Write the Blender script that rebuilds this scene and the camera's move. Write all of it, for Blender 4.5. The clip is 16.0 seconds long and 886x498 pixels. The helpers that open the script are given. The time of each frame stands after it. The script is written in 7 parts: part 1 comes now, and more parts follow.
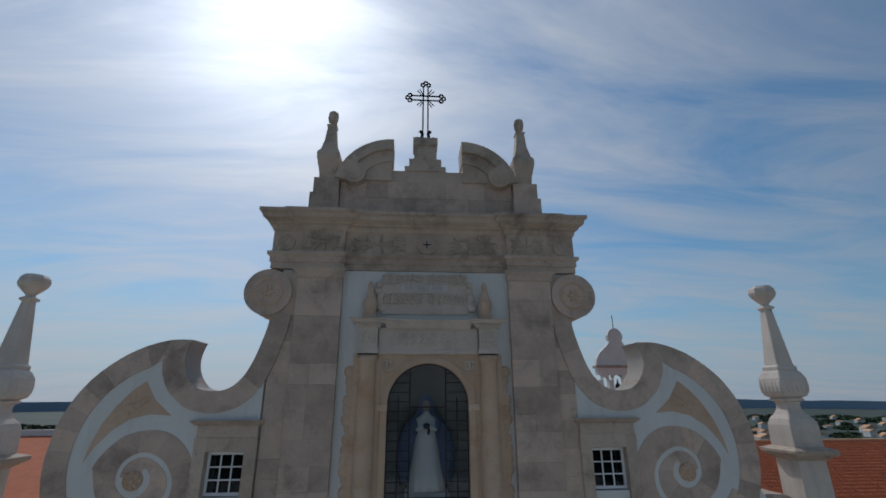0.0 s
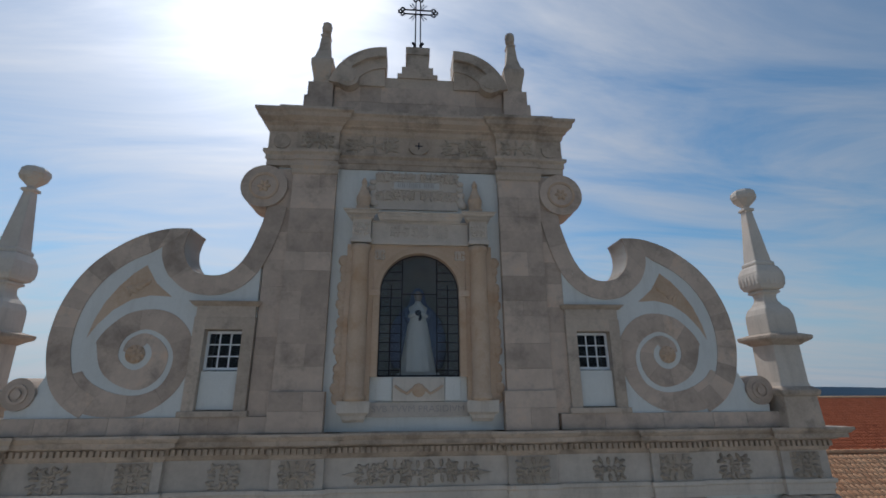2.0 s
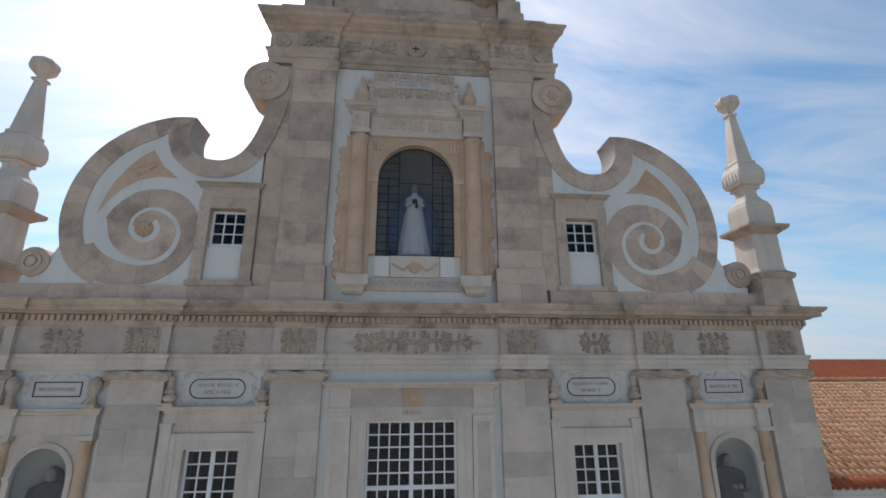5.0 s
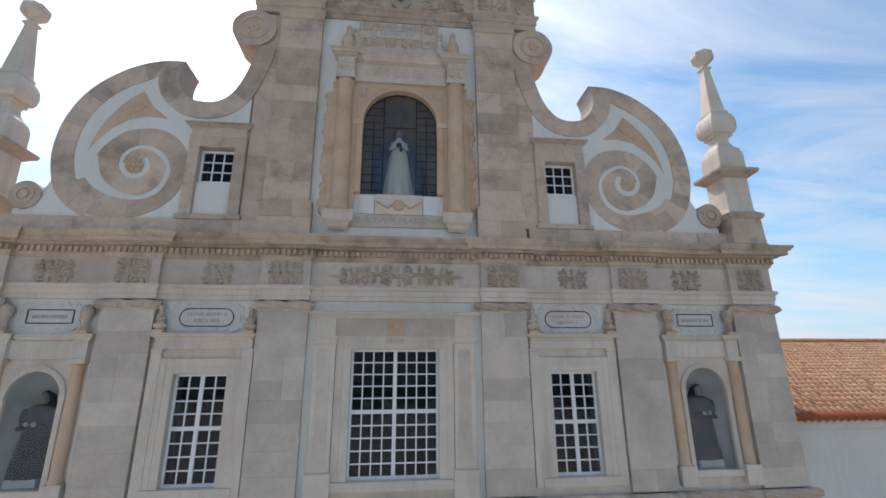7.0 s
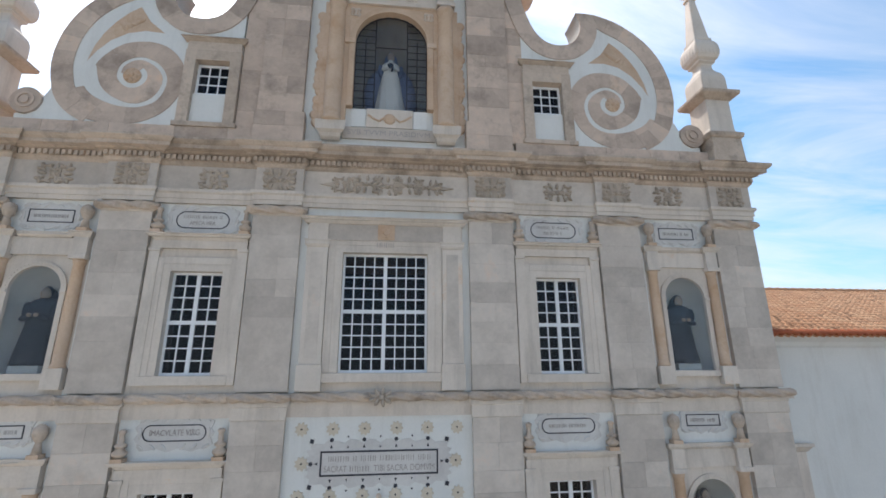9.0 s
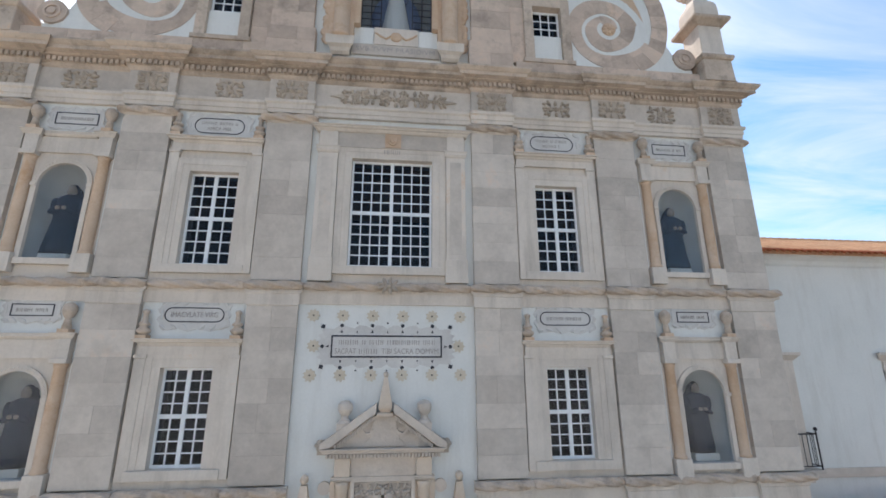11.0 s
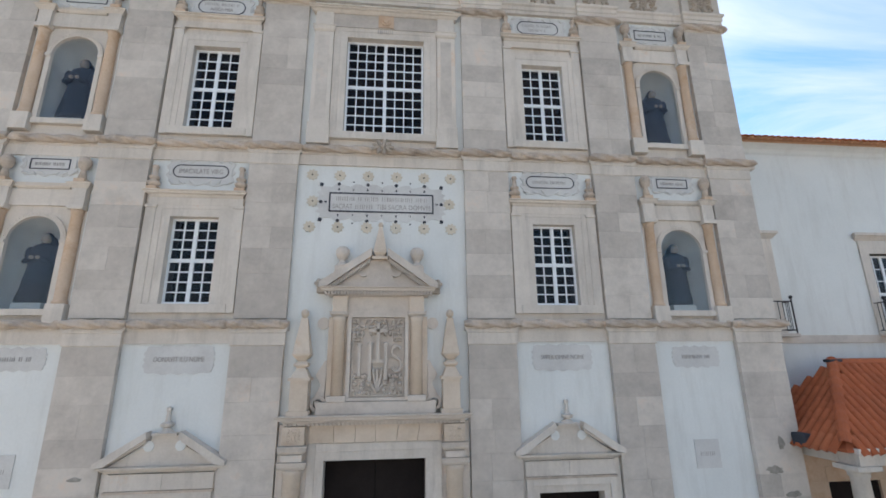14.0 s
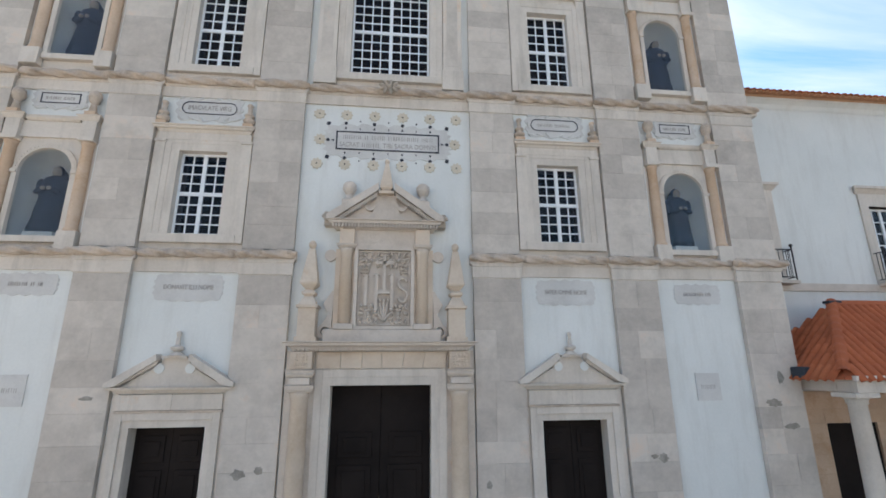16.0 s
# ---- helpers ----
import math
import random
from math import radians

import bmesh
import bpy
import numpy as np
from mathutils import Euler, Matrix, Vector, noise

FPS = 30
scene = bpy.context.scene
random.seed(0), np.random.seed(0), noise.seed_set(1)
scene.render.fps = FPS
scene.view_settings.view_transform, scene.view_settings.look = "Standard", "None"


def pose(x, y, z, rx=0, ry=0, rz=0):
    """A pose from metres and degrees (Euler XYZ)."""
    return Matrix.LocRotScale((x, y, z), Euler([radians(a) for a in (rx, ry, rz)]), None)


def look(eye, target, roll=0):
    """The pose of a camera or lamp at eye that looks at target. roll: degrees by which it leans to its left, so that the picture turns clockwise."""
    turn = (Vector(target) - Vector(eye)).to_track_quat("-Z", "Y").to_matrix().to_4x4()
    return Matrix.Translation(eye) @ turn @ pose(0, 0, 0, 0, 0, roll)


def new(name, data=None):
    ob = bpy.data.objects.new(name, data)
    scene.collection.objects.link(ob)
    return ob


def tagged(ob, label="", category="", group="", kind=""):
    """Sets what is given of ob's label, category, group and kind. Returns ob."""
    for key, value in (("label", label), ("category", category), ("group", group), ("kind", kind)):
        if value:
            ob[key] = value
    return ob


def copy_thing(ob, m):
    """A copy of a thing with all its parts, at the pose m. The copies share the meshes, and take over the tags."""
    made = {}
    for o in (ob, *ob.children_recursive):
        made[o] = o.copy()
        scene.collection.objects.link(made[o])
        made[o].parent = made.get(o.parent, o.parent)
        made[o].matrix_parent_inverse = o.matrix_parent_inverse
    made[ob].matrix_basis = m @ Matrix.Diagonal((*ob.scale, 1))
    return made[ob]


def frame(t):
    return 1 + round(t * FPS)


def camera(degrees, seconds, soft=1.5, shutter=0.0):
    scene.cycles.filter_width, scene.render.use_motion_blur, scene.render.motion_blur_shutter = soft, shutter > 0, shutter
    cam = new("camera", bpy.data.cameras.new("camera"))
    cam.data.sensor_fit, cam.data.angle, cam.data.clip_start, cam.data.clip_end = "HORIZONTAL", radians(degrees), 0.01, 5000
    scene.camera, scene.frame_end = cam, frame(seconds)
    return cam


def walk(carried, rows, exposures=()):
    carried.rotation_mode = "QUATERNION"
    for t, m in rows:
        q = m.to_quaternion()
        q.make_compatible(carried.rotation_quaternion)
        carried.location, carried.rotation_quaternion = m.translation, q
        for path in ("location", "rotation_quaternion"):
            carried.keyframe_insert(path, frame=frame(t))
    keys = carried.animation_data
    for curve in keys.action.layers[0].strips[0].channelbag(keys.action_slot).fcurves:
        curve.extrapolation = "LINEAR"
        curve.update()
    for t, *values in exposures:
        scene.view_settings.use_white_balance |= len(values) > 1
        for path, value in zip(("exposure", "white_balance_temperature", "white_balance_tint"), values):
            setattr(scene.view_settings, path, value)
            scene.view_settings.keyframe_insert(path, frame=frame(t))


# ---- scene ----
cam = camera(89.0, 16.0, soft=1.65)
PATH = [
    (0, (-0.500, -11.281, 20.388), (-0.352, -9.389, 21.021), -0.2),
    (0.5, (-0.574, -11.202, 19.864), (-0.422, -9.302, 20.472), -0.1),
    (1, (-0.553, -11.076, 19.250), (-0.386, -9.174, 19.844), -0.2),
    (1.5, (-0.560, -10.951, 18.560), (-0.368, -9.053, 19.163), 0.0),
    (2, (-0.353, -10.926, 18.091), (-0.188, -9.021, 18.675), -0.3),
    (2.5, (-0.266, -10.931, 17.701), (-0.102, -9.028, 18.294), -0.3),
    (3, (-0.212, -10.890, 17.332), (-0.053, -8.986, 17.923), 0.0),
    (3.5, (-0.111, -10.875, 16.948), (0.031, -8.969, 17.537), 0.0),
    (4, (-0.298, -10.831, 16.545), (-0.132, -8.926, 17.132), -0.1),
    (4.5, (-0.314, -10.735, 16.055), (-0.145, -8.826, 16.626), -0.1),
    (5, (-0.306, -10.667, 15.478), (-0.126, -8.755, 16.035), -0.2),
    (7.5, (0.041, -10.665, 13.603), (0.251, -8.751, 14.145), -0.4),
    (8, (0.104, -10.605, 13.121), (0.311, -8.688, 13.651), -0.2),
    (8.5, (0.129, -10.546, 12.523), (0.341, -8.629, 13.050), -0.3),
    (9, (0.190, -10.488, 11.898), (0.406, -8.570, 12.423), -0.3),
    (11.5, (0.029, -10.418, 8.916), (0.242, -8.499, 9.435), -0.1),
    (12, (-0.048, -10.374, 8.312), (0.167, -8.451, 8.818), -0.2),
    (12.5, (-0.045, -10.378, 7.780), (0.165, -8.452, 8.276), -0.4),
    (13, (0.045, -10.370, 7.294), (0.253, -8.445, 7.793), -0.5),
    (13.5, (0.228, -10.320, 6.803), (0.433, -8.397, 7.310), -0.7),
    (14, (0.379, -10.273, 6.262), (0.582, -8.348, 6.765), -0.6),
    (14.5, (0.400, -10.212, 5.779), (0.601, -8.287, 6.282), -0.5),
    (15, (0.338, -10.159, 5.443), (0.542, -8.235, 5.948), -0.4),
    (15.5, (0.303, -10.108, 5.146), (0.508, -8.183, 5.646), -0.3),
    (16, (0.256, -10.036, 4.837), (0.461, -8.109, 5.332), -0.3),
]
EXPOSURES = [(0, -1.44, 6080, 10), (1, -1.36, 6150, 10), (2, -1.18, 6220, 11), (3.5, -0.83, 6420, 12), (5, -0.46, 6550, 13), (8, -0.02, 6600, 13), (9, 0.13, 6620, 13), (12, 0.3, 6700, 14), (16, 0.48, 6750, 13)]
walk(cam, [(t, look(eye, target, roll)) for t, eye, target, roll in PATH], EXPOSURES)

# ---- sky and sun ----
SUN_EL, SUN_AZ = radians(44), radians(-21.6)
SUN = Vector((math.sin(SUN_AZ) * math.cos(SUN_EL), math.cos(SUN_AZ) * math.cos(SUN_EL), math.sin(SUN_EL)))


def link(tree, a, b):
    tree.links.new(a, b)


def make_world():
    w = bpy.data.worlds.new("sky")
    scene.world = w
    w.use_nodes = True
    t = w.node_tree
    t.nodes.clear()
    n = t.nodes.new
    out, bg, sky = n("ShaderNodeOutputWorld"), n("ShaderNodeBackground"), n("ShaderNodeTexSky")
    sky.sky_type, sky.sun_disc = "NISHITA", False
    sky.sun_elevation, sky.sun_rotation = SUN_EL, SUN_AZ
    sky.dust_density, sky.ozone_density, sky.air_density = 0.25, 2.2, 1.1
    co = n("ShaderNodeTexCoord")
    sep = n("ShaderNodeSeparateXYZ")
    link(t, co.outputs["Generated"], sep.inputs[0])
    up = n("ShaderNodeMath"); up.operation = "ADD"; up.inputs[1].default_value = 0.12
    top = n("ShaderNodeMath"); top.operation = "MAXIMUM"; top.inputs[1].default_value = 0.0
    link(t, sep.outputs["Z"], top.inputs[0]); link(t, top.outputs[0], up.inputs[0])
    flat = n("ShaderNodeVectorMath"); flat.operation = "DIVIDE"
    comb = n("ShaderNodeCombineXYZ")
    for i in range(3):
        link(t, up.outputs[0], comb.inputs[i])
    link(t, co.outputs["Generated"], flat.inputs[0]); link(t, comb.outputs[0], flat.inputs[1])
    mp = n("ShaderNodeMapping"); mp.inputs["Rotation"].default_value = (0, 0, radians(24)); mp.inputs["Scale"].default_value = (1.0, 2.9, 0.0)
    link(t, flat.outputs[0], mp.inputs[0])
    big = n("ShaderNodeTexNoise"); big.inputs["Scale"].default_value = 0.8; big.inputs["Detail"].default_value = 9; big.inputs["Roughness"].default_value = 0.6; big.inputs["Distortion"].default_value = 0.6
    link(t, mp.outputs[0], big.inputs["Vector"])
    dot = n("ShaderNodeVectorMath"); dot.operation = "DOT_PRODUCT"; dot.inputs[1].default_value = SUN
    nrm = n("ShaderNodeVectorMath"); nrm.operation = "NORMALIZE"
    link(t, co.outputs["Generated"], nrm.inputs[0]); link(t, nrm.outputs[0], dot.inputs[0])
    near = n("ShaderNodeMath"); near.operation = "MAXIMUM"; near.inputs[1].default_value = 0.0
    link(t, dot.outputs["Value"], near.inputs[0])
    # the veil of cloud is thicker towards the sun's side of the sky
    p2 = n("ShaderNodeMath"); p2.operation = "POWER"; p2.inputs[1].default_value = 5.0
    link(t, near.outputs[0], p2.inputs[0])
    veil = n("ShaderNodeMath"); veil.operation = "MULTIPLY_ADD"; veil.inputs[1].default_value = 0.28
    link(t, p2.outputs[0], veil.inputs[0]); link(t, big.outputs["Fac"], veil.inputs[2])
    ramp = n("ShaderNodeMapRange"); ramp.inputs["From Min"].default_value = 0.34; ramp.inputs["From Max"].default_value = 0.86; ramp.inputs["To Max"].default_value = 0.95
    link(t, veil.outputs[0], ramp.inputs["Value"])
    # cloud brightness: forward scattering round the sun
    p8 = n("ShaderNodeMath"); p8.operation = "POWER"; p8.inputs[1].default_value = 45.0
    link(t, near.outputs[0], p8.inputs[0])
    glow = n("ShaderNodeMath"); glow.operation = "MULTIPLY_ADD"; glow.inputs[1].default_value = 13.0
    link(t, p8.outputs[0], glow.inputs[0])
    wide = n("ShaderNodeMath"); wide.operation = "MULTIPLY_ADD"; wide.inputs[1].default_value = 4.5; wide.inputs[2].default_value = 6.4
    link(t, p2.outputs[0], wide.inputs[0]); link(t, wide.outputs[0], glow.inputs[2])
    cloud = n("ShaderNodeVectorMath"); cloud.operation = "SCALE"; cloud.inputs[0].default_value = (0.96, 0.985, 1.03)
    link(t, glow.outputs[0], cloud.inputs["Scale"])
    # pale haze low over the horizon, and a clearer blue above
    low = n("ShaderNodeMapRange"); low.inputs["From Min"].default_value = 0.0; low.inputs["From Max"].default_value = 0.32; low.inputs["To Min"].default_value = 0.85; low.inputs["To Max"].default_value = 0.0
    low.interpolation_type = "SMOOTHSTEP"
    link(t, top.outputs[0], low.inputs["Value"])
    deep = n("ShaderNodeHueSaturation"); deep.inputs["Hue"].default_value = 0.49; deep.inputs["Saturation"].default_value = 1.3; deep.inputs["Value"].default_value = 1.25
    link(t, sky.outputs[0], deep.inputs["Color"])
    haze = n("ShaderNodeMix"); haze.data_type = "RGBA"; haze.inputs[7].default_value = (3.7, 5.3, 7.0, 1)
    link(t, low.outputs[0], haze.inputs["Factor"]); link(t, deep.outputs[0], haze.inputs[6])
    mix = n("ShaderNodeMix"); mix.data_type = "RGBA"
    link(t, ramp.outputs[0], mix.inputs["Factor"]); link(t, haze.outputs[2], mix.inputs[6]); link(t, cloud.outputs[0], mix.inputs[7])
    bg.inputs["Strength"].default_value = 0.11
    side = n("ShaderNodeMath"); side.operation = "POWER"; side.inputs[1].default_value = 0.6
    link(t, near.outputs[0], side.inputs[0])
    gain = n("ShaderNodeMath"); gain.operation = "MULTIPLY_ADD"; gain.inputs[1].default_value = 0.65; gain.inputs[2].default_value = 1.0
    link(t, side.outputs[0], gain.inputs[0])
    lit = n("ShaderNodeVectorMath"); lit.operation = "SCALE"
    link(t, mix.outputs[2], lit.inputs[0]); link(t, gain.outputs[0], lit.inputs["Scale"])
    link(t, lit.outputs[0], bg.inputs["Color"]); link(t, bg.outputs[0], out.inputs["Surface"])


make_world()
sun_data = bpy.data.lights.new("sun", "SUN")
sun_data.energy, sun_data.angle, sun_data.color = 4.4, radians(0.6), (1.0, 0.95, 0.87)
sun_lamp = new("sun", sun_data)
sun_lamp.matrix_world = look(SUN * 60, (0, 0, 0))


# ---- materials ----
def material(name, a, b, c=None, rough=0.85, grain=18.0, patch=0.9, bump=0.12, piece=0.0, stain=None, amount=0.0, streak=False, metal=0.0, gloss=0.3, island=0.0):
    """Two colours mixed by patches and grain; c: a third taken by some pieces; stain: a dirt colour in blotches or runs."""
    m = bpy.data.materials.new(name)
    m.use_nodes = True
    t = m.node_tree
    n = t.nodes.new
    bsdf = t.nodes["Principled BSDF"]
    bsdf.inputs["Metallic"].default_value = metal
    bsdf.inputs["Specular IOR Level"].default_value = gloss
    geo = n("ShaderNodeNewGeometry")
    n1, n2 = n("ShaderNodeTexNoise"), n("ShaderNodeTexNoise")
    n1.inputs["Scale"].default_value, n1.inputs["Detail"].default_value, n1.inputs["Roughness"].default_value = patch, 6, 0.6
    n2.inputs["Scale"].default_value, n2.inputs["Detail"].default_value, n2.inputs["Roughness"].default_value = grain, 5, 0.65
    link(t, geo.outputs["Position"], n1.inputs["Vector"]); link(t, geo.outputs["Position"], n2.inputs["Vector"])
    add = n("ShaderNodeMath"); add.operation = "MULTIPLY_ADD"; add.inputs[1].default_value = 0.45
    link(t, n2.outputs["Fac"], add.inputs[0]); link(t, n1.outputs["Fac"], add.inputs[2])
    last = add.outputs[0]
    if piece:
        info = n("ShaderNodeObjectInfo")
        pc = n("ShaderNodeMath"); pc.operation = "MULTIPLY_ADD"; pc.inputs[1].default_value = piece
        link(t, info.outputs["Random"], pc.inputs[0]); link(t, last, pc.inputs[2])
        last = pc.outputs[0]
    if island:
        isl = n("ShaderNodeMath"); isl.operation = "MULTIPLY_ADD"; isl.inputs[1].default_value = island
        link(t, geo.outputs["Random Per Island"], isl.inputs[0]); link(t, last, isl.inputs[2])
        last = isl.outputs[0]
    rng = n("ShaderNodeMapRange")
    rng.inputs["From Min"].default_value, rng.inputs["From Max"].default_value = 0.5, 0.95 + piece + island
    link(t, last, rng.inputs["Value"])
    ramp = n("ShaderNodeValToRGB")
    ramp.color_ramp.elements[0].color, ramp.color_ramp.elements[1].color = (*a, 1), (*b, 1)
    if c:
        e = ramp.color_ramp.elements.new(0.78)
        e.color = (*b, 1)
        ramp.color_ramp.elements[-1].color = (*c, 1)
    link(t, rng.outputs[0], ramp.inputs[0])
    col = ramp.outputs[0]
    if stain:
        mp = n("ShaderNodeMapping")
        mp.inputs["Scale"].default_value = (2.2, 2.2, 0.35) if streak else (1.1, 1.1, 1.1)
        link(t, geo.outputs["Position"], mp.inputs[0])
        n3 = n("ShaderNodeTexNoise")
        n3.inputs["Scale"].default_value, n3.inputs["Detail"].default_value, n3.inputs["Roughness"].default_value = 1.3, 8, 0.7
        link(t, mp.outputs[0], n3.inputs["Vector"])
        sr = n("ShaderNodeMapRange")
        sr.inputs["From Min"].default_value, sr.inputs["From Max"].default_value, sr.inputs["To Max"].default_value = 0.5, 0.72, amount
        link(t, n3.outputs["Fac"], sr.inputs["Value"])
        mx = n("ShaderNodeMix"); mx.data_type = "RGBA"
        mx.inputs[7].default_value = (*stain, 1)
        link(t, sr.outputs[0], mx.inputs["Factor"]); link(t, col, mx.inputs[6])
        col = mx.outputs[2]
    link(t, col, bsdf.inputs["Base Color"])
    rr = n("ShaderNodeMapRange")
    rr.inputs["To Min"].default_value, rr.inputs["To Max"].default_value = max(rough - 0.12, 0.03), min(rough + 0.1, 1)
    link(t, n2.outputs["Fac"], rr.inputs["Value"]); link(t, rr.outputs[0], bsdf.inputs["Roughness"])
    if bump:
        bp = n("ShaderNodeBump")
        bp.inputs["Strength"].default_value, bp.inputs["Distance"].default_value = bump, 0.03
        link(t, n2.outputs["Fac"], bp.inputs["Height"]); link(t, bp.outputs[0], bsdf.inputs["Normal"])
    return m


ASHLAR = material("pale_limestone_ashlar", (0.40, 0.352, 0.31), (0.63, 0.56, 0.495), (0.69, 0.55, 0.45), piece=0.5, stain=(0.33, 0.29, 0.25), amount=0.45, bump=0.25, patch=1.8, grain=9.0)
GABLESTONE = material("weathered_limestone_ashlar", (0.36, 0.285, 0.235), (0.63, 0.50, 0.41), (0.71, 0.52, 0.39), piece=0.6, stain=(0.17, 0.135, 0.112), amount=0.6, bump=0.3, patch=2.0, grain=9.0)
TRIM = material("pale_limestone_trim", (0.53, 0.468, 0.408), (0.68, 0.606, 0.535), (0.67, 0.51, 0.385), piece=0.14, stain=(0.34, 0.30, 0.262), amount=0.5, streak=True, bump=0.2)
PORTAL = material("rosy_limestone_carving", (0.52, 0.445, 0.38), (0.66, 0.575, 0.50), (0.68, 0.525, 0.40), piece=0.15, stain=(0.34, 0.285, 0.24), amount=0.55, bump=0.3)
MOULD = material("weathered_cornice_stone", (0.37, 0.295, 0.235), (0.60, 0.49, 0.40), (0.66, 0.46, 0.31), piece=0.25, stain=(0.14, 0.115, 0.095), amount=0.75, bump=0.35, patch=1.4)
CARVED = material("carved_grey_limestone", (0.37, 0.31, 0.255), (0.55, 0.465, 0.385), piece=0.15, stain=(0.19, 0.16, 0.13), amount=0.6, bump=0.4, grain=26)
WARM = material("ochre_limestone", (0.50, 0.345, 0.235), (0.64, 0.485, 0.365), (0.66, 0.56, 0.475), piece=0.25, stain=(0.44, 0.25, 0.13), amount=0.7, bump=0.3, patch=1.4)
PALEOCHRE = material("pale_ochre_limestone", (0.54, 0.43, 0.33), (0.68, 0.565, 0.46), (0.70, 0.54, 0.40), piece=0.2, stain=(0.42, 0.29, 0.19), amount=0.5, bump=0.25, patch=1.6)
STUCCO = material("white_limewash", (0.64, 0.645, 0.625), (0.74, 0.738, 0.715), stain=(0.53, 0.515, 0.48), amount=0.45, streak=True, bump=0.06, patch=0.5)
INLAY = material("inlaid_grey_stone", (0.53, 0.51, 0.49), (0.66, 0.64, 0.615), stain=(0.44, 0.41, 0.40), amount=0.55, grain=30, bump=0.15)
BUFF = material("inlaid_buff_stone", (0.55, 0.48, 0.38), (0.66, 0.585, 0.48), stain=(0.42, 0.34, 0.25), amount=0.4, grain=30, bump=0.12)
DARK = material("black_marble_inlay", (0.025, 0.025, 0.035), (0.05, 0.05, 0.065), rough=0.5, bump=0.04)
LETTER = material("dark_incised_lettering", (0.31, 0.28, 0.265), (0.42, 0.38, 0.36), bump=0.05)
MORTAR = material("joint_mortar", (0.43, 0.385, 0.335), (0.55, 0.49, 0.43), grain=40, bump=0.2)
PAINT = material("white_painted_wood", (0.74, 0.76, 0.78), (0.82, 0.83, 0.84), rough=0.5, bump=0.03, stain=(0.6, 0.6, 0.58), amount=0.3)
DOORWOOD = material("dark_stained_door_wood", (0.010, 0.0075, 0.007), (0.024, 0.018, 0.016), rough=0.8, grain=30, bump=0.12, gloss=0.12)
IRON = material("black_wrought_iron", (0.02, 0.018, 0.022), (0.045, 0.038, 0.042), rough=0.6, metal=0.3, bump=0.08)
LEAD = material("grey_lead_flashing", (0.03, 0.034, 0.042), (0.06, 0.066, 0.078), rough=0.8, gloss=0.1)
ROOFOLD = material("sun_bleached_roof_tile", (0.50, 0.22, 0.105), (0.68, 0.40, 0.23), (0.76, 0.55, 0.38), piece=0.35, island=0.5, stain=(0.24, 0.11, 0.06), amount=0.5, grain=24, bump=0.2)
ROOFNEW = material("orange_roof_tile", (0.34, 0.085, 0.035), (0.46, 0.13, 0.055), (0.50, 0.18, 0.085), piece=0.25, island=0.3, stain=(0.17, 0.055, 0.03), amount=0.4, grain=24, bump=0.15)
# near-black plaster: the shade of unlit rooms is put into its colour
PLASTER_IN = material("shade_dark_interior_plaster", (0.035, 0.033, 0.031), (0.055, 0.05, 0.046))
NICHE_IN = material("dusty_niche_plaster", (0.46, 0.45, 0.43), (0.60, 0.585, 0.56), stain=(0.32, 0.30, 0.28), amount=0.5)
# niche plaster again, with the deep recess's shade put into its base colour
NICHE_DARK = material("shade_toned_niche_plaster", (0.17, 0.155, 0.14), (0.27, 0.25, 0.225), stain=(0.1, 0.09, 0.08), amount=0.6)
ROBE = material("dark_robed_statue_paint", (0.014, 0.017, 0.028), (0.04, 0.045, 0.066), rough=0.6, grain=10)
STATUE = material("white_and_blue_statue_paint", (0.50, 0.48, 0.46), (0.66, 0.635, 0.60), rough=0.6, grain=8)
FLESH = material("pale_painted_face", (0.25, 0.20, 0.17), (0.34, 0.28, 0.24), rough=0.6, grain=8)
MANTLE = material("slate_blue_statue_paint", (0.09, 0.11, 0.19), (0.15, 0.18, 0.27), rough=0.7, grain=8)
PAVING = material("warm_pale_stone_paving", (0.42, 0.37, 0.30), (0.54, 0.48, 0.39), grain=6, patch=0.4, bump=0.2)
# field greens pulled towards blue, distance haze mixed into the colour
FIELD = material("haze_tinted_dry_fields_and_scrub", (0.03, 0.05, 0.045), (0.075, 0.088, 0.066), patch=0.006, grain=0.04, bump=0.0)
LEAF = material("dark_evergreen_leaves", (0.03, 0.05, 0.025), (0.07, 0.095, 0.045), grain=2, bump=0.0)
HOUSEWALL = material("whitewashed_house_wall", (0.62, 0.61, 0.58), (0.78, 0.77, 0.74), patch=0.3, grain=2)
# pale blue base colour carries the distance haze over the hills
HILL = material("haze_coloured_hills", (0.24, 0.32, 0.42), (0.28, 0.36, 0.46), patch=0.002, grain=0.01, bump=0.0)


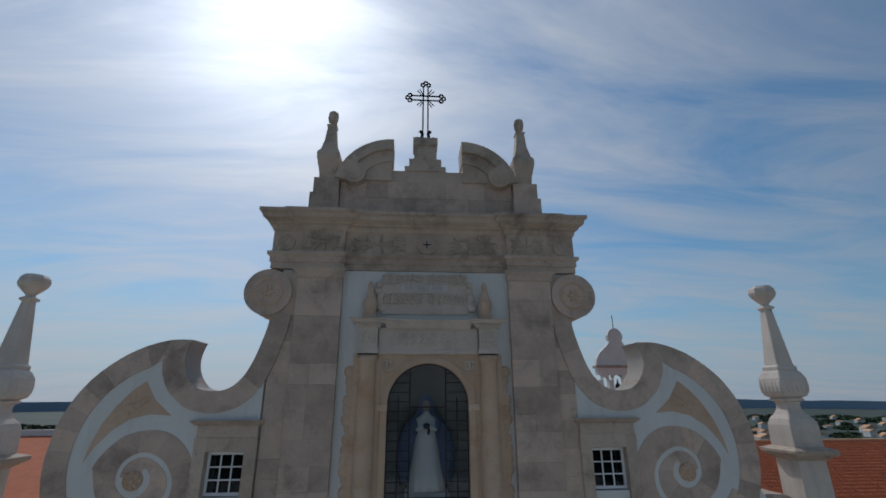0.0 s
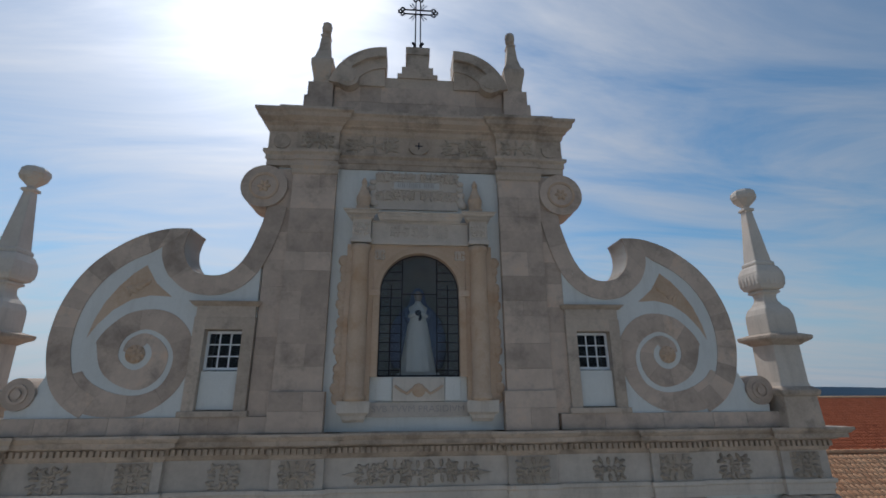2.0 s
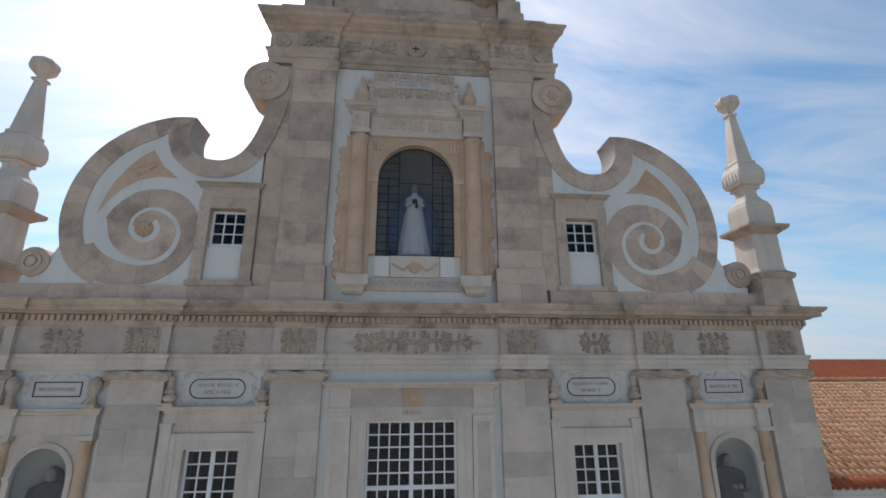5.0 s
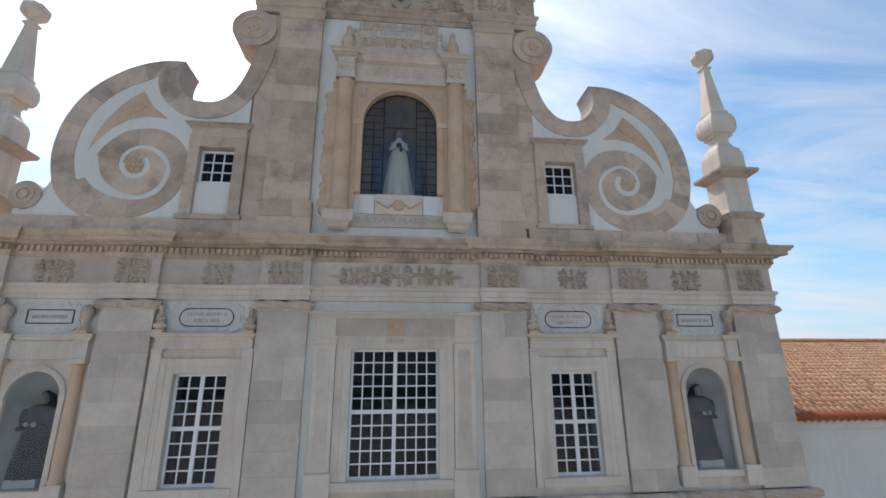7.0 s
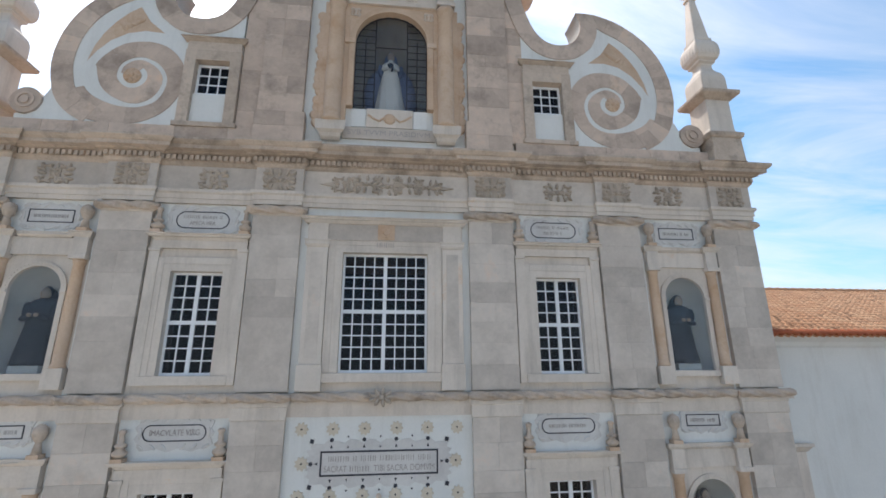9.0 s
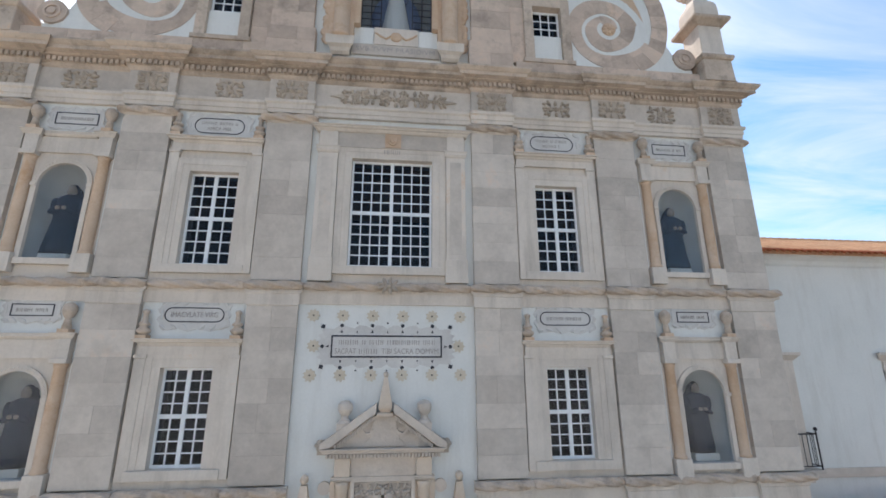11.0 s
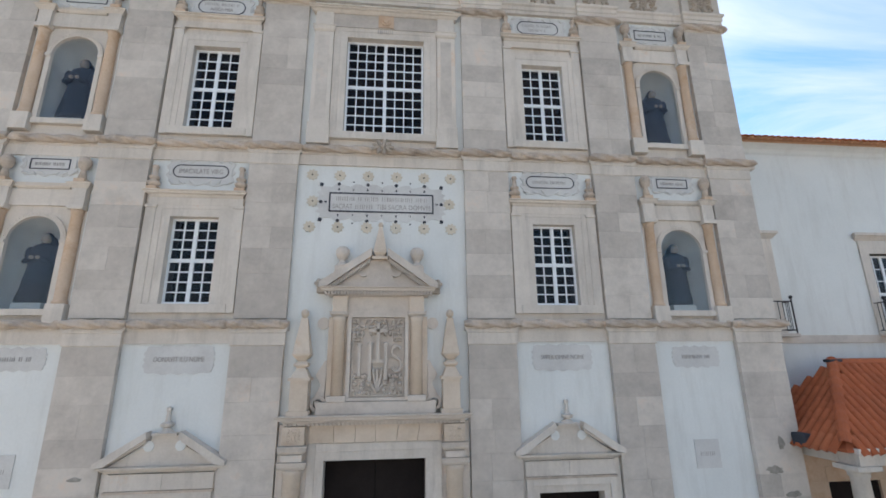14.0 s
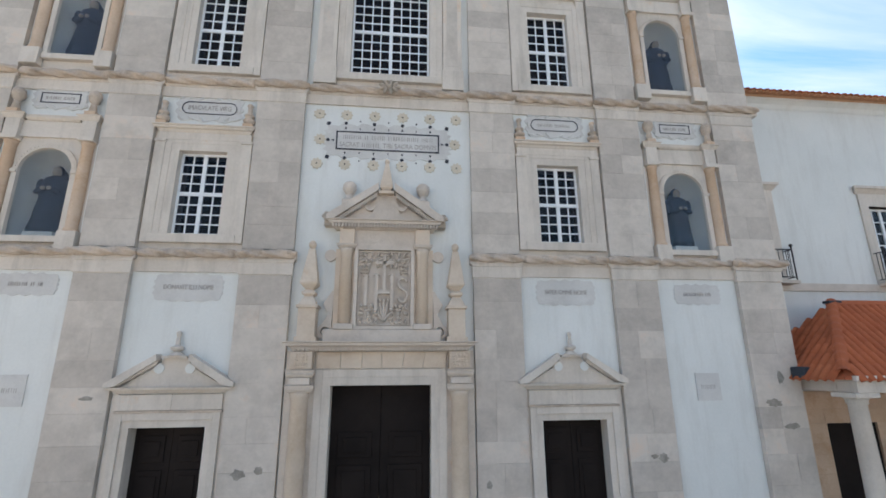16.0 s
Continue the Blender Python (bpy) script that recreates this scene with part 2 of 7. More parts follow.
def make_glass(name, tint, sheen):
    m = bpy.data.materials.new(name)
    m.use_nodes = True
    t = m.node_tree
    t.nodes.clear()
    n = t.nodes.new
    out, mix, clear, shine, fr = n("ShaderNodeOutputMaterial"), n("ShaderNodeMixShader"), n("ShaderNodeBsdfTransparent"), n("ShaderNodeBsdfGlossy"), n("ShaderNodeLayerWeight")
    clear.inputs["Color"].default_value = (*tint, 1)
    shine.inputs["Roughness"].default_value = 0.03
    shine.inputs["Color"].default_value = (0.9, 0.93, 1.0, 1)
    fr.inputs["Blend"].default_value = 0.5
    p5, sc = n("ShaderNodeMath"), n("ShaderNodeMath")
    p5.operation, sc.operation = "POWER", "MULTIPLY_ADD"
    p5.inputs[1].default_value, sc.inputs[1].default_value, sc.inputs[2].default_value = 4.0, 0.9, sheen
    link(t, fr.outputs["Facing"], p5.inputs[0]); link(t, p5.outputs[0], sc.inputs[0]); link(t, sc.outputs[0], mix.inputs[0]); link(t, clear.outputs[0], mix.inputs[1]); link(t, shine.outputs[0], mix.inputs[2]); link(t, mix.outputs[0], out.inputs["Surface"])
    return m


GLASS = make_glass("window_glass", (0.50, 0.53, 0.58), 0.018)
NICHEGLASS = make_glass("niche_glass", (0.92, 0.94, 0.95), 0.02)


# ---- mesh helpers ----
def thing(name, x, y, z, label="", category="", group="", kind=""):
    ob = new(name)
    ob.empty_display_size = 0.2
    ob.location = (x, y, z)
    return tagged(ob, label, category, group, kind)


def settle(ob, parent):
    """Hang a part with geometry in world metres under its thing."""
    ob.parent = parent
    if parent.type == "EMPTY":
        ob.matrix_parent_inverse = Matrix.Translation(-parent.location)
    return ob


def part(name, bm, mat, parent=None, label="", smooth=False):
    me = bpy.data.meshes.new(name)
    bmesh.ops.recalc_face_normals(bm, faces=bm.faces)
    if smooth:
        for f in bm.faces:
            f.smooth = True
    bm.to_mesh(me)
    bm.free()
    me.materials.append(mat)
    ob = new(name, me)
    if parent:
        settle(ob, parent)
    if label:
        ob["label"] = label
    return ob


def box(bm, x0, x1, y0, y1, z0, z1):
    v = [bm.verts.new((x, y, z)) for z in (z0, z1) for y in (y0, y1) for x in (x0, x1)]
    for f in ((0, 1, 3, 2), (4, 6, 7, 5), (0, 4, 5, 1), (2, 3, 7, 6), (0, 2, 6, 4), (1, 5, 7, 3)):
        bm.faces.new([v[i] for i in f])


def slab(x0, x1, y0, y1, z0, z1, bev=0.0):
    bm = bmesh.new()
    box(bm, x0, x1, y0, y1, z0, z1)
    if bev:
        bmesh.ops.bevel(bm, geom=bm.edges[:], offset=bev, segments=2, affect="EDGES", profile=0.6)
    return bm


def prism(bm, pts, y0, y1):
    """A plate with the outline pts (x, z), from y0 to y1."""
    a = [bm.verts.new((x, y0, z)) for x, z in pts]
    b = [bm.verts.new((x, y1, z)) for x, z in pts]
    k = len(pts)
    bm.faces.new(a)
    bm.faces.new(b[::-1])
    for i in range(k):
        bm.faces.new((a[i], b[i], b[(i + 1) % k], a[(i + 1) % k]))


def band(bm, inner, outer, y0, y1):
    """A plate between two lines of equally many points (x, z)."""
    k = len(inner)
    v = [[bm.verts.new((x, y, z)) for x, z in line] for y in (y0, y1) for line in (inner, outer)]
    for i in range(k - 1):
        bm.faces.new((v[0][i], v[0][i + 1], v[1][i + 1], v[1][i]))
        bm.faces.new((v[2][i], v[3][i], v[3][i + 1], v[2][i + 1]))
        bm.faces.new((v[0][i], v[2][i], v[2][i + 1], v[0][i + 1]))
        bm.faces.new((v[1][i], v[1][i + 1], v[3][i + 1], v[3][i]))
    for i in (0, k - 1):
        bm.faces.new((v[0][i], v[1][i], v[3][i], v[2][i]))


def ring_pts(cx, cz, r, a0=0, a1=360, k=40):
    return [(cx + r * math.cos(radians(a0 + (a1 - a0) * i / (k - 1))), cz + r * math.sin(radians(a0 + (a1 - a0) * i / (k - 1)))) for i in range(k)]


def disc(bm, cx, cz, r, y0, y1, k=28, r1=None):
    r1 = r1 or r
    a = [bm.verts.new((cx + r * math.cos(math.tau * i / k), y0, cz + r * math.sin(math.tau * i / k))) for i in range(k)]
    b = [bm.verts.new((cx + r1 * math.cos(math.tau * i / k), y1, cz + r1 * math.sin(math.tau * i / k))) for i in range(k)]
    bm.faces.new(a)
    bm.faces.new(b[::-1])
    for i in range(k):
        bm.faces.new((a[i], b[i], b[(i + 1) % k], a[(i + 1) % k]))


def lathe(bm, prof, cx, cy, cz, k=16, turn=0.0, flat=1.0):
    """Turned or (k=4, turn=45) square work: prof is (radius, height) upwards."""
    rows = []
    for r, z in prof:
        rows.append([bm.verts.new((cx + r * math.cos(math.tau * i / k + radians(turn)), cy + flat * r * math.sin(math.tau * i / k + radians(turn)), cz + z)) for i in range(k)])
    for a, b in zip(rows, rows[1:]):
        for i in range(k):
            bm.faces.new((a[i], a[(i + 1) % k], b[(i + 1) % k], b[i]))
    bm.faces.new(rows[0][::-1])
    bm.faces.new(rows[-1])


def ball(bm, cx, cy, cz, rx, ry, rz, tilt=0.0, k=10, j=6):
    m = Matrix.Translation((cx, cy, cz)) @ Matrix.Rotation(radians(tilt), 4, "Y") @ Matrix.Diagonal((rx, ry, rz, 1))
    bmesh.ops.create_uvsphere(bm, u_segments=k, v_segments=j, radius=1.0, matrix=m)


def mould(bm, x0, x1, yb, prof, r0=0, r1=0, back=0.3):
    """A run of moulding along x on the plane yb; prof is (projection, z) upwards; r0, r1: 1 where the end returns."""
    pts = [(-back, prof[0][1])] + list(prof) + [(-back, prof[-1][1])]
    a = [bm.verts.new((x0 - r0 * max(p, 0), yb - p, z)) for p, z in pts]
    b = [bm.verts.new((x1 + r1 * max(p, 0), yb - p, z)) for p, z in pts]
    k = len(pts)
    for i in range(k):
        bm.faces.new((a[i], a[(i + 1) % k], b[(i + 1) % k], b[i]))
    bm.faces.new(a[::-1])
    bm.faces.new(b)


def rope(bm, x0, x1, y, z, r=0.1, step=0.045, lobes=3, pitch=0.55):
    k, rows = 14, []
    count = max(3, int((x1 - x0) / step))
    for j in range(count + 1):
        x = x0 + (x1 - x0) * j / count
        end = min(1.0, 0.55 + 6 * min(x - x0, x1 - x))
        rows.append([bm.verts.new((x, y + end * r * (1 + 0.2 * math.cos(lobes * math.tau * i / k - math.tau * x / pitch * 1.0)) * math.cos(math.tau * i / k),
                                   z + end * r * (1 + 0.2 * math.cos(lobes * math.tau * i / k - math.tau * x / pitch)) * math.sin(math.tau * i / k))) for i in range(k)])
    for a, b in zip(rows, rows[1:]):
        for i in range(k):
            bm.faces.new((a[i], a[(i + 1) % k], b[(i + 1) % k], b[i]))
    bm.faces.new(rows[0][::-1])
    bm.faces.new(rows[-1])


def tube(bm, pts, r, k=6):
    """A bar of round section along 3D points."""
    rows = []
    pts = [Vector(p) for p in pts]
    for i, p in enumerate(pts):
        d = (pts[min(i + 1, len(pts) - 1)] - pts[max(i - 1, 0)]).normalized()
        u = d.cross(Vector((0, 1, 0)))
        if u.length < 0.1:
            u = d.cross(Vector((1, 0, 0)))
        u.normalize()
        w = d.cross(u)
        rows.append([bm.verts.new(p + r * (math.cos(math.tau * j / k) * u + math.sin(math.tau * j / k) * w)) for j in range(k)])
    for a, b in zip(rows, rows[1:]):
        for i in range(k):
            bm.faces.new((a[i], a[(i + 1) % k], b[(i + 1) % k], b[i]))
    bm.faces.new(rows[0][::-1])
    bm.faces.new(rows[-1])


def letters(text, x, y, z, size, parent, width=None, name="lettering"):
    cu = bpy.data.curves.new(name, "FONT")
    cu.body, cu.size, cu.align_x, cu.align_y, cu.extrude = text, size, "CENTER", "CENTER", 0.004
    tmp = bpy.data.objects.new(name, cu)
    scene.collection.objects.link(tmp)
    bpy.context.view_layer.update()
    me = bpy.data.meshes.new_from_object(tmp.evaluated_get(bpy.context.evaluated_depsgraph_get()))
    bpy.data.objects.remove(tmp)
    xs = [v.co.x for v in me.vertices]
    k = (width / (max(xs) - min(xs))) if width else 1.0
    me.transform(Matrix.Translation((x, y, z)) @ Matrix.Rotation(radians(90), 4, "X") @ Matrix.Diagonal((k, 1, 1, 1)))
    me.materials.clear()
    me.materials.append(LETTER)
    ob = settle(new(name, me), parent)
    ob["kind"] = "stuff"
    return ob


def bars(x, y, z, width, size, parent, words=3, seed=1):
    """Writing that cannot be read: plain strokes of its size."""
    rnd = random.Random(seed)
    bm, at, run = bmesh.new(), x - width / 2, 0
    while at < x + width / 2 - 0.02:
        w = rnd.choice((0.1, 0.13, 0.16)) * size
        tall = size * rnd.uniform(0.4, 0.46)
        box(bm, at, at + w, y - 0.004, y + 0.004, z - tall, z + tall)
        run += 1
        at += w + size * (rnd.choice((0.2, 0.28, 0.36)) if run % rnd.choice((9, 11, 13)) else 0.8)
    ob = part("lettering", bm, LETTER, parent)
    ob["kind"] = "stuff"
    return ob


# one stone, chamfered on its face, shared by all ashlar
def stone_mesh(name, mat):
    bm = bmesh.new()
    a = [bm.verts.new((x, 0.5, z)) for x, z in ((-.5, -.5), (.5, -.5), (.5, .5), (-.5, .5))]
    b = [bm.verts.new((x, -0.48, z)) for x, z in ((-.5, -.5), (.5, -.5), (.5, .5), (-.5, .5))]
    c = [bm.verts.new((x, -0.5, z)) for x, z in ((-.497, -.494), (.497, -.494), (.497, .494), (-.497, .494))]
    for lo, hi in ((a, b), (b, c)):
        for i in range(4):
            bm.faces.new((lo[i], lo[(i + 1) % 4], hi[(i + 1) % 4], hi[i]))
    bm.faces.new(a[::-1])
    bm.faces.new(c)
    bmesh.ops.recalc_face_normals(bm, faces=bm.faces)
    me = bpy.data.meshes.new(name)
    bm.to_mesh(me)
    bm.free()
    me.materials.append(mat)
    return me


STONE = stone_mesh("ashlar_block", ASHLAR)
STONE_TOP = stone_mesh("gable_block", GABLESTONE)
STONE_WARM = stone_mesh("ochre_block", WARM)
masonry = random.Random(7)


def ashlar(parent, x0, x1, z0, z1, yf, depth, course=0.5, long=1.0, mesh=None, name="ashlar_block"):
    """Courses of stones on a recessed bed of mortar."""
    part("mortar_bed", slab(x0 + 0.012, x1 - 0.012, yf + 0.012, yf + depth, z0, z1), MORTAR, parent)
    n = max(1, round((z1 - z0) / course))
    cuts = [z0 + (z1 - z0) * (i + (masonry.uniform(-0.18, 0.18) if 0 < i < n else 0)) / n for i in range(n + 1)]
    for i in range(n):
        k = max(1, round((x1 - x0) / long * masonry.uniform(0.75, 1.35)))
        xs = [x0 + (x1 - x0) * (j + (masonry.uniform(-0.25, 0.25) if 0 < j < k else 0)) / k for j in range(k + 1)]
        for a, b in zip(xs, xs[1:]):
            ob = new(name, mesh or STONE)
            settle(ob, parent)
            j = 0.0012
            d = depth - 0.004
            ob.location = ((a + b) / 2, yf + d / 2 + masonry.uniform(-0.002, 0.002), (cuts[i] + cuts[i + 1]) / 2)
            ob.scale = (b - a - 2 * j, d, cuts[i + 1] - cuts[i] - 2 * j)


def foliage(bm, cx, cz, w, h, y, seed, depth=0.05):
    """Carved leafwork in relief: four curling stems with lobed leaves round a bud."""
    rnd = random.Random(seed)
    turn = rnd.choice((-1, 1))
    ball(bm, cx, y, cz, 0.06 * w + 0.012, depth * 1.2, 0.14 * h, k=8, j=5)
    for sx in (-1, 1):
        for sz in (-1, 1):
            ox, oz = cx + sx * 0.27 * w, cz + sz * 0.24 * h
            r0 = rnd.uniform(0.85, 1.1)
            pts = []
            for q in range(12):
                a = 0.55 * q * turn * sx * sz + math.atan2(-sz, -sx)
                f = r0 * (1 - q / 13)
                pts.append((ox + 0.21 * w * f * math.cos(a), y - 0.012, oz + 0.23 * h * f * math.sin(a)))
            tube(bm, [(cx, y - 0.005, cz)] + pts, 0.026 * min(w, 2 * h) + 0.006, 5)
            for q in range(1, 9, 2):
                px, _, pz = pts[q]
                dx, dz = px - ox, pz - oz
                a = math.degrees(math.atan2(dz, dx)) + rnd.uniform(-35, 35)
                k = rnd.uniform(0.08, 0.125)
                ball(bm, px + 0.3 * dx, y, pz + 0.3 * dz, k * w + 0.01, depth * rnd.uniform(0.7, 1.2), 0.07 * h + 0.008, tilt=-a, k=7, j=4)
    for i in range(4):
        a = 90 * i + rnd.uniform(-12, 12)
        d = 0.33 if i % 2 == 0 else 0.36
        ball(bm, cx + d * w * math.cos(radians(a)), y, cz + d * h * math.sin(radians(a)), 0.13 * w, depth, 0.075 * h + 0.01, tilt=-a, k=7, j=4)


# ---- the facade: walls ----
def arch_spandrels(bm, cx, zs, r, ztop, half, y0, y1):
    """Fills the corners between an arch of radius r on zs and the box cx +- half, up to ztop."""
    for s in (-1, 1):
        pts = [(cx + s * r * math.cos(radians(a)), zs + r * math.sin(radians(a))) for a in range(0, 91, 9)]
        pts += [(cx, ztop), (cx + s * half, ztop), (cx + s * half, zs)]
        prism(bm, pts, y0, y1)


BAYS = (-7.45, -4.19, 0.0, 4.19, 7.45)
EDGES = {-7.45: (-8.45, -6.4), -4.19: (-5.3, -3.1), 0.0: (-2.0, 2.0), 4.19: (3.1, 5.3), 7.45: (6.4, 8.45)}
# storey, bay kind: opening half-width, bottom, top (springing), arched
OPEN = {(2, "window"): (0.56, 11.84, 14.10), (1, "window"): (0.53, 7.62, 9.60), (0, "window"): (0.72, 0.0, 3.66),
        (2, "centre"): (1.0, 11.88, 14.62), (0, "centre"): (1.05, 0.0, 4.42),
        (2, "niche"): (0.53, 11.9, 13.64), (1, "niche"): (0.55, 7.5, 8.99)}
STOREY = {0: (0.0, 7.1), 1: (7.1, 11.3), 2: (11.3, 17.1)}
front = thing("wall_front", 0, 0, 0, "pale limestone church front with whitewashed panels", "wall", kind="structure")
for cx in BAYS:
    kind = "centre" if cx == 0 else ("window" if abs(cx) < 5 else "niche")
    x0, x1 = EDGES[cx]
    for st in (0, 1, 2):
        x0, x1 = EDGES[cx]
        z0, z1 = STOREY[st]
        mat = STUCCO if st == 0 or (st == 1 and kind == "centre") else TRIM
        if mat is TRIM and kind != "window":
            edge = 0.95 if kind == "niche" else 1.84
            part("whitewashed_strip", slab(x0, cx - edge, 0, 0.5, z0, z1), STUCCO, front)
            part("whitewashed_strip", slab(cx + edge, x1, 0, 0.5, z0, z1), STUCCO, front)
            x0, x1 = cx - edge, cx + edge
        bm = bmesh.new()
        hole = OPEN.get((st, kind))
        if not hole:
            box(bm, x0, x1, 0, 0.5, z0, z1)
        else:
            h, a, b = hole
            top = b + h if kind == "niche" else b
            box(bm, x0, cx - h, 0, 0.5, z0, z1)
            box(bm, cx + h, x1, 0, 0.5, z0, z1)
            box(bm, cx - h, cx + h, 0, 0.5, top, z1)
            if a > z0:
                box(bm, cx - h, cx + h, 0, 0.5, z0, a)
            if kind == "niche":
                arch_spandrels(bm, cx, b, h, top, h, 0, 0.5)
        part("wall_panel", bm, mat, front)
    # whitewashed field behind each tablet
    x0, x1 = EDGES[cx]
    if cx:
        for lo, hi in ((14.93, 15.72), (10.16, 11.0)):
            part("whitewashed_field", slab(x0 + 0.02, x1 - 0.02, -0.006, 0.1, lo, hi), STUCCO, front)
part("whitewashed_field", slab(-1.98, 1.98, -0.006, 0.1, 15.42, 15.72), STUCCO, front)
for s in (-1, 1):
    part("wall_core", slab(min(s * 2.0, s * 3.1), max(s * 2.0, s * 3.1), 0, 0.5, 0, 17.1), MORTAR, front)
    part("wall_core", slab(min(s * 5.3, s * 6.4), max(s * 5.3, s * 6.4), 0, 0.5, 0, 17.1), MORTAR, front)
    part("wall_core", slab(min(s * 8.45, s * 9.55), max(s * 8.45, s * 9.55), 0, 0.5, 0, 17.1), MORTAR, front)

# body of the church behind; inner sheet and ceiling coloured dark as unlit interior
nave = thing("wall_nave", 0, 12, 0, "plain rendered church nave walls behind the front", "wall", kind="structure")
for a in (slab(-9.5, -9.0, 0.5, 30, 0, 16.6), slab(9.0, 9.5, 0.5, 30, 0, 16.6), slab(-9.5, 9.5, 30, 30.5, 0, 16.6)):
    part("wall_panel", a, HOUSEWALL, nave)
part("dark_inner_sheet", slab(-9.0, 9.0, 9.0, 9.1, 0.02, 16.6), PLASTER_IN, nave)
ceil = tagged(part("ceiling", slab(-9.0, 9.0, 0.5, 30, 16.6, 16.8), PLASTER_IN), "plain ceiling over the nave, interior shade put into its colour", "ceiling", kind="structure")
tagged(part("floor", slab(-9.0, 9.0, 0.5, 30, -0.1, 0.02), PAVING), "plain stone floor inside the church", "floor", kind="structure")

# ---- pilasters ----
PD = 0.12
PIL = ((2.0, 3.1), (5.3, 6.4), (8.45, 9.6))
for s in (-1, 1):
    for i, (a, b) in enumerate(PIL):
        x0, x1 = min(s * a, s * b), max(s * a, s * b)
        for st, (z0, z1) in enumerate(((0.0, 6.72), (7.3, 10.92), (11.5, 15.45))):
            p = thing("pilaster", (x0 + x1) / 2, -PD, z0, "broad pilaster of grey-beige limestone blocks, stained with age", "pilaster", "pilasters of the front")
            ashlar(p, x0, x1, z0, z1, -PD, PD, course=0.5 if st else 0.54, long=0.72)
            if i == 2:
                part("corner_return", slab(s * 9.42 if s > 0 else -9.58, 9.58 if s > 0 else -9.42, 0.004, 0.5, z0, z1), ASHLAR, p)
            cap = bmesh.new()
            mould(cap, x0, x1, -PD, [(0.0, z1), (0.02, z1 + 0.02), (0.02, z1 + 0.26), (0.04, z1 + 0.28), (0.04, z1 + 0.34)] if st < 2 else [(0, z1), (0.03, z1 + 0.03), (0.03, z1 + 0.05)], 1, 1, 0.2)
            part("capital", cap, TRIM, p)
            if st == 2:
                r = bmesh.new()
                rope(r, x0 - 0.14, x1 + 0.14, -0.15, 15.585, 0.1)
                part("twisted_necking", r, MOULD, p)


# ---- string courses: flat band with a twisted rope moulding ----
def string_course(name, z, spans, label):
    t = thing(name, 0, -0.2, z, label, "moulding", kind="structure")
    for x0, x1, y in spans:
        bm = bmesh.new()
        box(bm, x0, x1, y + 0.06, 0.1, z - 0.14, z + 0.08)
        part("string_band", bm, TRIM, t)
        bm = bmesh.new()
        rope(bm, x0 - 0.02, x1 + 0.02, y + 0.02, z, 0.09)
        part("rope_moulding", bm, MOULD, t)
    return t


def spans(centre):
    out = []
    for s in (-1, 1):
        for a, b, y in ((2.0, 3.1, -0.21), (3.1, 5.3, -0.13), (5.3, 6.4, -0.21), (6.4, 8.45, -0.13), (8.45, 9.72, -0.21)):
            g = 0.07 if y < -0.2 else -0.07
            a2, b2 = a - g, b + g
            out.append((min(s * a2, s * b2), max(s * a2, s * b2), y))
    if centre:
        out.append((-1.93, 1.93, -0.13))
    return out


string_course("string_course_1", 7.18, spans(False), "twisted rope-like stone moulding on a flat band")
st1 = string_course("string_course_2", 11.38, spans(True), "twisted rope-like stone moulding on a flat band")
bm = bmesh.new()
for i in range(9):
    a = math.tau * i / 9
    ball(bm, 0.18 * math.cos(a), -0.3, 11.38 + 0.11 * math.sin(a), 0.1, 0.05, 0.045, tilt=-math.degrees(a))
ball(bm, 0, -0.33, 11.38, 0.07, 0.06, 0.06)
part("carved_rosette", bm, CARVED, st1)
for st, z in ((0, 6.72), (1, 10.92)):
    for cx in BAYS:
        if cx == 0 and st == 0:
            continue
        x0, x1 = EDGES[cx]
        part("frieze_band", slab(x0 + 0.004, x1 - 0.004, -0.05, 0.05, z + 0.06, z + 0.325), TRIM, front)

# ---- main entablature ----
ent = thing("main_entablature", 0, -0.2, 15.7, "carved limestone entablature with dentilled cornice, darkened by weather", "entablature", kind="structure")
ARCH = [(0.0, 15.70), (0.0, 15.80), (0.025, 15.81), (0.025, 15.92), (0.07, 15.96), (0.07, 16.03)]
CORN = [(0.0, 16.62), (0.04, 16.66), (0.06, 16.72), (0.08, 16.725), (0.08, 16.86), (0.2, 16.89), (0.2, 16.91), (0.34, 16.93), (0.34, 17.02), (0.38, 17.04), (0.44, 17.11), (0.44, 17.16)]
runs = []
for s in (-1, 1):
    for a, b in PIL:
        runs.append((min(s * a, s * b), max(s * a, s * b), -0.2, True))
for cx in BAYS:
    runs.append((*EDGES[cx], -0.1, False))
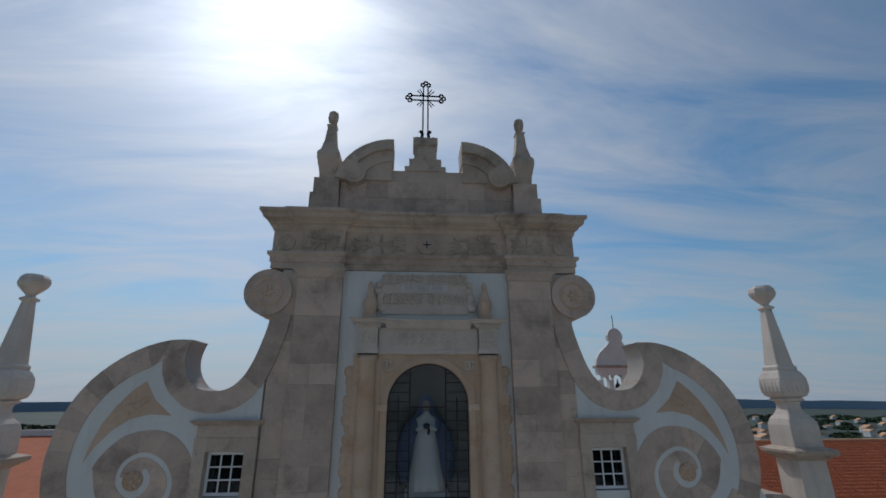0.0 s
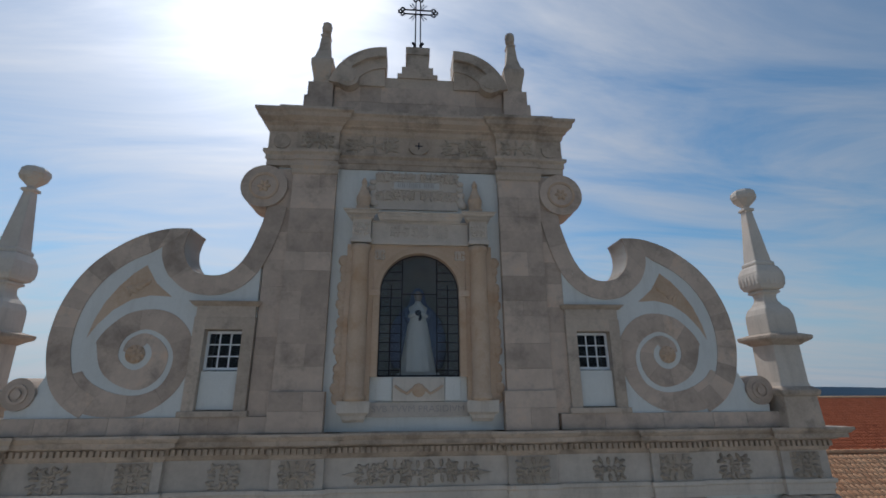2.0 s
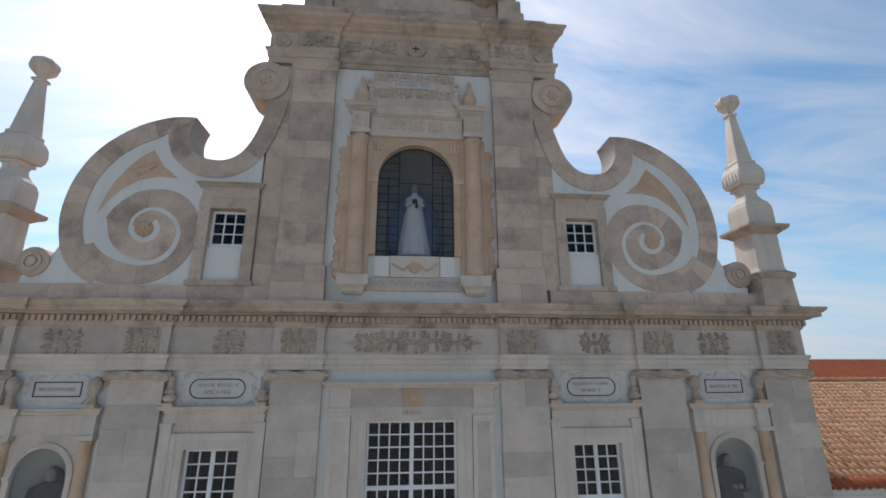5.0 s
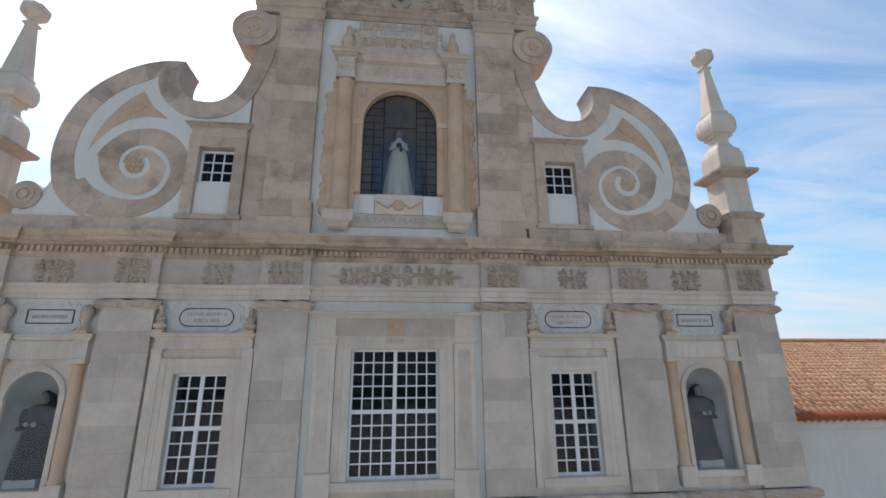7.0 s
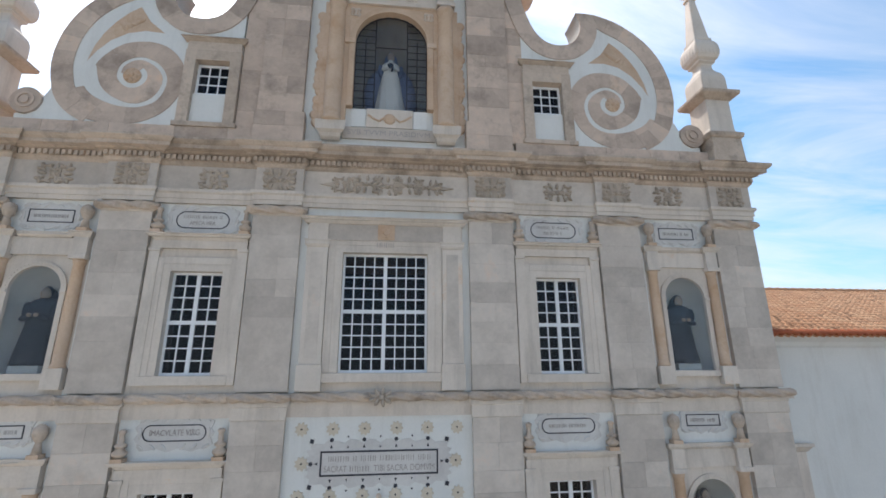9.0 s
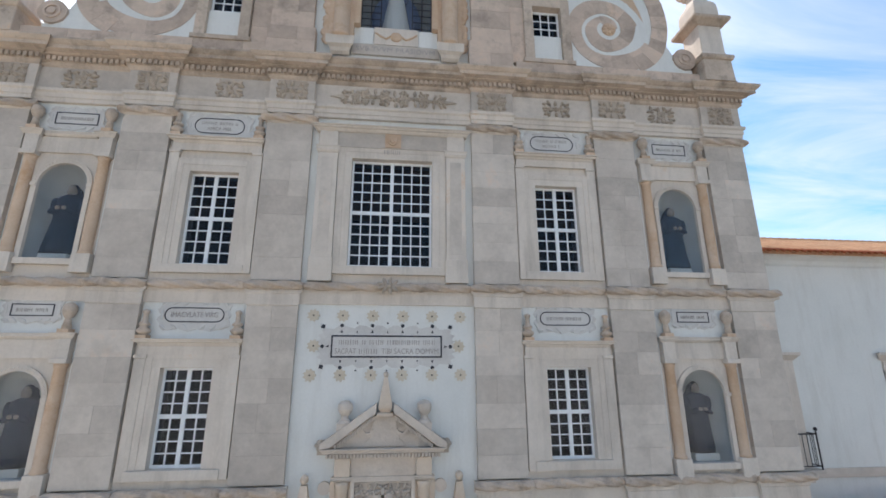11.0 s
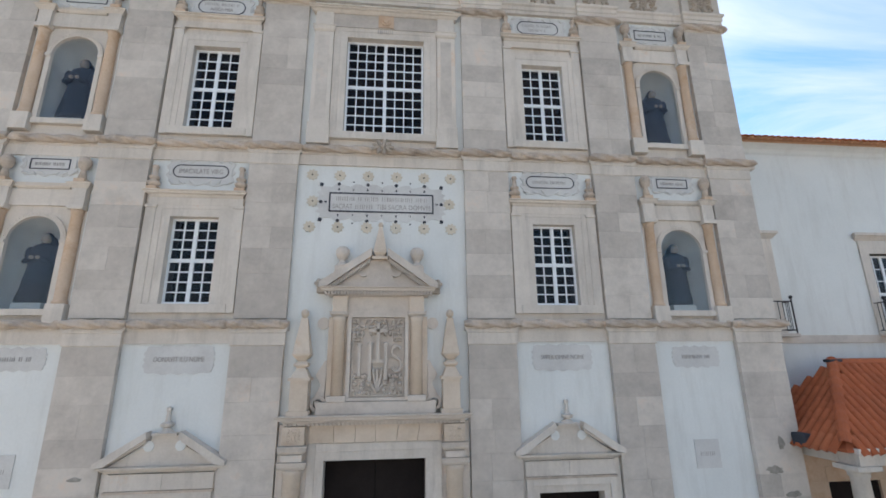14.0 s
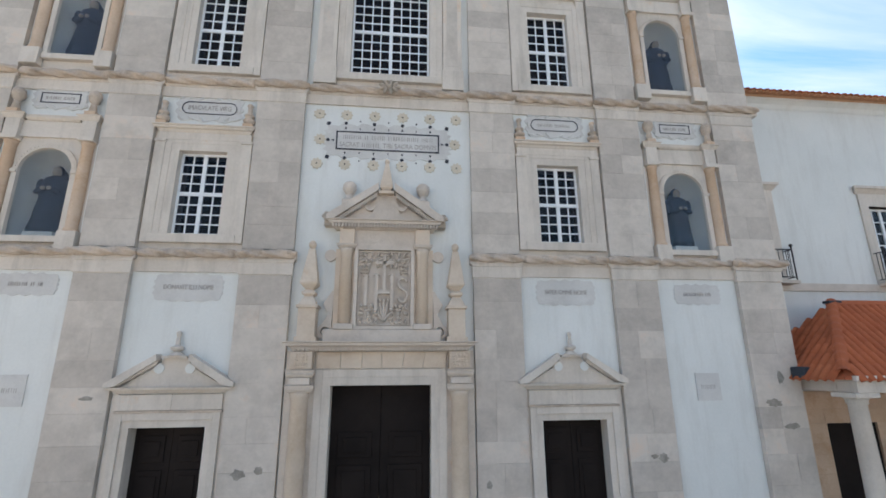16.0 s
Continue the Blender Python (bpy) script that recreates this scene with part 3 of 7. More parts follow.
for x0, x1, yb, proud in runs:
    r = 1 if proud else 0
    bm = bmesh.new()
    mould(bm, x0, x1, yb, ARCH, r, r, 0.3 if proud else 0.1)
    part("architrave", bm, TRIM, ent)
    part("frieze_block", slab(x0, x1, yb, 0.0, 16.03, 16.62), ASHLAR, ent)
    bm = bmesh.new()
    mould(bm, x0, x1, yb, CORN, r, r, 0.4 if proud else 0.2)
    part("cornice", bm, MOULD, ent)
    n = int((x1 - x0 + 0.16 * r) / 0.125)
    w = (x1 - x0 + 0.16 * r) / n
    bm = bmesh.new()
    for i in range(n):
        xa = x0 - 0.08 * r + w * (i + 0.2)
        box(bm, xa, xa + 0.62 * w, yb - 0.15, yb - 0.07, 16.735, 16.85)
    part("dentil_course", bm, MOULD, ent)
    if x1 > 9.5:
        bm = bmesh.new()
        for i in range(5):
            box(bm, x1 + 0.08, x1 + 0.15, yb + 0.12 * i, yb + 0.12 * i + 0.07, 16.735, 16.85)
        part("dentil_course", bm, MOULD, ent)
    cx = (x0 + x1) / 2
    bm = bmesh.new()
    if proud:
        foliage(bm, cx, 16.32, 0.74, 0.52, yb - 0.012, int(cx * 10) + 90, 0.07)
        box(bm, cx - 0.36, cx + 0.36, yb - 0.012, yb + 0.02, 16.06, 16.6)
    elif abs(cx) < 0.1:
        for q in (-1.0, -0.5, 0.0, 0.5, 1.0):
            foliage(bm, q, 16.3 + 0.04 * (abs(q) == 0.5), 0.72, 0.5 - 0.12 * abs(q), yb - 0.01, int(q * 8) + 40, 0.07)
        for s in (-1, 1):
            prism(bm, [(s * 1.25, 16.22), (s * 1.25, 16.36), (s * 1.62, 16.29)], yb - 0.04, yb)
    else:
        foliage(bm, cx + (0.12 if abs(cx) < 5 else -0.1), 16.3, 0.84 if abs(cx) > 5 else 0.7, 0.48, yb - 0.01, int(cx * 10) + 200, 0.07)
    part("carved_relief", bm, CARVED, ent)["kind"] = "stuff"

# ---- windows ----
BAR = {}


def window(name, cx, z0, z1, half, cols, rows, y, label):
    t = thing(name, cx, y, z0, label, "window", kind="structure")
    f = bmesh.new()
    for a, b, c, d in ((cx - half, cx - half + 0.055, z0, z1), (cx + half - 0.055, cx + half, z0, z1), (cx - half + 0.055, cx + half - 0.055, z1 - 0.06, z1), (cx - half + 0.055, cx + half - 0.055, z0, z0 + 0.06)):
        box(f, a, b, y - 0.03, y + 0.05, c, d)
    part("window_frame", f, PAINT, t)
    bars_bm = bmesh.new()
    ix0, ix1, iz0, iz1 = cx - half + 0.055, cx + half - 0.055, z0 + 0.06, z1 - 0.06
    thick, thin = 0.085, 0.028

    def split(lo, hi, groups):
        cells, n = [], sum(groups)
        free = hi - lo - thick * (len(groups) - 1) - thin * (n - len(groups))
        c, at = free / n, lo
        marks = []
        for gi, g in enumerate(groups):
            for i in range(g):
                cells.append((at, at + c))
                at += c
                if i < g - 1:
                    marks.append((at, at + thin, 0))
                    at += thin
            if gi < len(groups) - 1:
                marks.append((at, at + thick, 1))
                at += thick
        return cells, marks
    xs, xm = split(ix0, ix1, cols)
    zs, zm = split(iz0, iz1, rows)
    for a, b, k in xm:
        box(bars_bm, a, b, y - 0.02 - 0.012 * k, y + 0.03, iz0, iz1)
    for a, b, k in zm:
        box(bars_bm, ix0, ix1, y - 0.016 - 0.012 * k, y + 0.026, a, b)
    part("glazing_bars", bars_bm, PAINT, t)
    key = (round(xs[0][1] - xs[0][0], 4), round(zs[0][1] - zs[0][0], 4))
    if key not in BAR:
        g = slab(-key[0] / 2 - 0.004, key[0] / 2 + 0.004, -0.002, 0.002, -key[1] / 2 - 0.004, key[1] / 2 + 0.004)
        me = bpy.data.meshes.new("pane")
        g.to_mesh(me)
        g.free()
        me.materials.append(GLASS)
        BAR[key] = me
    tilt = random.Random(int(cx * 100) + int(z0))
    for a, b in xs:
        for c, d in zs:
            ob = new("pane", BAR[key])
            settle(ob, t)
            ob.location = ((a + b) / 2, y + 0.006, (c + d) / 2)
            ob.rotation_euler = (radians(tilt.uniform(-0.5, 0.5)), 0, radians(tilt.uniform(-0.5, 0.5)))
            ob.visible_shadow = False
    return t


def frame_around(t, cx, half, z0, z1, w, y, mat, sill=True, rebate=0.01):
    """Stone jambs and lintel round an opening, in two steps."""
    for s in (-1, 1):
        a, b = sorted((cx + s * (half - 0.006), cx + s * (half + w)))
        part("jamb", slab(a, b, y, 0.3, z0, z1, 0.006), mat, t)
        a, b = sorted((cx + s * (half + w * 0.55), cx + s * (half + w + 0.03)))
        part("jamb_moulding", slab(a, b, y - rebate, y - 0.001, z0, z1 + w + 0.03, 0.008), mat, t)
    part("lintel", slab(cx - half - w, cx + half + w, y - 0.002, 0.302, z1 - 0.006, z1 + w, 0.006), mat, t)
    part("lintel_moulding", slab(cx - half - w * 0.55, cx + half + w * 0.55, y - rebate, y - 0.001, z1 + w * 0.55, z1 + w + 0.03, 0.008), mat, t)
    if sill:
        part("window_sill", slab(cx - half - w - 0.06, cx + half + w + 0.06, y - 0.05, 0.2, z0 - 0.2, z0 - 0.004, 0.012), TRIM, t)


def cornice_over(t, cx, half, z, y, h=0.16, out=0.16, mat=None, name="cornice"):
    bm = bmesh.new()
    mould(bm, cx - half + out, cx + half - out, y, [(0, z - h), (0.03, z - h + 0.03), (0.05, z - h * 0.55), (out * 0.7, z - h * 0.45), (out * 0.75, z - h * 0.2), (out, z - 0.02), (out, z)], 1, 1, 0.2)
    return part(name, bm, mat or TRIM, t)


n = 0
for cx in (-4.19, 4.19):
    for z0, z1, half, rows, ztop, zc in ((11.84, 14.10, 0.56, (4, 4), 14.95, 15.32), (7.62, 9.60, 0.53, (4, 4), 10.19, 10.71)):
        n += 1
        window("window_%d" % n, cx, z0, z1, half, (2, 2), rows, 0.14, "tall white-barred church window with dark glass panes")
        t = thing("window_surround", cx, -0.1, z0, "pale limestone window surround with side strips and cornice", "window surround", "side window surrounds")
        frame_around(t, cx, half, z0, z1, 0.845 - half, -0.06, TRIM)
        for s in (-1, 1):
            a, b = sorted((cx + s * 0.84, cx + s * 1.06))
            part("side_strip", slab(a, b, -0.085, 0.05, z0 - 0.2, ztop - 0.4, 0.008), TRIM, t)
            part("strip_capital", slab(a - 0.02, b + 0.02, -0.11, 0.05, ztop - 0.4, ztop - 0.33, 0.01), TRIM, t)
        part("frieze_block", slab(cx - 1.03, cx + 1.03, -0.08, 0.05, ztop - 0.33, ztop - 0.15), TRIM, t)
        cornice_over(t, cx, 1.14, ztop, -0.06)
for cx in (0.0,):
    window("window_%d" % 5, cx, 11.88, 14.62, 1.0, (4, 4), (5, 5), 0.14, "large white-barred central church window with dark glass panes")
    t = thing("central_window_surround", 0, -0.15, 11.6, "pale limestone central window surround with pilasters and cornice", "window surround")
    frame_around(t, 0, 1.0, 11.88, 14.62, 0.3, -0.07, TRIM)
    for s in (-1, 1):
        a, b = sorted((s * 1.34, s * 1.82))
        part("pedestal", slab(a - 0.03, b + 0.03, -0.17, 0.05, 11.5, 12.06, 0.01), TRIM, t)
        part("pilaster_shaft", slab(a, b, -0.11, 0.05, 12.06, 14.72, 0.008), TRIM, t)
        part("pilaster_panel", slab(a + 0.1, b - 0.1, -0.116, -0.108, 12.2, 14.6, 0.004), ASHLAR, t)
        cornice_over(t, (a + b) / 2, 0.3, 14.9, -0.11, 0.18, 0.06, name="capital")
        part("frieze_die", slab(a + 0.02, b - 0.02, -0.13, 0.05, 14.9, 15.3), TRIM, t)
    part("frieze_block", slab(-1.36, 1.36, -0.1, 0.05, 14.9, 15.3), ASHLAR, t)
    cornice_over(t, 0, 2.0, 15.44, -0.13, 0.14, 0.14)
    bm = bmesh.new()
    disc(bm, 0, 15.1, 0.13, -0.17, -0.12, 20)
    disc(bm, 0, 15.1, 0.07, -0.2, -0.17, 16, 0.09)
    box(bm, -0.2, 0.2, -0.135, -0.115, 14.92, 15.29)
    part("carved_shield", bm, WARM, t)
    bars(0, -0.125, 14.79, 0.42, 0.12, t, 2, 5)


# ---- tablets with urn finials ----
def wavy(cx, cz, hw, hh, k=44, amp=0.035, n=11):
    pts = []
    for i in range(k):
        a = math.tau * i / k
        c, s = math.cos(a), math.sin(a)
        r = 1 / max(abs(c) ** 6 + abs(s) ** 6, 1e-9) ** (1 / 6)
        pts.append((cx + r * c * hw + amp * math.cos(n * a) * c, cz + r * s * hh + amp * math.cos(n * a) * s))
    return pts


def outline(bm, cx, cz, hw, hh, y, w, round_ends):
    """A thin inlaid line: a stadium or a rectangle."""
    if round_ends:
        def line(h):
            r = hh + h
            return ring_pts(cx + hw - hh, cz, r, -90, 90, 14) + ring_pts(cx - hw + hh, cz, r, 90, 270, 14) + [(cx + hw - hh, cz - r)]
        band(bm, line(0), line(w), y - 0.004, y + 0.004)
    else:
        for a, b, c, d in ((cx - hw, cx + hw, cz + hh - w, cz + hh), (cx - hw, cx + hw, cz - hh, cz - hh + w), (cx - hw, cx - hw + w, cz - hh + w, cz + hh - w), (cx + hw - w, cx + hw, cz - hh + w, cz + hh - w)):
            box(bm, a, b, y - 0.004, y + 0.004, c, d)


def tablet(cx, cz, hw, hh, lw, lh, round_ends, text, y, seed, lines=1):
    t = thing("inscribed_tablet", cx, y, cz - hh, "grey stone scrollwork tablet with a dark outlined inscription on white wall", "tablet", "inscribed tablets")
    bm = bmesh.new()
    prism(bm, wavy(cx, cz, hw, hh), y - 0.018, 0.02)
    rnd = random.Random(seed)
    for sx in (-1, 1):
        for sz in (-1, 1):
            for q in range(3):
                ball(bm, cx + sx * hw * (0.25 + 0.3 * q), y - 0.018, cz + sz * hh * 0.8, 0.09, 0.02, 0.035, tilt=sx * sz * rnd.uniform(10, 50), k=8, j=4)
        ball(bm, cx + sx * hw * 0.9, y - 0.018, cz, 0.04, 0.02, 0.12, k=8, j=4)
    part("scrollwork_panel", bm, INLAY, t)
    bm = bmesh.new()
    outline(bm, cx, cz, lw, lh, y - 0.026, 0.022, round_ends)
    part("inscription_border", bm, DARK, t)
    for i in range(lines):
        zz = cz + (0.075 - 0.15 * i if lines == 2 else 0)
        if text and i == lines - 1:
            letters(text, cx, y - 0.024, zz, 0.17 if lines == 1 else 0.13, t, width=lw * (1.62 if lines == 1 else 1.0))
        else:
            bars(cx, y - 0.024, zz, lw * (1.5 if i == 0 else 0.9), 0.09, t, 3, seed + i)


def urn(cx, z, h, y, slim):
    t = thing("urn_finial", cx, y, z, "small turned limestone finial on a plinth", "finial", "finials beside the tablets")
    bm = bmesh.new()
    box(bm, cx - 0.11, cx + 0.11, y - 0.1, y + 0.1, z, z + 0.12 * h)
    part("plinth", bm, WARM, t)
    bm = bmesh.new()
    if slim:
        lathe(bm, [(0.06, 0.12 * h), (0.13, 0.22 * h), (0.14, 0.3 * h), (0.06, 0.42 * h), (0.11, 0.46 * h), (0.11, 0.52 * h), (0.055, 0.58 * h), (0.05, 0.85 * h), (0.075, 0.9 * h), (0.06, 0.97 * h), (0.01, h)], cx, y, z, 12)
    else:
        lathe(bm, [(0.09, 0.12 * h), (0.06, 0.42 * h), (0.05, 0.46 * h), (0.1, 0.55 * h), (0.135, 0.72 * h), (0.12, 0.88 * h), (0.06, 0.97 * h), (0.01, h)], cx, y, z, 14)
    part("turned_urn", bm, MOULD, t, smooth=True)


TEXT = {(-4.19, 1): "IMACVLATE VIRG", (4.19, 1): None}
for cx in (-4.19, 4.19):
    s = 1 if cx > 0 else -1
    tablet(cx - 0.03, 15.31, 0.78, 0.34, 0.565, 0.185, True, "AMICA MEA" if s < 0 else None, -0.01, 11 + s, 2)
    tablet(cx, 10.71, 0.74, 0.33, 0.6, 0.14, True, TEXT[(cx, 1)], -0.01, 21 + s)
    for d in (-0.95, 0.95):
        urn(cx + d, 14.95, 0.62, -0.12, True)
        urn(cx + d, 10.19, 0.62, -0.12, True)
for cx in (-7.45, 7.45):
    s = 1 if cx > 0 else -1
    tablet(cx, 15.31, 0.63, 0.3, 0.475, 0.155, False, None, -0.01, 31 + s)
    tablet(cx, 10.78, 0.58, 0.27, 0.42, 0.13, False, None, -0.01, 41 + s)
    for d in (-0.8, 0.8):
        urn(cx + d, 14.93, 0.64, -0.14, False)
        urn(cx + d, 10.3, 0.64, -0.14, False)


# ---- statue niches ----
def recess(bm, cx, z0, zs, r, y0, depth):
    """The round back of a niche with a half dome."""
    rows, k = [], 12
    for z in (z0, (z0 + zs) / 2, zs):
        rows.append([(cx + r * math.cos(math.pi * i / k), y0 + depth * math.sin(math.pi * i / k), z) for i in range(k + 1)])
    for j in range(1, 7):
        e = math.pi / 2 * j / 6
        rows.append([(cx + r * math.cos(math.pi * i / k) * math.cos(e), y0 + depth * math.sin(math.pi * i / k) * math.cos(e), zs + r * math.sin(e)) for i in range(k + 1)])
    rows = [[bm.verts.new(p) for p in row] for row in rows]
    for a, b in zip(rows, rows[1:]):
        for i in range(k):
            bm.faces.new((a[i], a[i + 1], b[i + 1], b[i]))
    bm.faces.new(rows[0])
    bmesh.ops.remove_doubles(bm, verts=bm.verts[:], dist=0.0005)


def loft(bm, rows, mat_index=0, folds=0, fold=0.0, k=28):
    """Ellipses (cx, cy, z, rx, ry) joined upwards, with vertical folds that fade towards the top."""
    rings, z0, z1 = [], rows[0][2], rows[-1][2]
    for cx, cy, z, rx, ry in rows:
        f = fold * max(0.0, 1 - 1.3 * (z - z0) / (z1 - z0))
        rings.append([bm.verts.new((cx + rx * (1 + f * math.cos(folds * a + 5 * z)) * math.cos(a), cy + ry * (1 + f * math.cos(folds * a + 5 * z)) * math.sin(a), z)) for a in (math.tau * i / k for i in range(k))])
    made = [bm.faces.new(rings[0][::-1]), bm.faces.new(rings[-1])]
    for a, b in zip(rings, rings[1:]):
        made += [bm.faces.new((a[i], a[(i + 1) % k], b[(i + 1) % k], b[i])) for i in range(k)]
    for f in made:
        f.material_index = mat_index


def lump(bm, cx, cy, cz, rx, ry, rz, tilt, mat_index):
    before = set(bm.faces)
    ball(bm, cx, cy, cz, rx, ry, rz, tilt, 12, 8)
    for f in set(bm.faces) - before:
        f.material_index = mat_index


def draped_statue(cx, y, z, h, mat, label, lean=0.0):
    """One plain robed standing form with a cape, bent arms and a pale head."""
    bm = bmesh.new()
    loft(bm, [(cx + lean * q, y, z + h * q, h * rx, h * ry) for q, rx, ry in ((0, 0.21, 0.13), (0.08, 0.205, 0.13), (0.3, 0.18, 0.12), (0.5, 0.165, 0.11), (0.62, 0.175, 0.11), (0.74, 0.18, 0.1), (0.8, 0.15, 0.085), (0.835, 0.07, 0.06))], 0, 9, 0.13)
    loft(bm, [(cx + lean * q, y + 0.07 * h, z + h * q, h * rx, h * ry) for q, rx, ry in ((0.02, 0.25, 0.07), (0.3, 0.235, 0.08), (0.6, 0.22, 0.09), (0.76, 0.2, 0.08), (0.84, 0.1, 0.06), (0.92, 0.07, 0.05), (0.96, 0.04, 0.03))], 0, 7, 0.08)
    for s in (-1, 1):
        lump(bm, cx + lean * 0.68 + s * 0.16 * h, y - 0.03 * h, z + 0.66 * h, 0.055 * h, 0.06 * h, 0.13 * h, s * 8, 0)
        lump(bm, cx + lean * 0.6 + s * 0.1 * h, y - 0.12 * h, z + 0.58 * h, 0.08 * h, 0.05 * h, 0.04 * h, s * 25, 0)
        lump(bm, cx + lean * 0.6 + s * 0.04 * h, y - 0.16 * h, z + 0.61 * h, 0.03 * h, 0.025 * h, 0.028 * h, 0, 1)
    lump(bm, cx + lean * 0.9, y - 0.03 * h, z + 0.9 * h, 0.058 * h, 0.06 * h, 0.08 * h, 0, 1)
    lump(bm, cx + lean * 0.9, y + 0.005 * h, z + 0.925 * h, 0.065 * h, 0.065 * h, 0.075 * h, 0, 0)
    ob = part("statue", bm, mat, smooth=True)
    ob.data.materials.append(FLESH)
    return tagged(ob, label, "statue", "statues in the niches")


for cx in (-7.45, 7.45):
    for z0, zs, r, ztop in ((11.9, 13.64, 0.53, 14.93), (7.5, 8.99, 0.55, 10.3)):
        t = thing("niche", cx, 0, z0 - 0.3, "arched statue niche framed by ochre columns, glazed in front", "niche", "glazed statue niches")
        bm = bmesh.new()
        recess(bm, cx, z0 + 0.002, zs, r - 0.003, 0.004, 0.7)
        part("recess", bm, NICHE_IN, t, smooth=True)
        bm = bmesh.new()
        band(bm, [(cx + r - 0.007, z0)] + ring_pts(cx, zs, r - 0.007, 0, 180, 24) + [(cx - r + 0.007, z0)], [(cx + r + 0.1, z0)] + ring_pts(cx, zs, r + 0.1, 0, 180, 24) + [(cx - r - 0.1, z0)], -0.05, 0.1)
        part("archivolt", bm, TRIM, t)
        bm = bmesh.new()
        for i in range(25):
            a = radians(180 * i / 24)
            ball(bm, cx + (r + 0.05) * math.cos(a), -0.055, zs + (r + 0.05) * math.sin(a), 0.022, 0.02, 0.022, k=6, j=4)
        part("beading", bm, TRIM, t)["kind"] = "stuff"
        bm = bmesh.new()
        prism(bm, [(cx + r, z0)] + ring_pts(cx, zs, r, 0, 180, 20) + [(cx - r, z0)], 0.03, 0.036)
        g = part("glass_pane", bm, NICHEGLASS, t, "clear reflecting glass")
        g.visible_shadow = False
        for s in (-1, 1):
            x = cx + s * 0.79
            part("pedestal", slab(x - 0.19, x + 0.19, -0.18, 0.0, z0 - 0.32, z0 + 0.1, 0.012), TRIM, t)
            bm = bmesh.new()
            hgt = ztop - 0.62 - z0 - 0.1
            lathe(bm, [(0.14, 0), (0.15, 0.03), (0.135, 0.07), (0.12, 0.1), (0.125, hgt * 0.35), (0.11, hgt - 0.1), (0.125, hgt - 0.09), (0.125, hgt - 0.05), (0.14, hgt)], x, -0.04, z0 + 0.1, 16)
            part("column", bm, WARM, t, smooth=True)
            part("abacus", slab(x - 0.17, x + 0.17, -0.19, 0, ztop - 0.62, ztop - 0.52, 0.012), TRIM, t)
            part("entablature_die", slab(x - 0.15, x + 0.15, -0.15, 0, ztop - 0.52, ztop - 0.12), TRIM, t)
            cornice_over(t, x, 0.26, ztop, -0.14, 0.13, 0.09)
            part("impost", slab(min(cx + s * r, cx + s * (r + 0.12)), max(cx + s * r, cx + s * (r + 0.12)), -0.08, 0.0, zs - 0.06, zs + 0.02, 0.008), TRIM, t)
        part("frieze_block", slab(cx - 0.64, cx + 0.64, -0.06, 0.0, ztop - 0.52, ztop - 0.13), TRIM, t)
        cornice_over(t, cx, 0.58, ztop - 0.004, -0.08, 0.12, 0.04)
        part("niche_sill", slab(cx - r - 0.05, cx + r + 0.05, -0.12, 0.1, z0 - 0.14, z0 - 0.002, 0.012), TRIM, t)
        tagged(part("statue_plinth", slab(cx - 0.3, cx + 0.3, 0.14, 0.5, z0 + 0.002, z0 + 0.16, 0.012), NICHE_IN), "low pale stone block under the statue", "plinth", "statue plinths")
        draped_statue(cx - 0.02, 0.34, z0 + 0.162, 1.72 if r < 0.54 else 1.6, ROBE, "dark-robed standing statue behind niche glass", 0.05)


# ---- central inscription with inlaid flowers ----
t = thing("inscription_panel", 0, -0.01, 9.8, "long grey inscription panel with black inlaid border on white wall", "inscription")
part("panel", slab(-1.24, 1.24, -0.02, 0.02, 9.8, 10.3, 0.004), INLAY, t)
bm = bmesh.new()
outline(bm, 0, 10.05, 1.24, 0.245, -0.024, 0.035, False)
part("inscription_border", bm, DARK, t)
bars(-0.42, -0.024, 10.14, 1.3, 0.12, t, 4, 3)
bars(0.62, -0.024, 10.14, 0.95, 0.12, t, 3, 4)
bars(-0.41, -0.024, 9.94, 0.42, 0.12, t, 4, 6)
letters("TIBI SACRA DOMVM", 0.52, -0.024, 9.94, 0.17, t, width=1.28)
letters("SACRAT", -0.92, -0.024, 9.94, 0.17, t, width=0.46)
bm = bmesh.new()
prism(bm, wavy(0, 10.05, 1.5, 0.44, 80, 0.05, 26), -0.012, 0.02)
part("scrollwork_ground", bm, INLAY, t)


def inlay(name, shape, *args):
    bm = bmesh.new()
    shape(bm, *args)
    part(name, bm, DARK, t)


for q in (-1.02, -0.34, 0.34, 1.02):
    for v in (-1, 1):
        inlay("inlaid_dot", disc, q, 10.05 + v * 0.46, 0.042, -0.018, 0.01, 14)
        inlay("inlaid_point", prism, [(q - 0.03, 10.05 + v * 0.3), (q + 0.03, 10.05 + v * 0.3), (q, 10.05 + v * 0.37)], -0.018, 0.01)
for q in (-0.68, 0.0, 0.68):
    for v in (-1, 1):
        inlay("inlaid_point", prism, [(q - 0.02, 10.05 + v * 0.3), (q + 0.02, 10.05 + v * 0.3), (q, 10.05 + v * 0.35)], -0.018, 0.01)
        inlay("inlaid_dot", disc, q, 10.05 + v * 0.52, 0.018, -0.018, 0.01, 10)
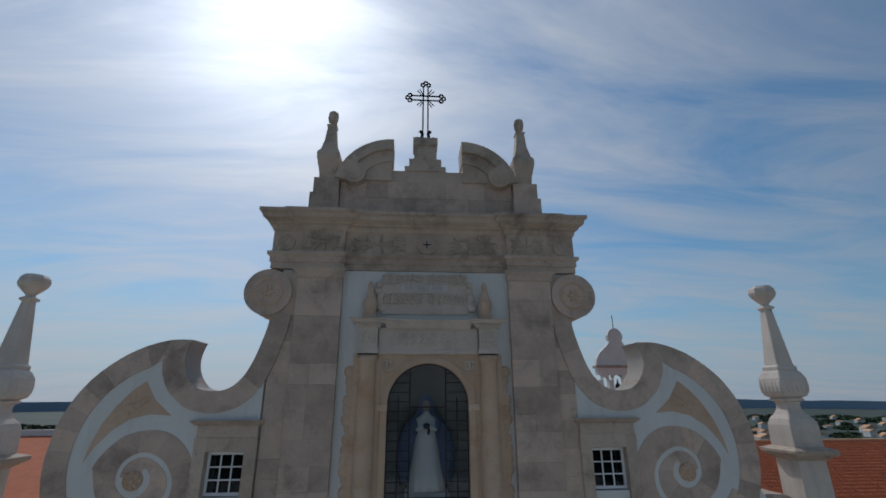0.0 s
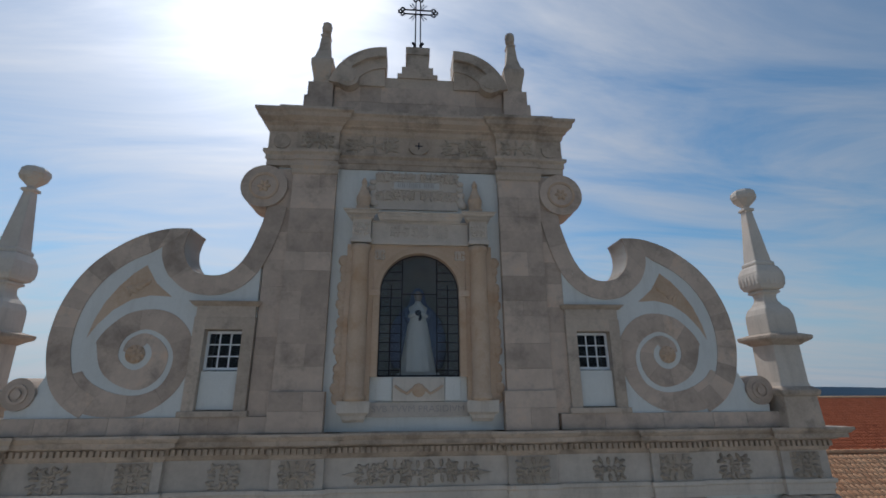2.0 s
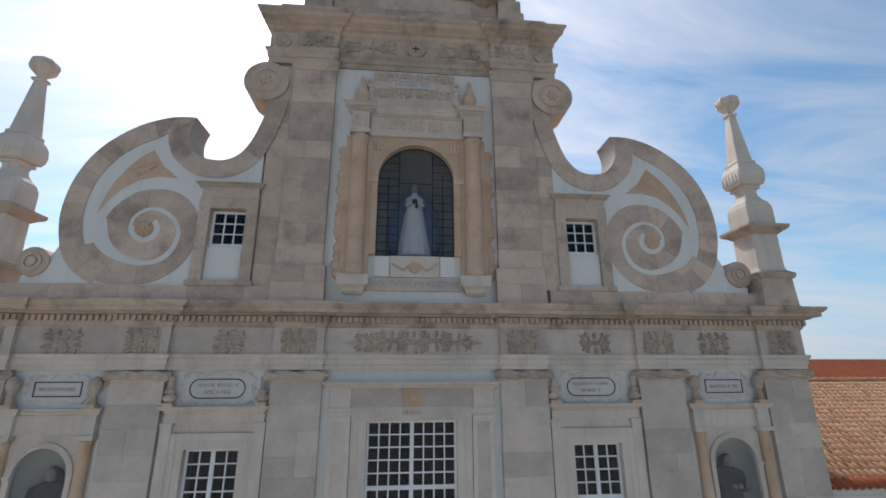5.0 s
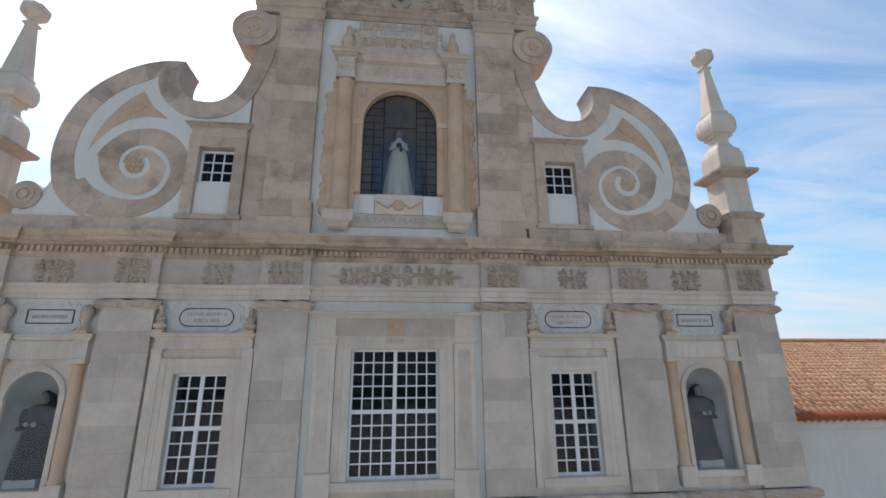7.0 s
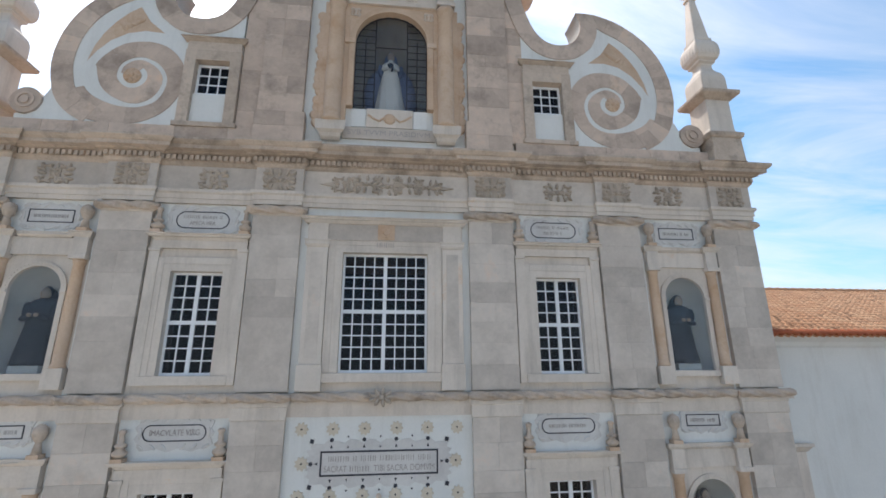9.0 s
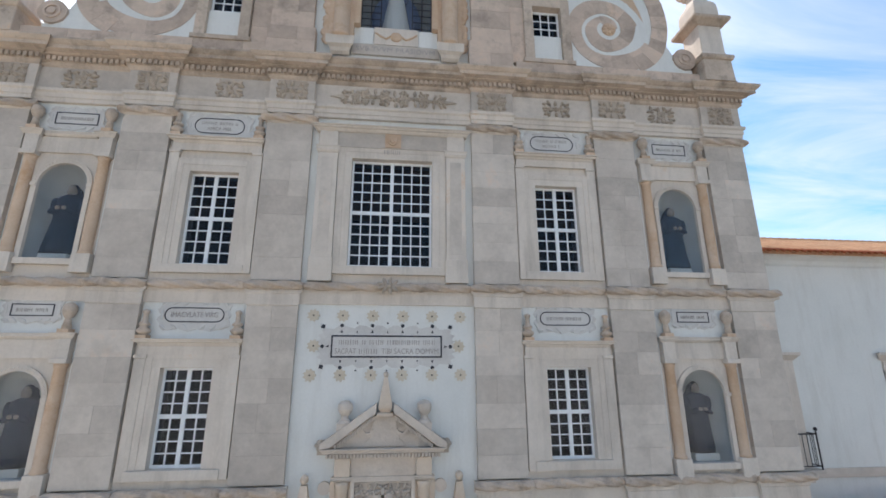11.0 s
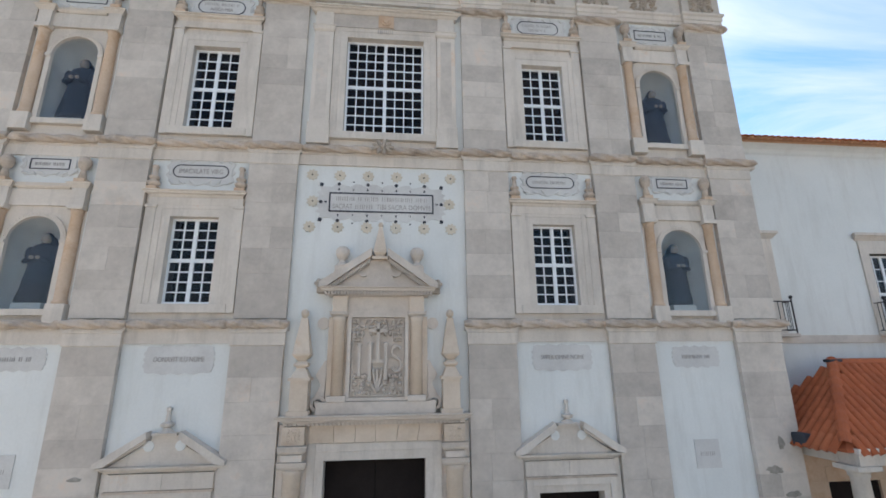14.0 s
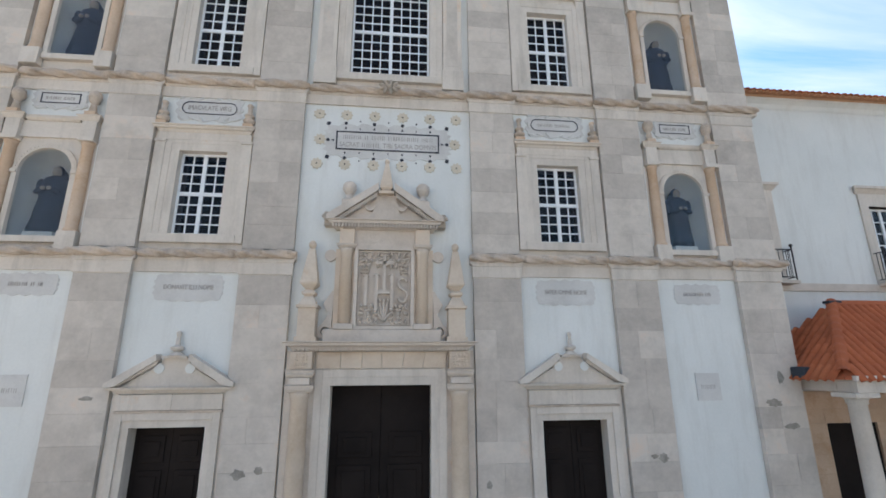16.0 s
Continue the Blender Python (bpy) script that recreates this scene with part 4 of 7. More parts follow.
for sx in (-1, 1):
    inlay("inlaid_dot", disc, sx * 1.43, 10.05, 0.042, -0.018, 0.01, 14)
    inlay("inlaid_point", prism, [(sx * 1.29, 10.02), (sx * 1.29, 10.08), (sx * 1.36, 10.05)], -0.018, 0.01)
    for v in (-1, 1):
        x, z = sx * 1.43, 10.05 + v * 0.44
        inlay("inlaid_lozenge", prism, [(x - 0.05, z - 0.03), (x + 0.03, z - 0.05), (x + 0.05, z + 0.03), (x - 0.03, z + 0.05)], -0.018, 0.01)
flower = thing("inlaid_flower", 0, 0, 0, "round buff stone flower inlaid in white wall", "inlay", "inlaid flowers round the inscription")
bm = bmesh.new()
prism(bm, [((0.125 + 0.02 * math.cos(9 * a)) * math.cos(a), (0.125 + 0.02 * math.cos(9 * a)) * math.sin(a)) for a in (math.tau * i / 54 for i in range(54))], -0.022, 0.02)
part("petals", bm, BUFF, flower)
bm = bmesh.new()
disc(bm, 0, 0, 0.02, -0.03, 0.0, 10)
part("centre", bm, DARK, flower, "dark centre")
spots = [(q, z) for z in (10.73, 9.43) for q in (-1.66, -1.01, -0.34, 0.34, 1.01, 1.66)] + [(-1.62, 10.06), (1.62, 10.06)]
for q, z in spots[1:]:
    copy_thing(flower, pose(q, 0, z))
flower.matrix_basis = pose(*[spots[0][0], 0, spots[0][1]])

# ---- main portal ----
portal = thing("main_portal", 0, -0.2, 0, "pale and ochre limestone portal with carved panel and pediment", "portal")
frame_around(portal, 0, 1.05, 0.0, 4.42, 0.3, -0.1, TRIM, sill=False)
for s in (-1, 1):
    a, b = sorted((s * 1.42, s * 1.86))
    part("portal_backing", slab(min(s * 1.36, s * 1.97), max(s * 1.36, s * 1.97), -0.08, 0.05, 0, 5.12), PORTAL, portal)
    part("column_pedestal", slab(a - 0.05, b + 0.05, -0.4, 0, 0.0, 0.9, 0.015), PORTAL, portal)
    bm = bmesh.new()
    lathe(bm, [(0.21, 0.9), (0.22, 0.95), (0.19, 1.02), (0.185, 2.0), (0.17, 4.16), (0.19, 4.18), (0.19, 4.24), (0.2, 4.3)], (a + b) / 2, -0.16, 0, 20)
    part("column", bm, PALEOCHRE, portal, smooth=True)
    cornice_over(portal, (a + b) / 2, 0.3, 4.44, -0.3, 0.14, 0.07, mat=PORTAL, name="capital")
    part("impost_block", slab(a + 0.02, b - 0.02, -0.34, 0, 4.45, 4.58, 0.01), PORTAL, portal)
    cornice_over(portal, (a + b) / 2, 0.3, 4.74, -0.32, 0.15, 0.07, mat=PORTAL, name="impost_capital")
    part("entablature_die", slab(a, b, -0.3, 0, 4.75, 5.1, 0.01), PALEOCHRE, portal)
    bm = bmesh.new()
    foliage(bm, (a + b) / 2, 4.92, 0.3, 0.28, -0.3, 60 + s, 0.02)
    part("carved_relief", bm, PALEOCHRE, portal)
xs = [-1.36, -0.86, -0.42, 0.0, 0.42, 0.86, 1.36]
for i in range(6):
    bm = bmesh.new()
    lean = 0.06
    x0, x1 = xs[i], xs[i + 1]
    prism(bm, [(x0 + 0.004, 4.76), (x1 - 0.004, 4.76), (x1 - 0.004 + lean * (x1 > 0) * (i < 5) - lean * 0, 5.1), (x0 + 0.004 - lean * 0 + lean * (x0 > 0) * (i > 0), 5.1)], -0.14 - 0.003 * (i % 2), 0.05)
    part("lintel_voussoir", bm, PALEOCHRE, portal)
cornice_over(portal, 0, 2.02, 5.31, -0.26, 0.2, 0.2, mat=PORTAL)
bm = bmesh.new()
for i in range(42):
    x = -1.78 + 3.56 * i / 41
    box(bm, x - 0.025, x + 0.025, -0.34, -0.25, 5.12, 5.16)
part("dentil_course", bm, PORTAL, portal)
# upper stage: carved panel
part("panel_base", slab(-1.25, 1.25, -0.24, 0, 5.31, 5.56, 0.015), PORTAL, portal)
part("panel_ground", slab(-0.66, 0.66, -0.05, 0, 5.56, 7.42), PORTAL, portal)
bm = bmesh.new()
for a, b, c, d in ((-0.66, 0.66, 7.32, 7.42), (-0.66, 0.66, 5.57, 5.64), (-0.66, -0.58, 5.64, 7.32), (0.58, 0.66, 5.64, 7.32)):
    box(bm, a, b, -0.17, -0.05, c, d)
for a, b, c, d in ((-0.58, 0.58, 7.27, 7.3), (-0.58, 0.58, 5.66, 5.69), (-0.56, -0.53, 5.69, 7.27), (0.53, 0.56, 5.69, 7.27)):
    box(bm, a, b, -0.11, -0.05, c, d)
part("panel_frame", bm, PORTAL, portal)
bm = bmesh.new()
for x, z0, z1 in ((-0.4, 6.08, 6.74), (-0.17, 5.98, 6.76), (0.17, 6.0, 6.76)):
    box(bm, x - 0.035, x + 0.035, -0.15, -0.04, z0, z1)
    ball(bm, x, -0.1, z1, 0.065, 0.06, 0.035)
    ball(bm, x, -0.1, z0, 0.065, 0.06, 0.035)
box(bm, -0.14, 0.14, -0.14, -0.04, 6.34, 6.42)
box(bm, -0.035, 0.035, -0.15, -0.04, 6.42, 7.2)
box(bm, -0.2, 0.2, -0.15, -0.04, 7.0, 7.07)
tube(bm, [(0.41 + 0.1 * math.cos(a), -0.1, 6.58 + 0.12 * math.sin(a)) for a in np.linspace(0.4, 4.6, 10)] + [(0.41 + 0.1 * math.cos(a), -0.1, 6.3 + 0.14 * math.sin(a)) for a in np.linspace(1.5, -2.8, 10)], 0.038, 6)
part("carved_monogram", bm, PORTAL, portal)
bm = bmesh.new()
for a in (-40, -20, 0, 20, 40):
    x = 0.38 * math.sin(radians(a)) * 0.7
    tube(bm, [(0, -0.09, 5.74), (x, -0.09, 6.2 - 0.0015 * a * a * 0.1)], 0.028, 6)
    ball(bm, x, -0.1, 6.2, 0.035, 0.05, 0.05)
for s in (-1, 1):
    foliage(bm, s * 0.3, 7.1, 0.56, 0.36, -0.07, 71, 0.08)
    foliage(bm, s * 0.33, 5.9, 0.46, 0.46, -0.07, 72, 0.08)
    foliage(bm, s * 0.44, 6.9, 0.2, 0.24, -0.07, 75, 0.06)
part("carved_relief", bm, PORTAL, portal)["kind"] = "stuff"
for s in (-1, 1):
    a, b = sorted((s * 0.7, s * 0.98))
    part("pilaster_base", slab(a - 0.06, b + 0.06, -0.28, 0, 5.56, 5.68, 0.012), PORTAL, portal)
    bm = bmesh.new()
    lathe(bm, [(0.13, 5.68), (0.125, 7.2), (0.14, 7.22), (0.14, 7.27), (0.16, 7.33)], (a + b) / 2, -0.12, 0, 16)
    part("column", bm, PALEOCHRE, portal, smooth=True)
    part("column_backing", slab(s * 0.66 if s > 0 else -1.08, 1.08 if s > 0 else -0.66, -0.1, 0, 5.56, 7.34), PALEOCHRE, portal)
    cornice_over(portal, (a + b) / 2, 0.22, 7.44, -0.22, 0.1, 0.05, mat=PORTAL, name="capital")
    part("entablature_die", slab(a - 0.02, b + 0.02, -0.24, 0, 7.44, 7.78, 0.008), PALEOCHRE, portal)
    # scroll at the foot
    bm = bmesh.new()
    band(bm, ring_pts(s * 1.22, 5.52, 0.1, 0, 360, 24), ring_pts(s * 1.22, 5.52, 0.17, 0, 360, 24), -0.12, 0.0)
    disc(bm, s * 1.22, 5.52, 0.06, -0.14, 0.0, 14)
    prism(bm, [(s * 1.1, 5.62), (s * 1.3, 5.68), (s * 1.18, 5.9), (s * 1.3, 6.1), (s * 1.12, 6.4), (s * 1.08, 6.4)], -0.09, 0.0)
    part("side_scroll", bm, PORTAL, portal)
    bm = bmesh.new()
    disc(bm, s * 1.2, 7.2, 0.13, -0.06, 0.0, 18)
    part("side_roundel", bm, PORTAL, portal)
part("frieze_block", slab(-0.98, 0.98, -0.14, 0, 7.42, 7.78), PORTAL, portal)
cornice_over(portal, 0, 1.3, 7.98, -0.2, 0.2, 0.2, mat=PORTAL)
bm = bmesh.new()
for i in range(34):
    x = -1.15 + 2.3 * i / 33
    box(bm, x - 0.02, x + 0.02, -0.34, -0.2, 7.8, 7.88)
part("dentil_course", bm, PORTAL, portal)
bm = bmesh.new()
prism(bm, [(-1.1, 7.98), (1.1, 7.98), (0.12, 8.62), (-0.12, 8.62)], -0.16, 0.0)
part("tympanum", bm, PORTAL, portal)
for s in (-1, 1):
    bm = bmesh.new()
    prism(bm, [(s * 1.3, 7.98), (s * 1.3, 8.08), (s * 0.18, 8.86), (s * 0.18, 8.68), (s * 1.12, 8.0)], -0.36, 0.0)
    prism(bm, [(s * 1.1, 7.99), (s * 1.14, 8.06), (s * 0.2, 8.7), (s * 0.2, 8.6)], -0.25, 0.0)
    part("raking_cornice", bm, PORTAL, portal)
    bm = bmesh.new()
    for i in range(16):
        q = (i + 0.5) / 16
        x, z = s * (1.02 - 0.8 * q), 7.98 + 0.575 * q
        box(bm, x - 0.017, x + 0.017, -0.315, -0.2, z - 0.03, z + 0.06)
    part("raking_dentil_course", bm, PORTAL, portal)
    bm = bmesh.new()
    band(bm, [(s * x, z) for x, z in ring_pts(0.36, 8.34, 0.075, -180, 90, 18)], [(s * x, z) for x, z in ring_pts(0.36, 8.34, 0.12, -180, 90, 18)], -0.24, 0.0)
    part("tympanum_scroll", bm, PORTAL, portal)
    # rosettes on the ends
    bm = bmesh.new()
    ball(bm, s * 1.27, -0.22, 8.05, 0.13, 0.1, 0.1)
    for i in range(6):
        a = math.tau * i / 6
        ball(bm, s * 1.27 + 0.09 * math.cos(a), -0.27, 8.05 + 0.07 * math.sin(a), 0.06, 0.04, 0.05, k=8, j=5)
    box(bm, s * 1.27 - 0.09, s * 1.27 + 0.09, -0.24, 0, 7.86, 7.97)
    part("end_rosette", bm, CARVED, portal)
    # ball finials on the slopes
    bm = bmesh.new()
    x = s * 0.84
    box(bm, x - 0.15, x + 0.15, -0.3, -0.04, 8.22, 8.46)
    lathe(bm, [(0.15, 8.46), (0.13, 8.5), (0.08, 8.54), (0.07, 8.6), (0.12, 8.66), (0.155, 8.74), (0.15, 8.84), (0.1, 8.9), (0.02, 8.92)], x, -0.17, 0, 14)
    part("ball_finial", bm, PORTAL, portal)
    # obelisks on pedestals
    x = s * 1.58
    bm = bmesh.new()
    box(bm, x - 0.18, x + 0.18, -0.36, -0.0, 5.31, 6.0)
    box(bm, x - 0.22, x + 0.22, -0.4, 0, 5.31, 5.4)
    box(bm, x - 0.22, x + 0.22, -0.4, 0, 6.0, 6.06)
    part("obelisk_pedestal", bm, PALEOCHRE, portal)
    bm = bmesh.new()
    lathe(bm, [(0.26, 6.06), (0.2, 6.16), (0.12, 6.26), (0.2, 6.3), (0.2, 6.34), (0.1, 6.4), (0.24, 6.5), (0.26, 6.54), (0.24, 6.6), (0.09, 7.3)], x, -0.18, 0, 4, 45)
    ball(bm, x, -0.18, 7.4, 0.085, 0.085, 0.1)
    part("obelisk", bm, PALEOCHRE, portal)
bm = bmesh.new()
prism(bm, [(-0.46, 8.0), (0.46, 8.0), (0.32, 8.14), (0.26, 8.36), (0.24, 8.6), (-0.24, 8.6), (-0.26, 8.36), (-0.32, 8.14)], -0.21, 0.0)
part("tympanum_pedestal", bm, PORTAL, portal)
bm = bmesh.new()
lathe(bm, [(0.24, 8.601), (0.24, 8.66), (0.14, 8.68), (0.15, 8.7), (0.2, 8.76), (0.2, 8.82), (0.05, 9.4)], 0, -0.2, 0, 4, 45)
ball(bm, 0, -0.2, 9.44, 0.06, 0.06, 0.07)
part("central_obelisk", bm, PALEOCHRE, portal)


def panelled_door(name, cx, half, top, y, label):
    t = thing(name, cx, y, 0, label, "door", kind="structure")
    for s in (-1, 1):
        a, b = sorted((cx + s * 0.006, cx + s * half))
        leaf = part("door_leaf", slab(a, b, y, y + 0.07, 0.02, top), DOORWOOD, t)
        w = b - a
        z = 0.15
        for h in (0.75, 0.75, 0.9, 0.5, 0.75, 0.32):
            if z + h > top - 0.1:
                break
            part("door_panel", slab(a + 0.16 * w, b - 0.16 * w, y - 0.03, y - 0.001, z, z + h, 0.02), DOORWOOD, leaf)
            part("raised_field", slab(a + 0.27 * w, b - 0.27 * w, y - 0.055, y - 0.031, z + 0.1, z + h - 0.1, 0.015), DOORWOOD, leaf)
            z += h + 0.14
    return t


panelled_door("door_1", 0, 1.05, 4.42, 0.22, "closed dark wooden double door with raised panels")

# ---- side doors ----
n = 1
for cx in (-4.16, 4.16):
    n += 1
    panelled_door("door_%d" % n, cx, 0.72, 3.66, 0.25, "closed dark wooden side door with raised panels")
    t = thing("side_portal", cx, -0.1, 0, "pale limestone doorway under a broken triangular pediment", "portal", "side portals")
    frame_around(t, cx, 0.72, 0, 3.66, 0.24, -0.06, TRIM, sill=False, rebate=0.04)
    for s in (-1, 1):
        part("outer_strip", slab(min(cx + s * 0.99, cx + s * 1.1), max(cx + s * 0.99, cx + s * 1.1), -0.05, 0.02, 0, 4.3), TRIM, t)
    part("frieze_block", slab(cx - 1.0, cx - 0.03, -0.09, 0.02, 3.98, 4.28, 0.008), TRIM, t)
    part("frieze_block", slab(cx + 0.03, cx + 1.0, -0.09, 0.02, 3.98, 4.28, 0.008), TRIM, t)
    part("frieze_keystone", slab(cx - 0.03, cx + 0.03, -0.1, 0.02, 3.98, 4.28), TRIM, t)
    part("frieze_fillet", slab(cx - 1.02, cx + 1.02, -0.12, 0.02, 3.93, 3.975, 0.01), MOULD, t)
    cornice_over(t, cx, 1.2, 4.42, -0.08, 0.12, 0.14)
    bm = bmesh.new()
    prism(bm, [(cx - 1.0, 4.42), (cx + 1.0, 4.42), (cx + 0.3, 4.82), (cx + 0.24, 4.98), (cx - 0.24, 4.98), (cx - 0.3, 4.82)], -0.07, 0.02)
    part("tympanum", bm, TRIM, t)
    for s in (-1, 1):
        bm = bmesh.new()
        prism(bm, [(cx + s * 1.22, 4.42), (cx + s * 1.22, 4.5), (cx + s * 0.32, 5.06), (cx + s * 0.3, 4.94), (cx + s * 1.02, 4.44)], -0.24, 0.02)
        prism(bm, [(cx + s * 1.02, 4.43), (cx + s * 1.06, 4.48), (cx + s * 0.33, 4.95), (cx + s * 0.33, 4.86)], -0.15, 0.02)
        part("raking_cornice", bm, TRIM, t)
        bm = bmesh.new()
        disc(bm, cx + s * 0.3, 4.78, 0.1, -0.085, -0.06, 20)
        part("white_roundel", bm, STUCCO, t, "whitewashed round field")
    bm = bmesh.new()
    box(bm, cx - 0.24, cx + 0.24, -0.18, 0.02, 4.98, 5.03)
    lathe(bm, [(0.16, 5.03), (0.1, 5.08), (0.06, 5.12), (0.12, 5.15), (0.13, 5.2), (0.05, 5.24), (0.035, 5.42), (0.05, 5.45), (0.05, 5.5), (0.01, 5.53)], cx, -0.08, 0, 12)
    part("pedestal_finial", bm, TRIM, t)

# ---- stone plaques in the lowest whitewashed panels ----
def plaque(cx, cz, hw, hh, text, seed, plain=False):
    t = thing("inscribed_plaque", cx, -0.01, cz - hh, "flat grey stone plaque with faint lettering on white wall", "plaque", "stone plaques")
    bm = bmesh.new()
    if plain:
        box(bm, cx - hw, cx + hw, -0.02, 0.01, cz - hh, cz + hh)
    else:
        prism(bm, wavy(cx, cz, hw, hh, 60, 0.022, 16), -0.015, 0.01)
    part("panel", bm, INLAY, t)
    if text:
        letters(text, cx, -0.021, cz, 0.15, t, width=hw * 1.45)
    else:
        bars(cx, -0.02, cz, hw * 1.2, 0.1, t, 2, seed)


plaque(-4.13, 6.45, 0.7, 0.29, "DONAVIT ILLI NOME", 1)
plaque(4.18, 6.43, 0.7, 0.29, "SVPER OMNE NOME", 2)
plaque(-7.3, 6.48, 0.58, 0.23, None, 3)
plaque(7.43, 6.42, 0.58, 0.24, None, 4)
plaque(-7.2, 4.38, 0.29, 0.3, None, 5, True)
plaque(7.38, 4.31, 0.29, 0.3, None, 6, True)

# ---- gable above the entablature ----
gable = thing("wall_gable", 0, 0, 17.16, "scrolled limestone and whitewash gable over the church front", "gable", kind="structure")
for s in (-1, 1):
    a, b = sorted((s * 3.2, s * 9.0))
    ashlar(gable, a, b, 17.162, 17.5, -0.42, 0.8, course=0.34, long=0.9, mesh=STONE_TOP)
bm = bmesh.new()
box(bm, -3.6, -0.95, -0.25, 0.5, 17.162, 23.45)
box(bm, 0.95, 3.6, -0.25, 0.5, 17.162, 23.45)
box(bm, -0.95, 0.95, -0.25, 0.5, 17.162, 18.31)
box(bm, -0.95, 0.95, -0.25, 0.5, 21.2, 23.45)
arch_spandrels(bm, 0, 20.25, 0.95, 21.2, 0.95, -0.25, 0.5)
part("gable_wall", bm, STUCCO, gable)
GAP_OUT = [(7.32, 19.10), (7.02, 18.38), (6.47, 18.03), (5.84, 17.95), (5.40, 18.18), (5.25, 18.71), (5.47, 19.14), (5.92, 19.34), (6.32, 19.15), (6.40, 18.77), (6.20, 18.52), (5.98, 18.47), (5.79, 18.58), (5.71, 18.78), (5.79, 18.99), (6.0, 19.09)]
GAP_IN = [(6.90, 19.06), (6.72, 18.5), (6.35, 18.18), (5.86, 18.06), (5.48, 18.30), (5.36, 18.74), (5.54, 19.06), (5.92, 19.25), (6.25, 19.09), (6.31, 18.78), (6.16, 18.58)]
RIM = [(7.68, 18.42), (7.4, 17.98), (6.95, 17.62), (6.35, 17.508), (5.75, 17.56), (5.25, 17.85), (4.95, 18.3), (4.85, 18.85), (5.0, 19.3), (5.35, 19.65), (5.80, 19.78), (6.35, 19.68), (6.74, 19.34), (6.90, 19.07)]
OUTER = [(5.18, 21.71), (5.65, 21.70), (6.15, 21.56), (6.6, 21.33), (7.0, 21.02), (7.3, 20.68), (7.53, 20.28), (7.68, 19.85), (7.75, 19.4), (7.75, 18.95), (7.66, 18.5), (7.5, 18.1), (7.2, 17.75), (6.8, 17.5)]
HOLLOW = [(3.62, 22.4), (3.68, 22.0), (3.8, 21.55), (3.92, 21.2), (4.08, 20.9), (4.3, 20.68), (4.6, 20.58), (4.88, 20.63), (5.1, 20.8), (5.24, 21.05), (5.28, 21.3), (5.24, 21.55), (5.18, 21.71)]


def polar(line, cx, cz):
    """Radius by angle along a line that winds clockwise round (cx, cz)."""
    ang, rad, last = [], [], None
    for x, z in smooth(line, 5):
        a = math.degrees(math.atan2(z - cz, x - cx))
        while last is not None and a > last:
            a -= 360
        while last is not None and a < last - 180:
            a += 360
        last = a
        ang.append(-a)
        rad.append(math.hypot(x - cx, z - cz))
    return lambda q: float(np.interp(-q, ang, rad))


def offset(line, d):
    out = []
    for i, p in enumerate(line):
        a, b = line[max(i - 1, 0)], line[min(i + 1, len(line) - 1)]
        tx, tz = b[0] - a[0], b[1] - a[1]
        q = math.hypot(tx, tz)
        out.append((p[0] + d * tz / q, p[1] - d * tx / q))
    return out


def smooth(line, n=4):
    """A finer line through the same points."""
    out = []
    for i in range(len(line) - 1):
        p = [Vector(line[max(0, min(len(line) - 1, i + q))]) for q in (-1, 0, 1, 2)]
        for j in range(n):
            t = j / n
            v = 0.5 * (2 * p[1] + (p[2] - p[0]) * t + (2 * p[0] - 5 * p[1] + 4 * p[2] - p[3]) * t * t + (3 * p[1] - p[0] - 3 * p[2] + p[3]) * t ** 3)
            out.append((v.x, v.y))
    return out + [tuple(line[-1])]


def ring_chunks(parent, inner, outer, step, y0, y1, s):
    """A curved band cut into separate stones."""
    k = len(inner) - 1
    i = 0
    while i < k:
        j = min(i + step, k)
        bm = bmesh.new()
        sh = 0.012

        def trim(line):
            pts = [line[m] for m in range(i, j + 1)]
            f = lambda p, q: (p[0] + (q[0] - p[0]) * sh, p[1] + (q[1] - p[1]) * sh)
            return [(s * x, z) for x, z in [f(pts[0], pts[1])] + pts[1:-1] + [f(pts[-1], pts[-2])]]
        band(bm, trim(inner), trim(outer), y0 - 0.002 * ((i // step) % 3), y1)
        part("curved_block", bm, GABLESTONE, parent)
        i = j


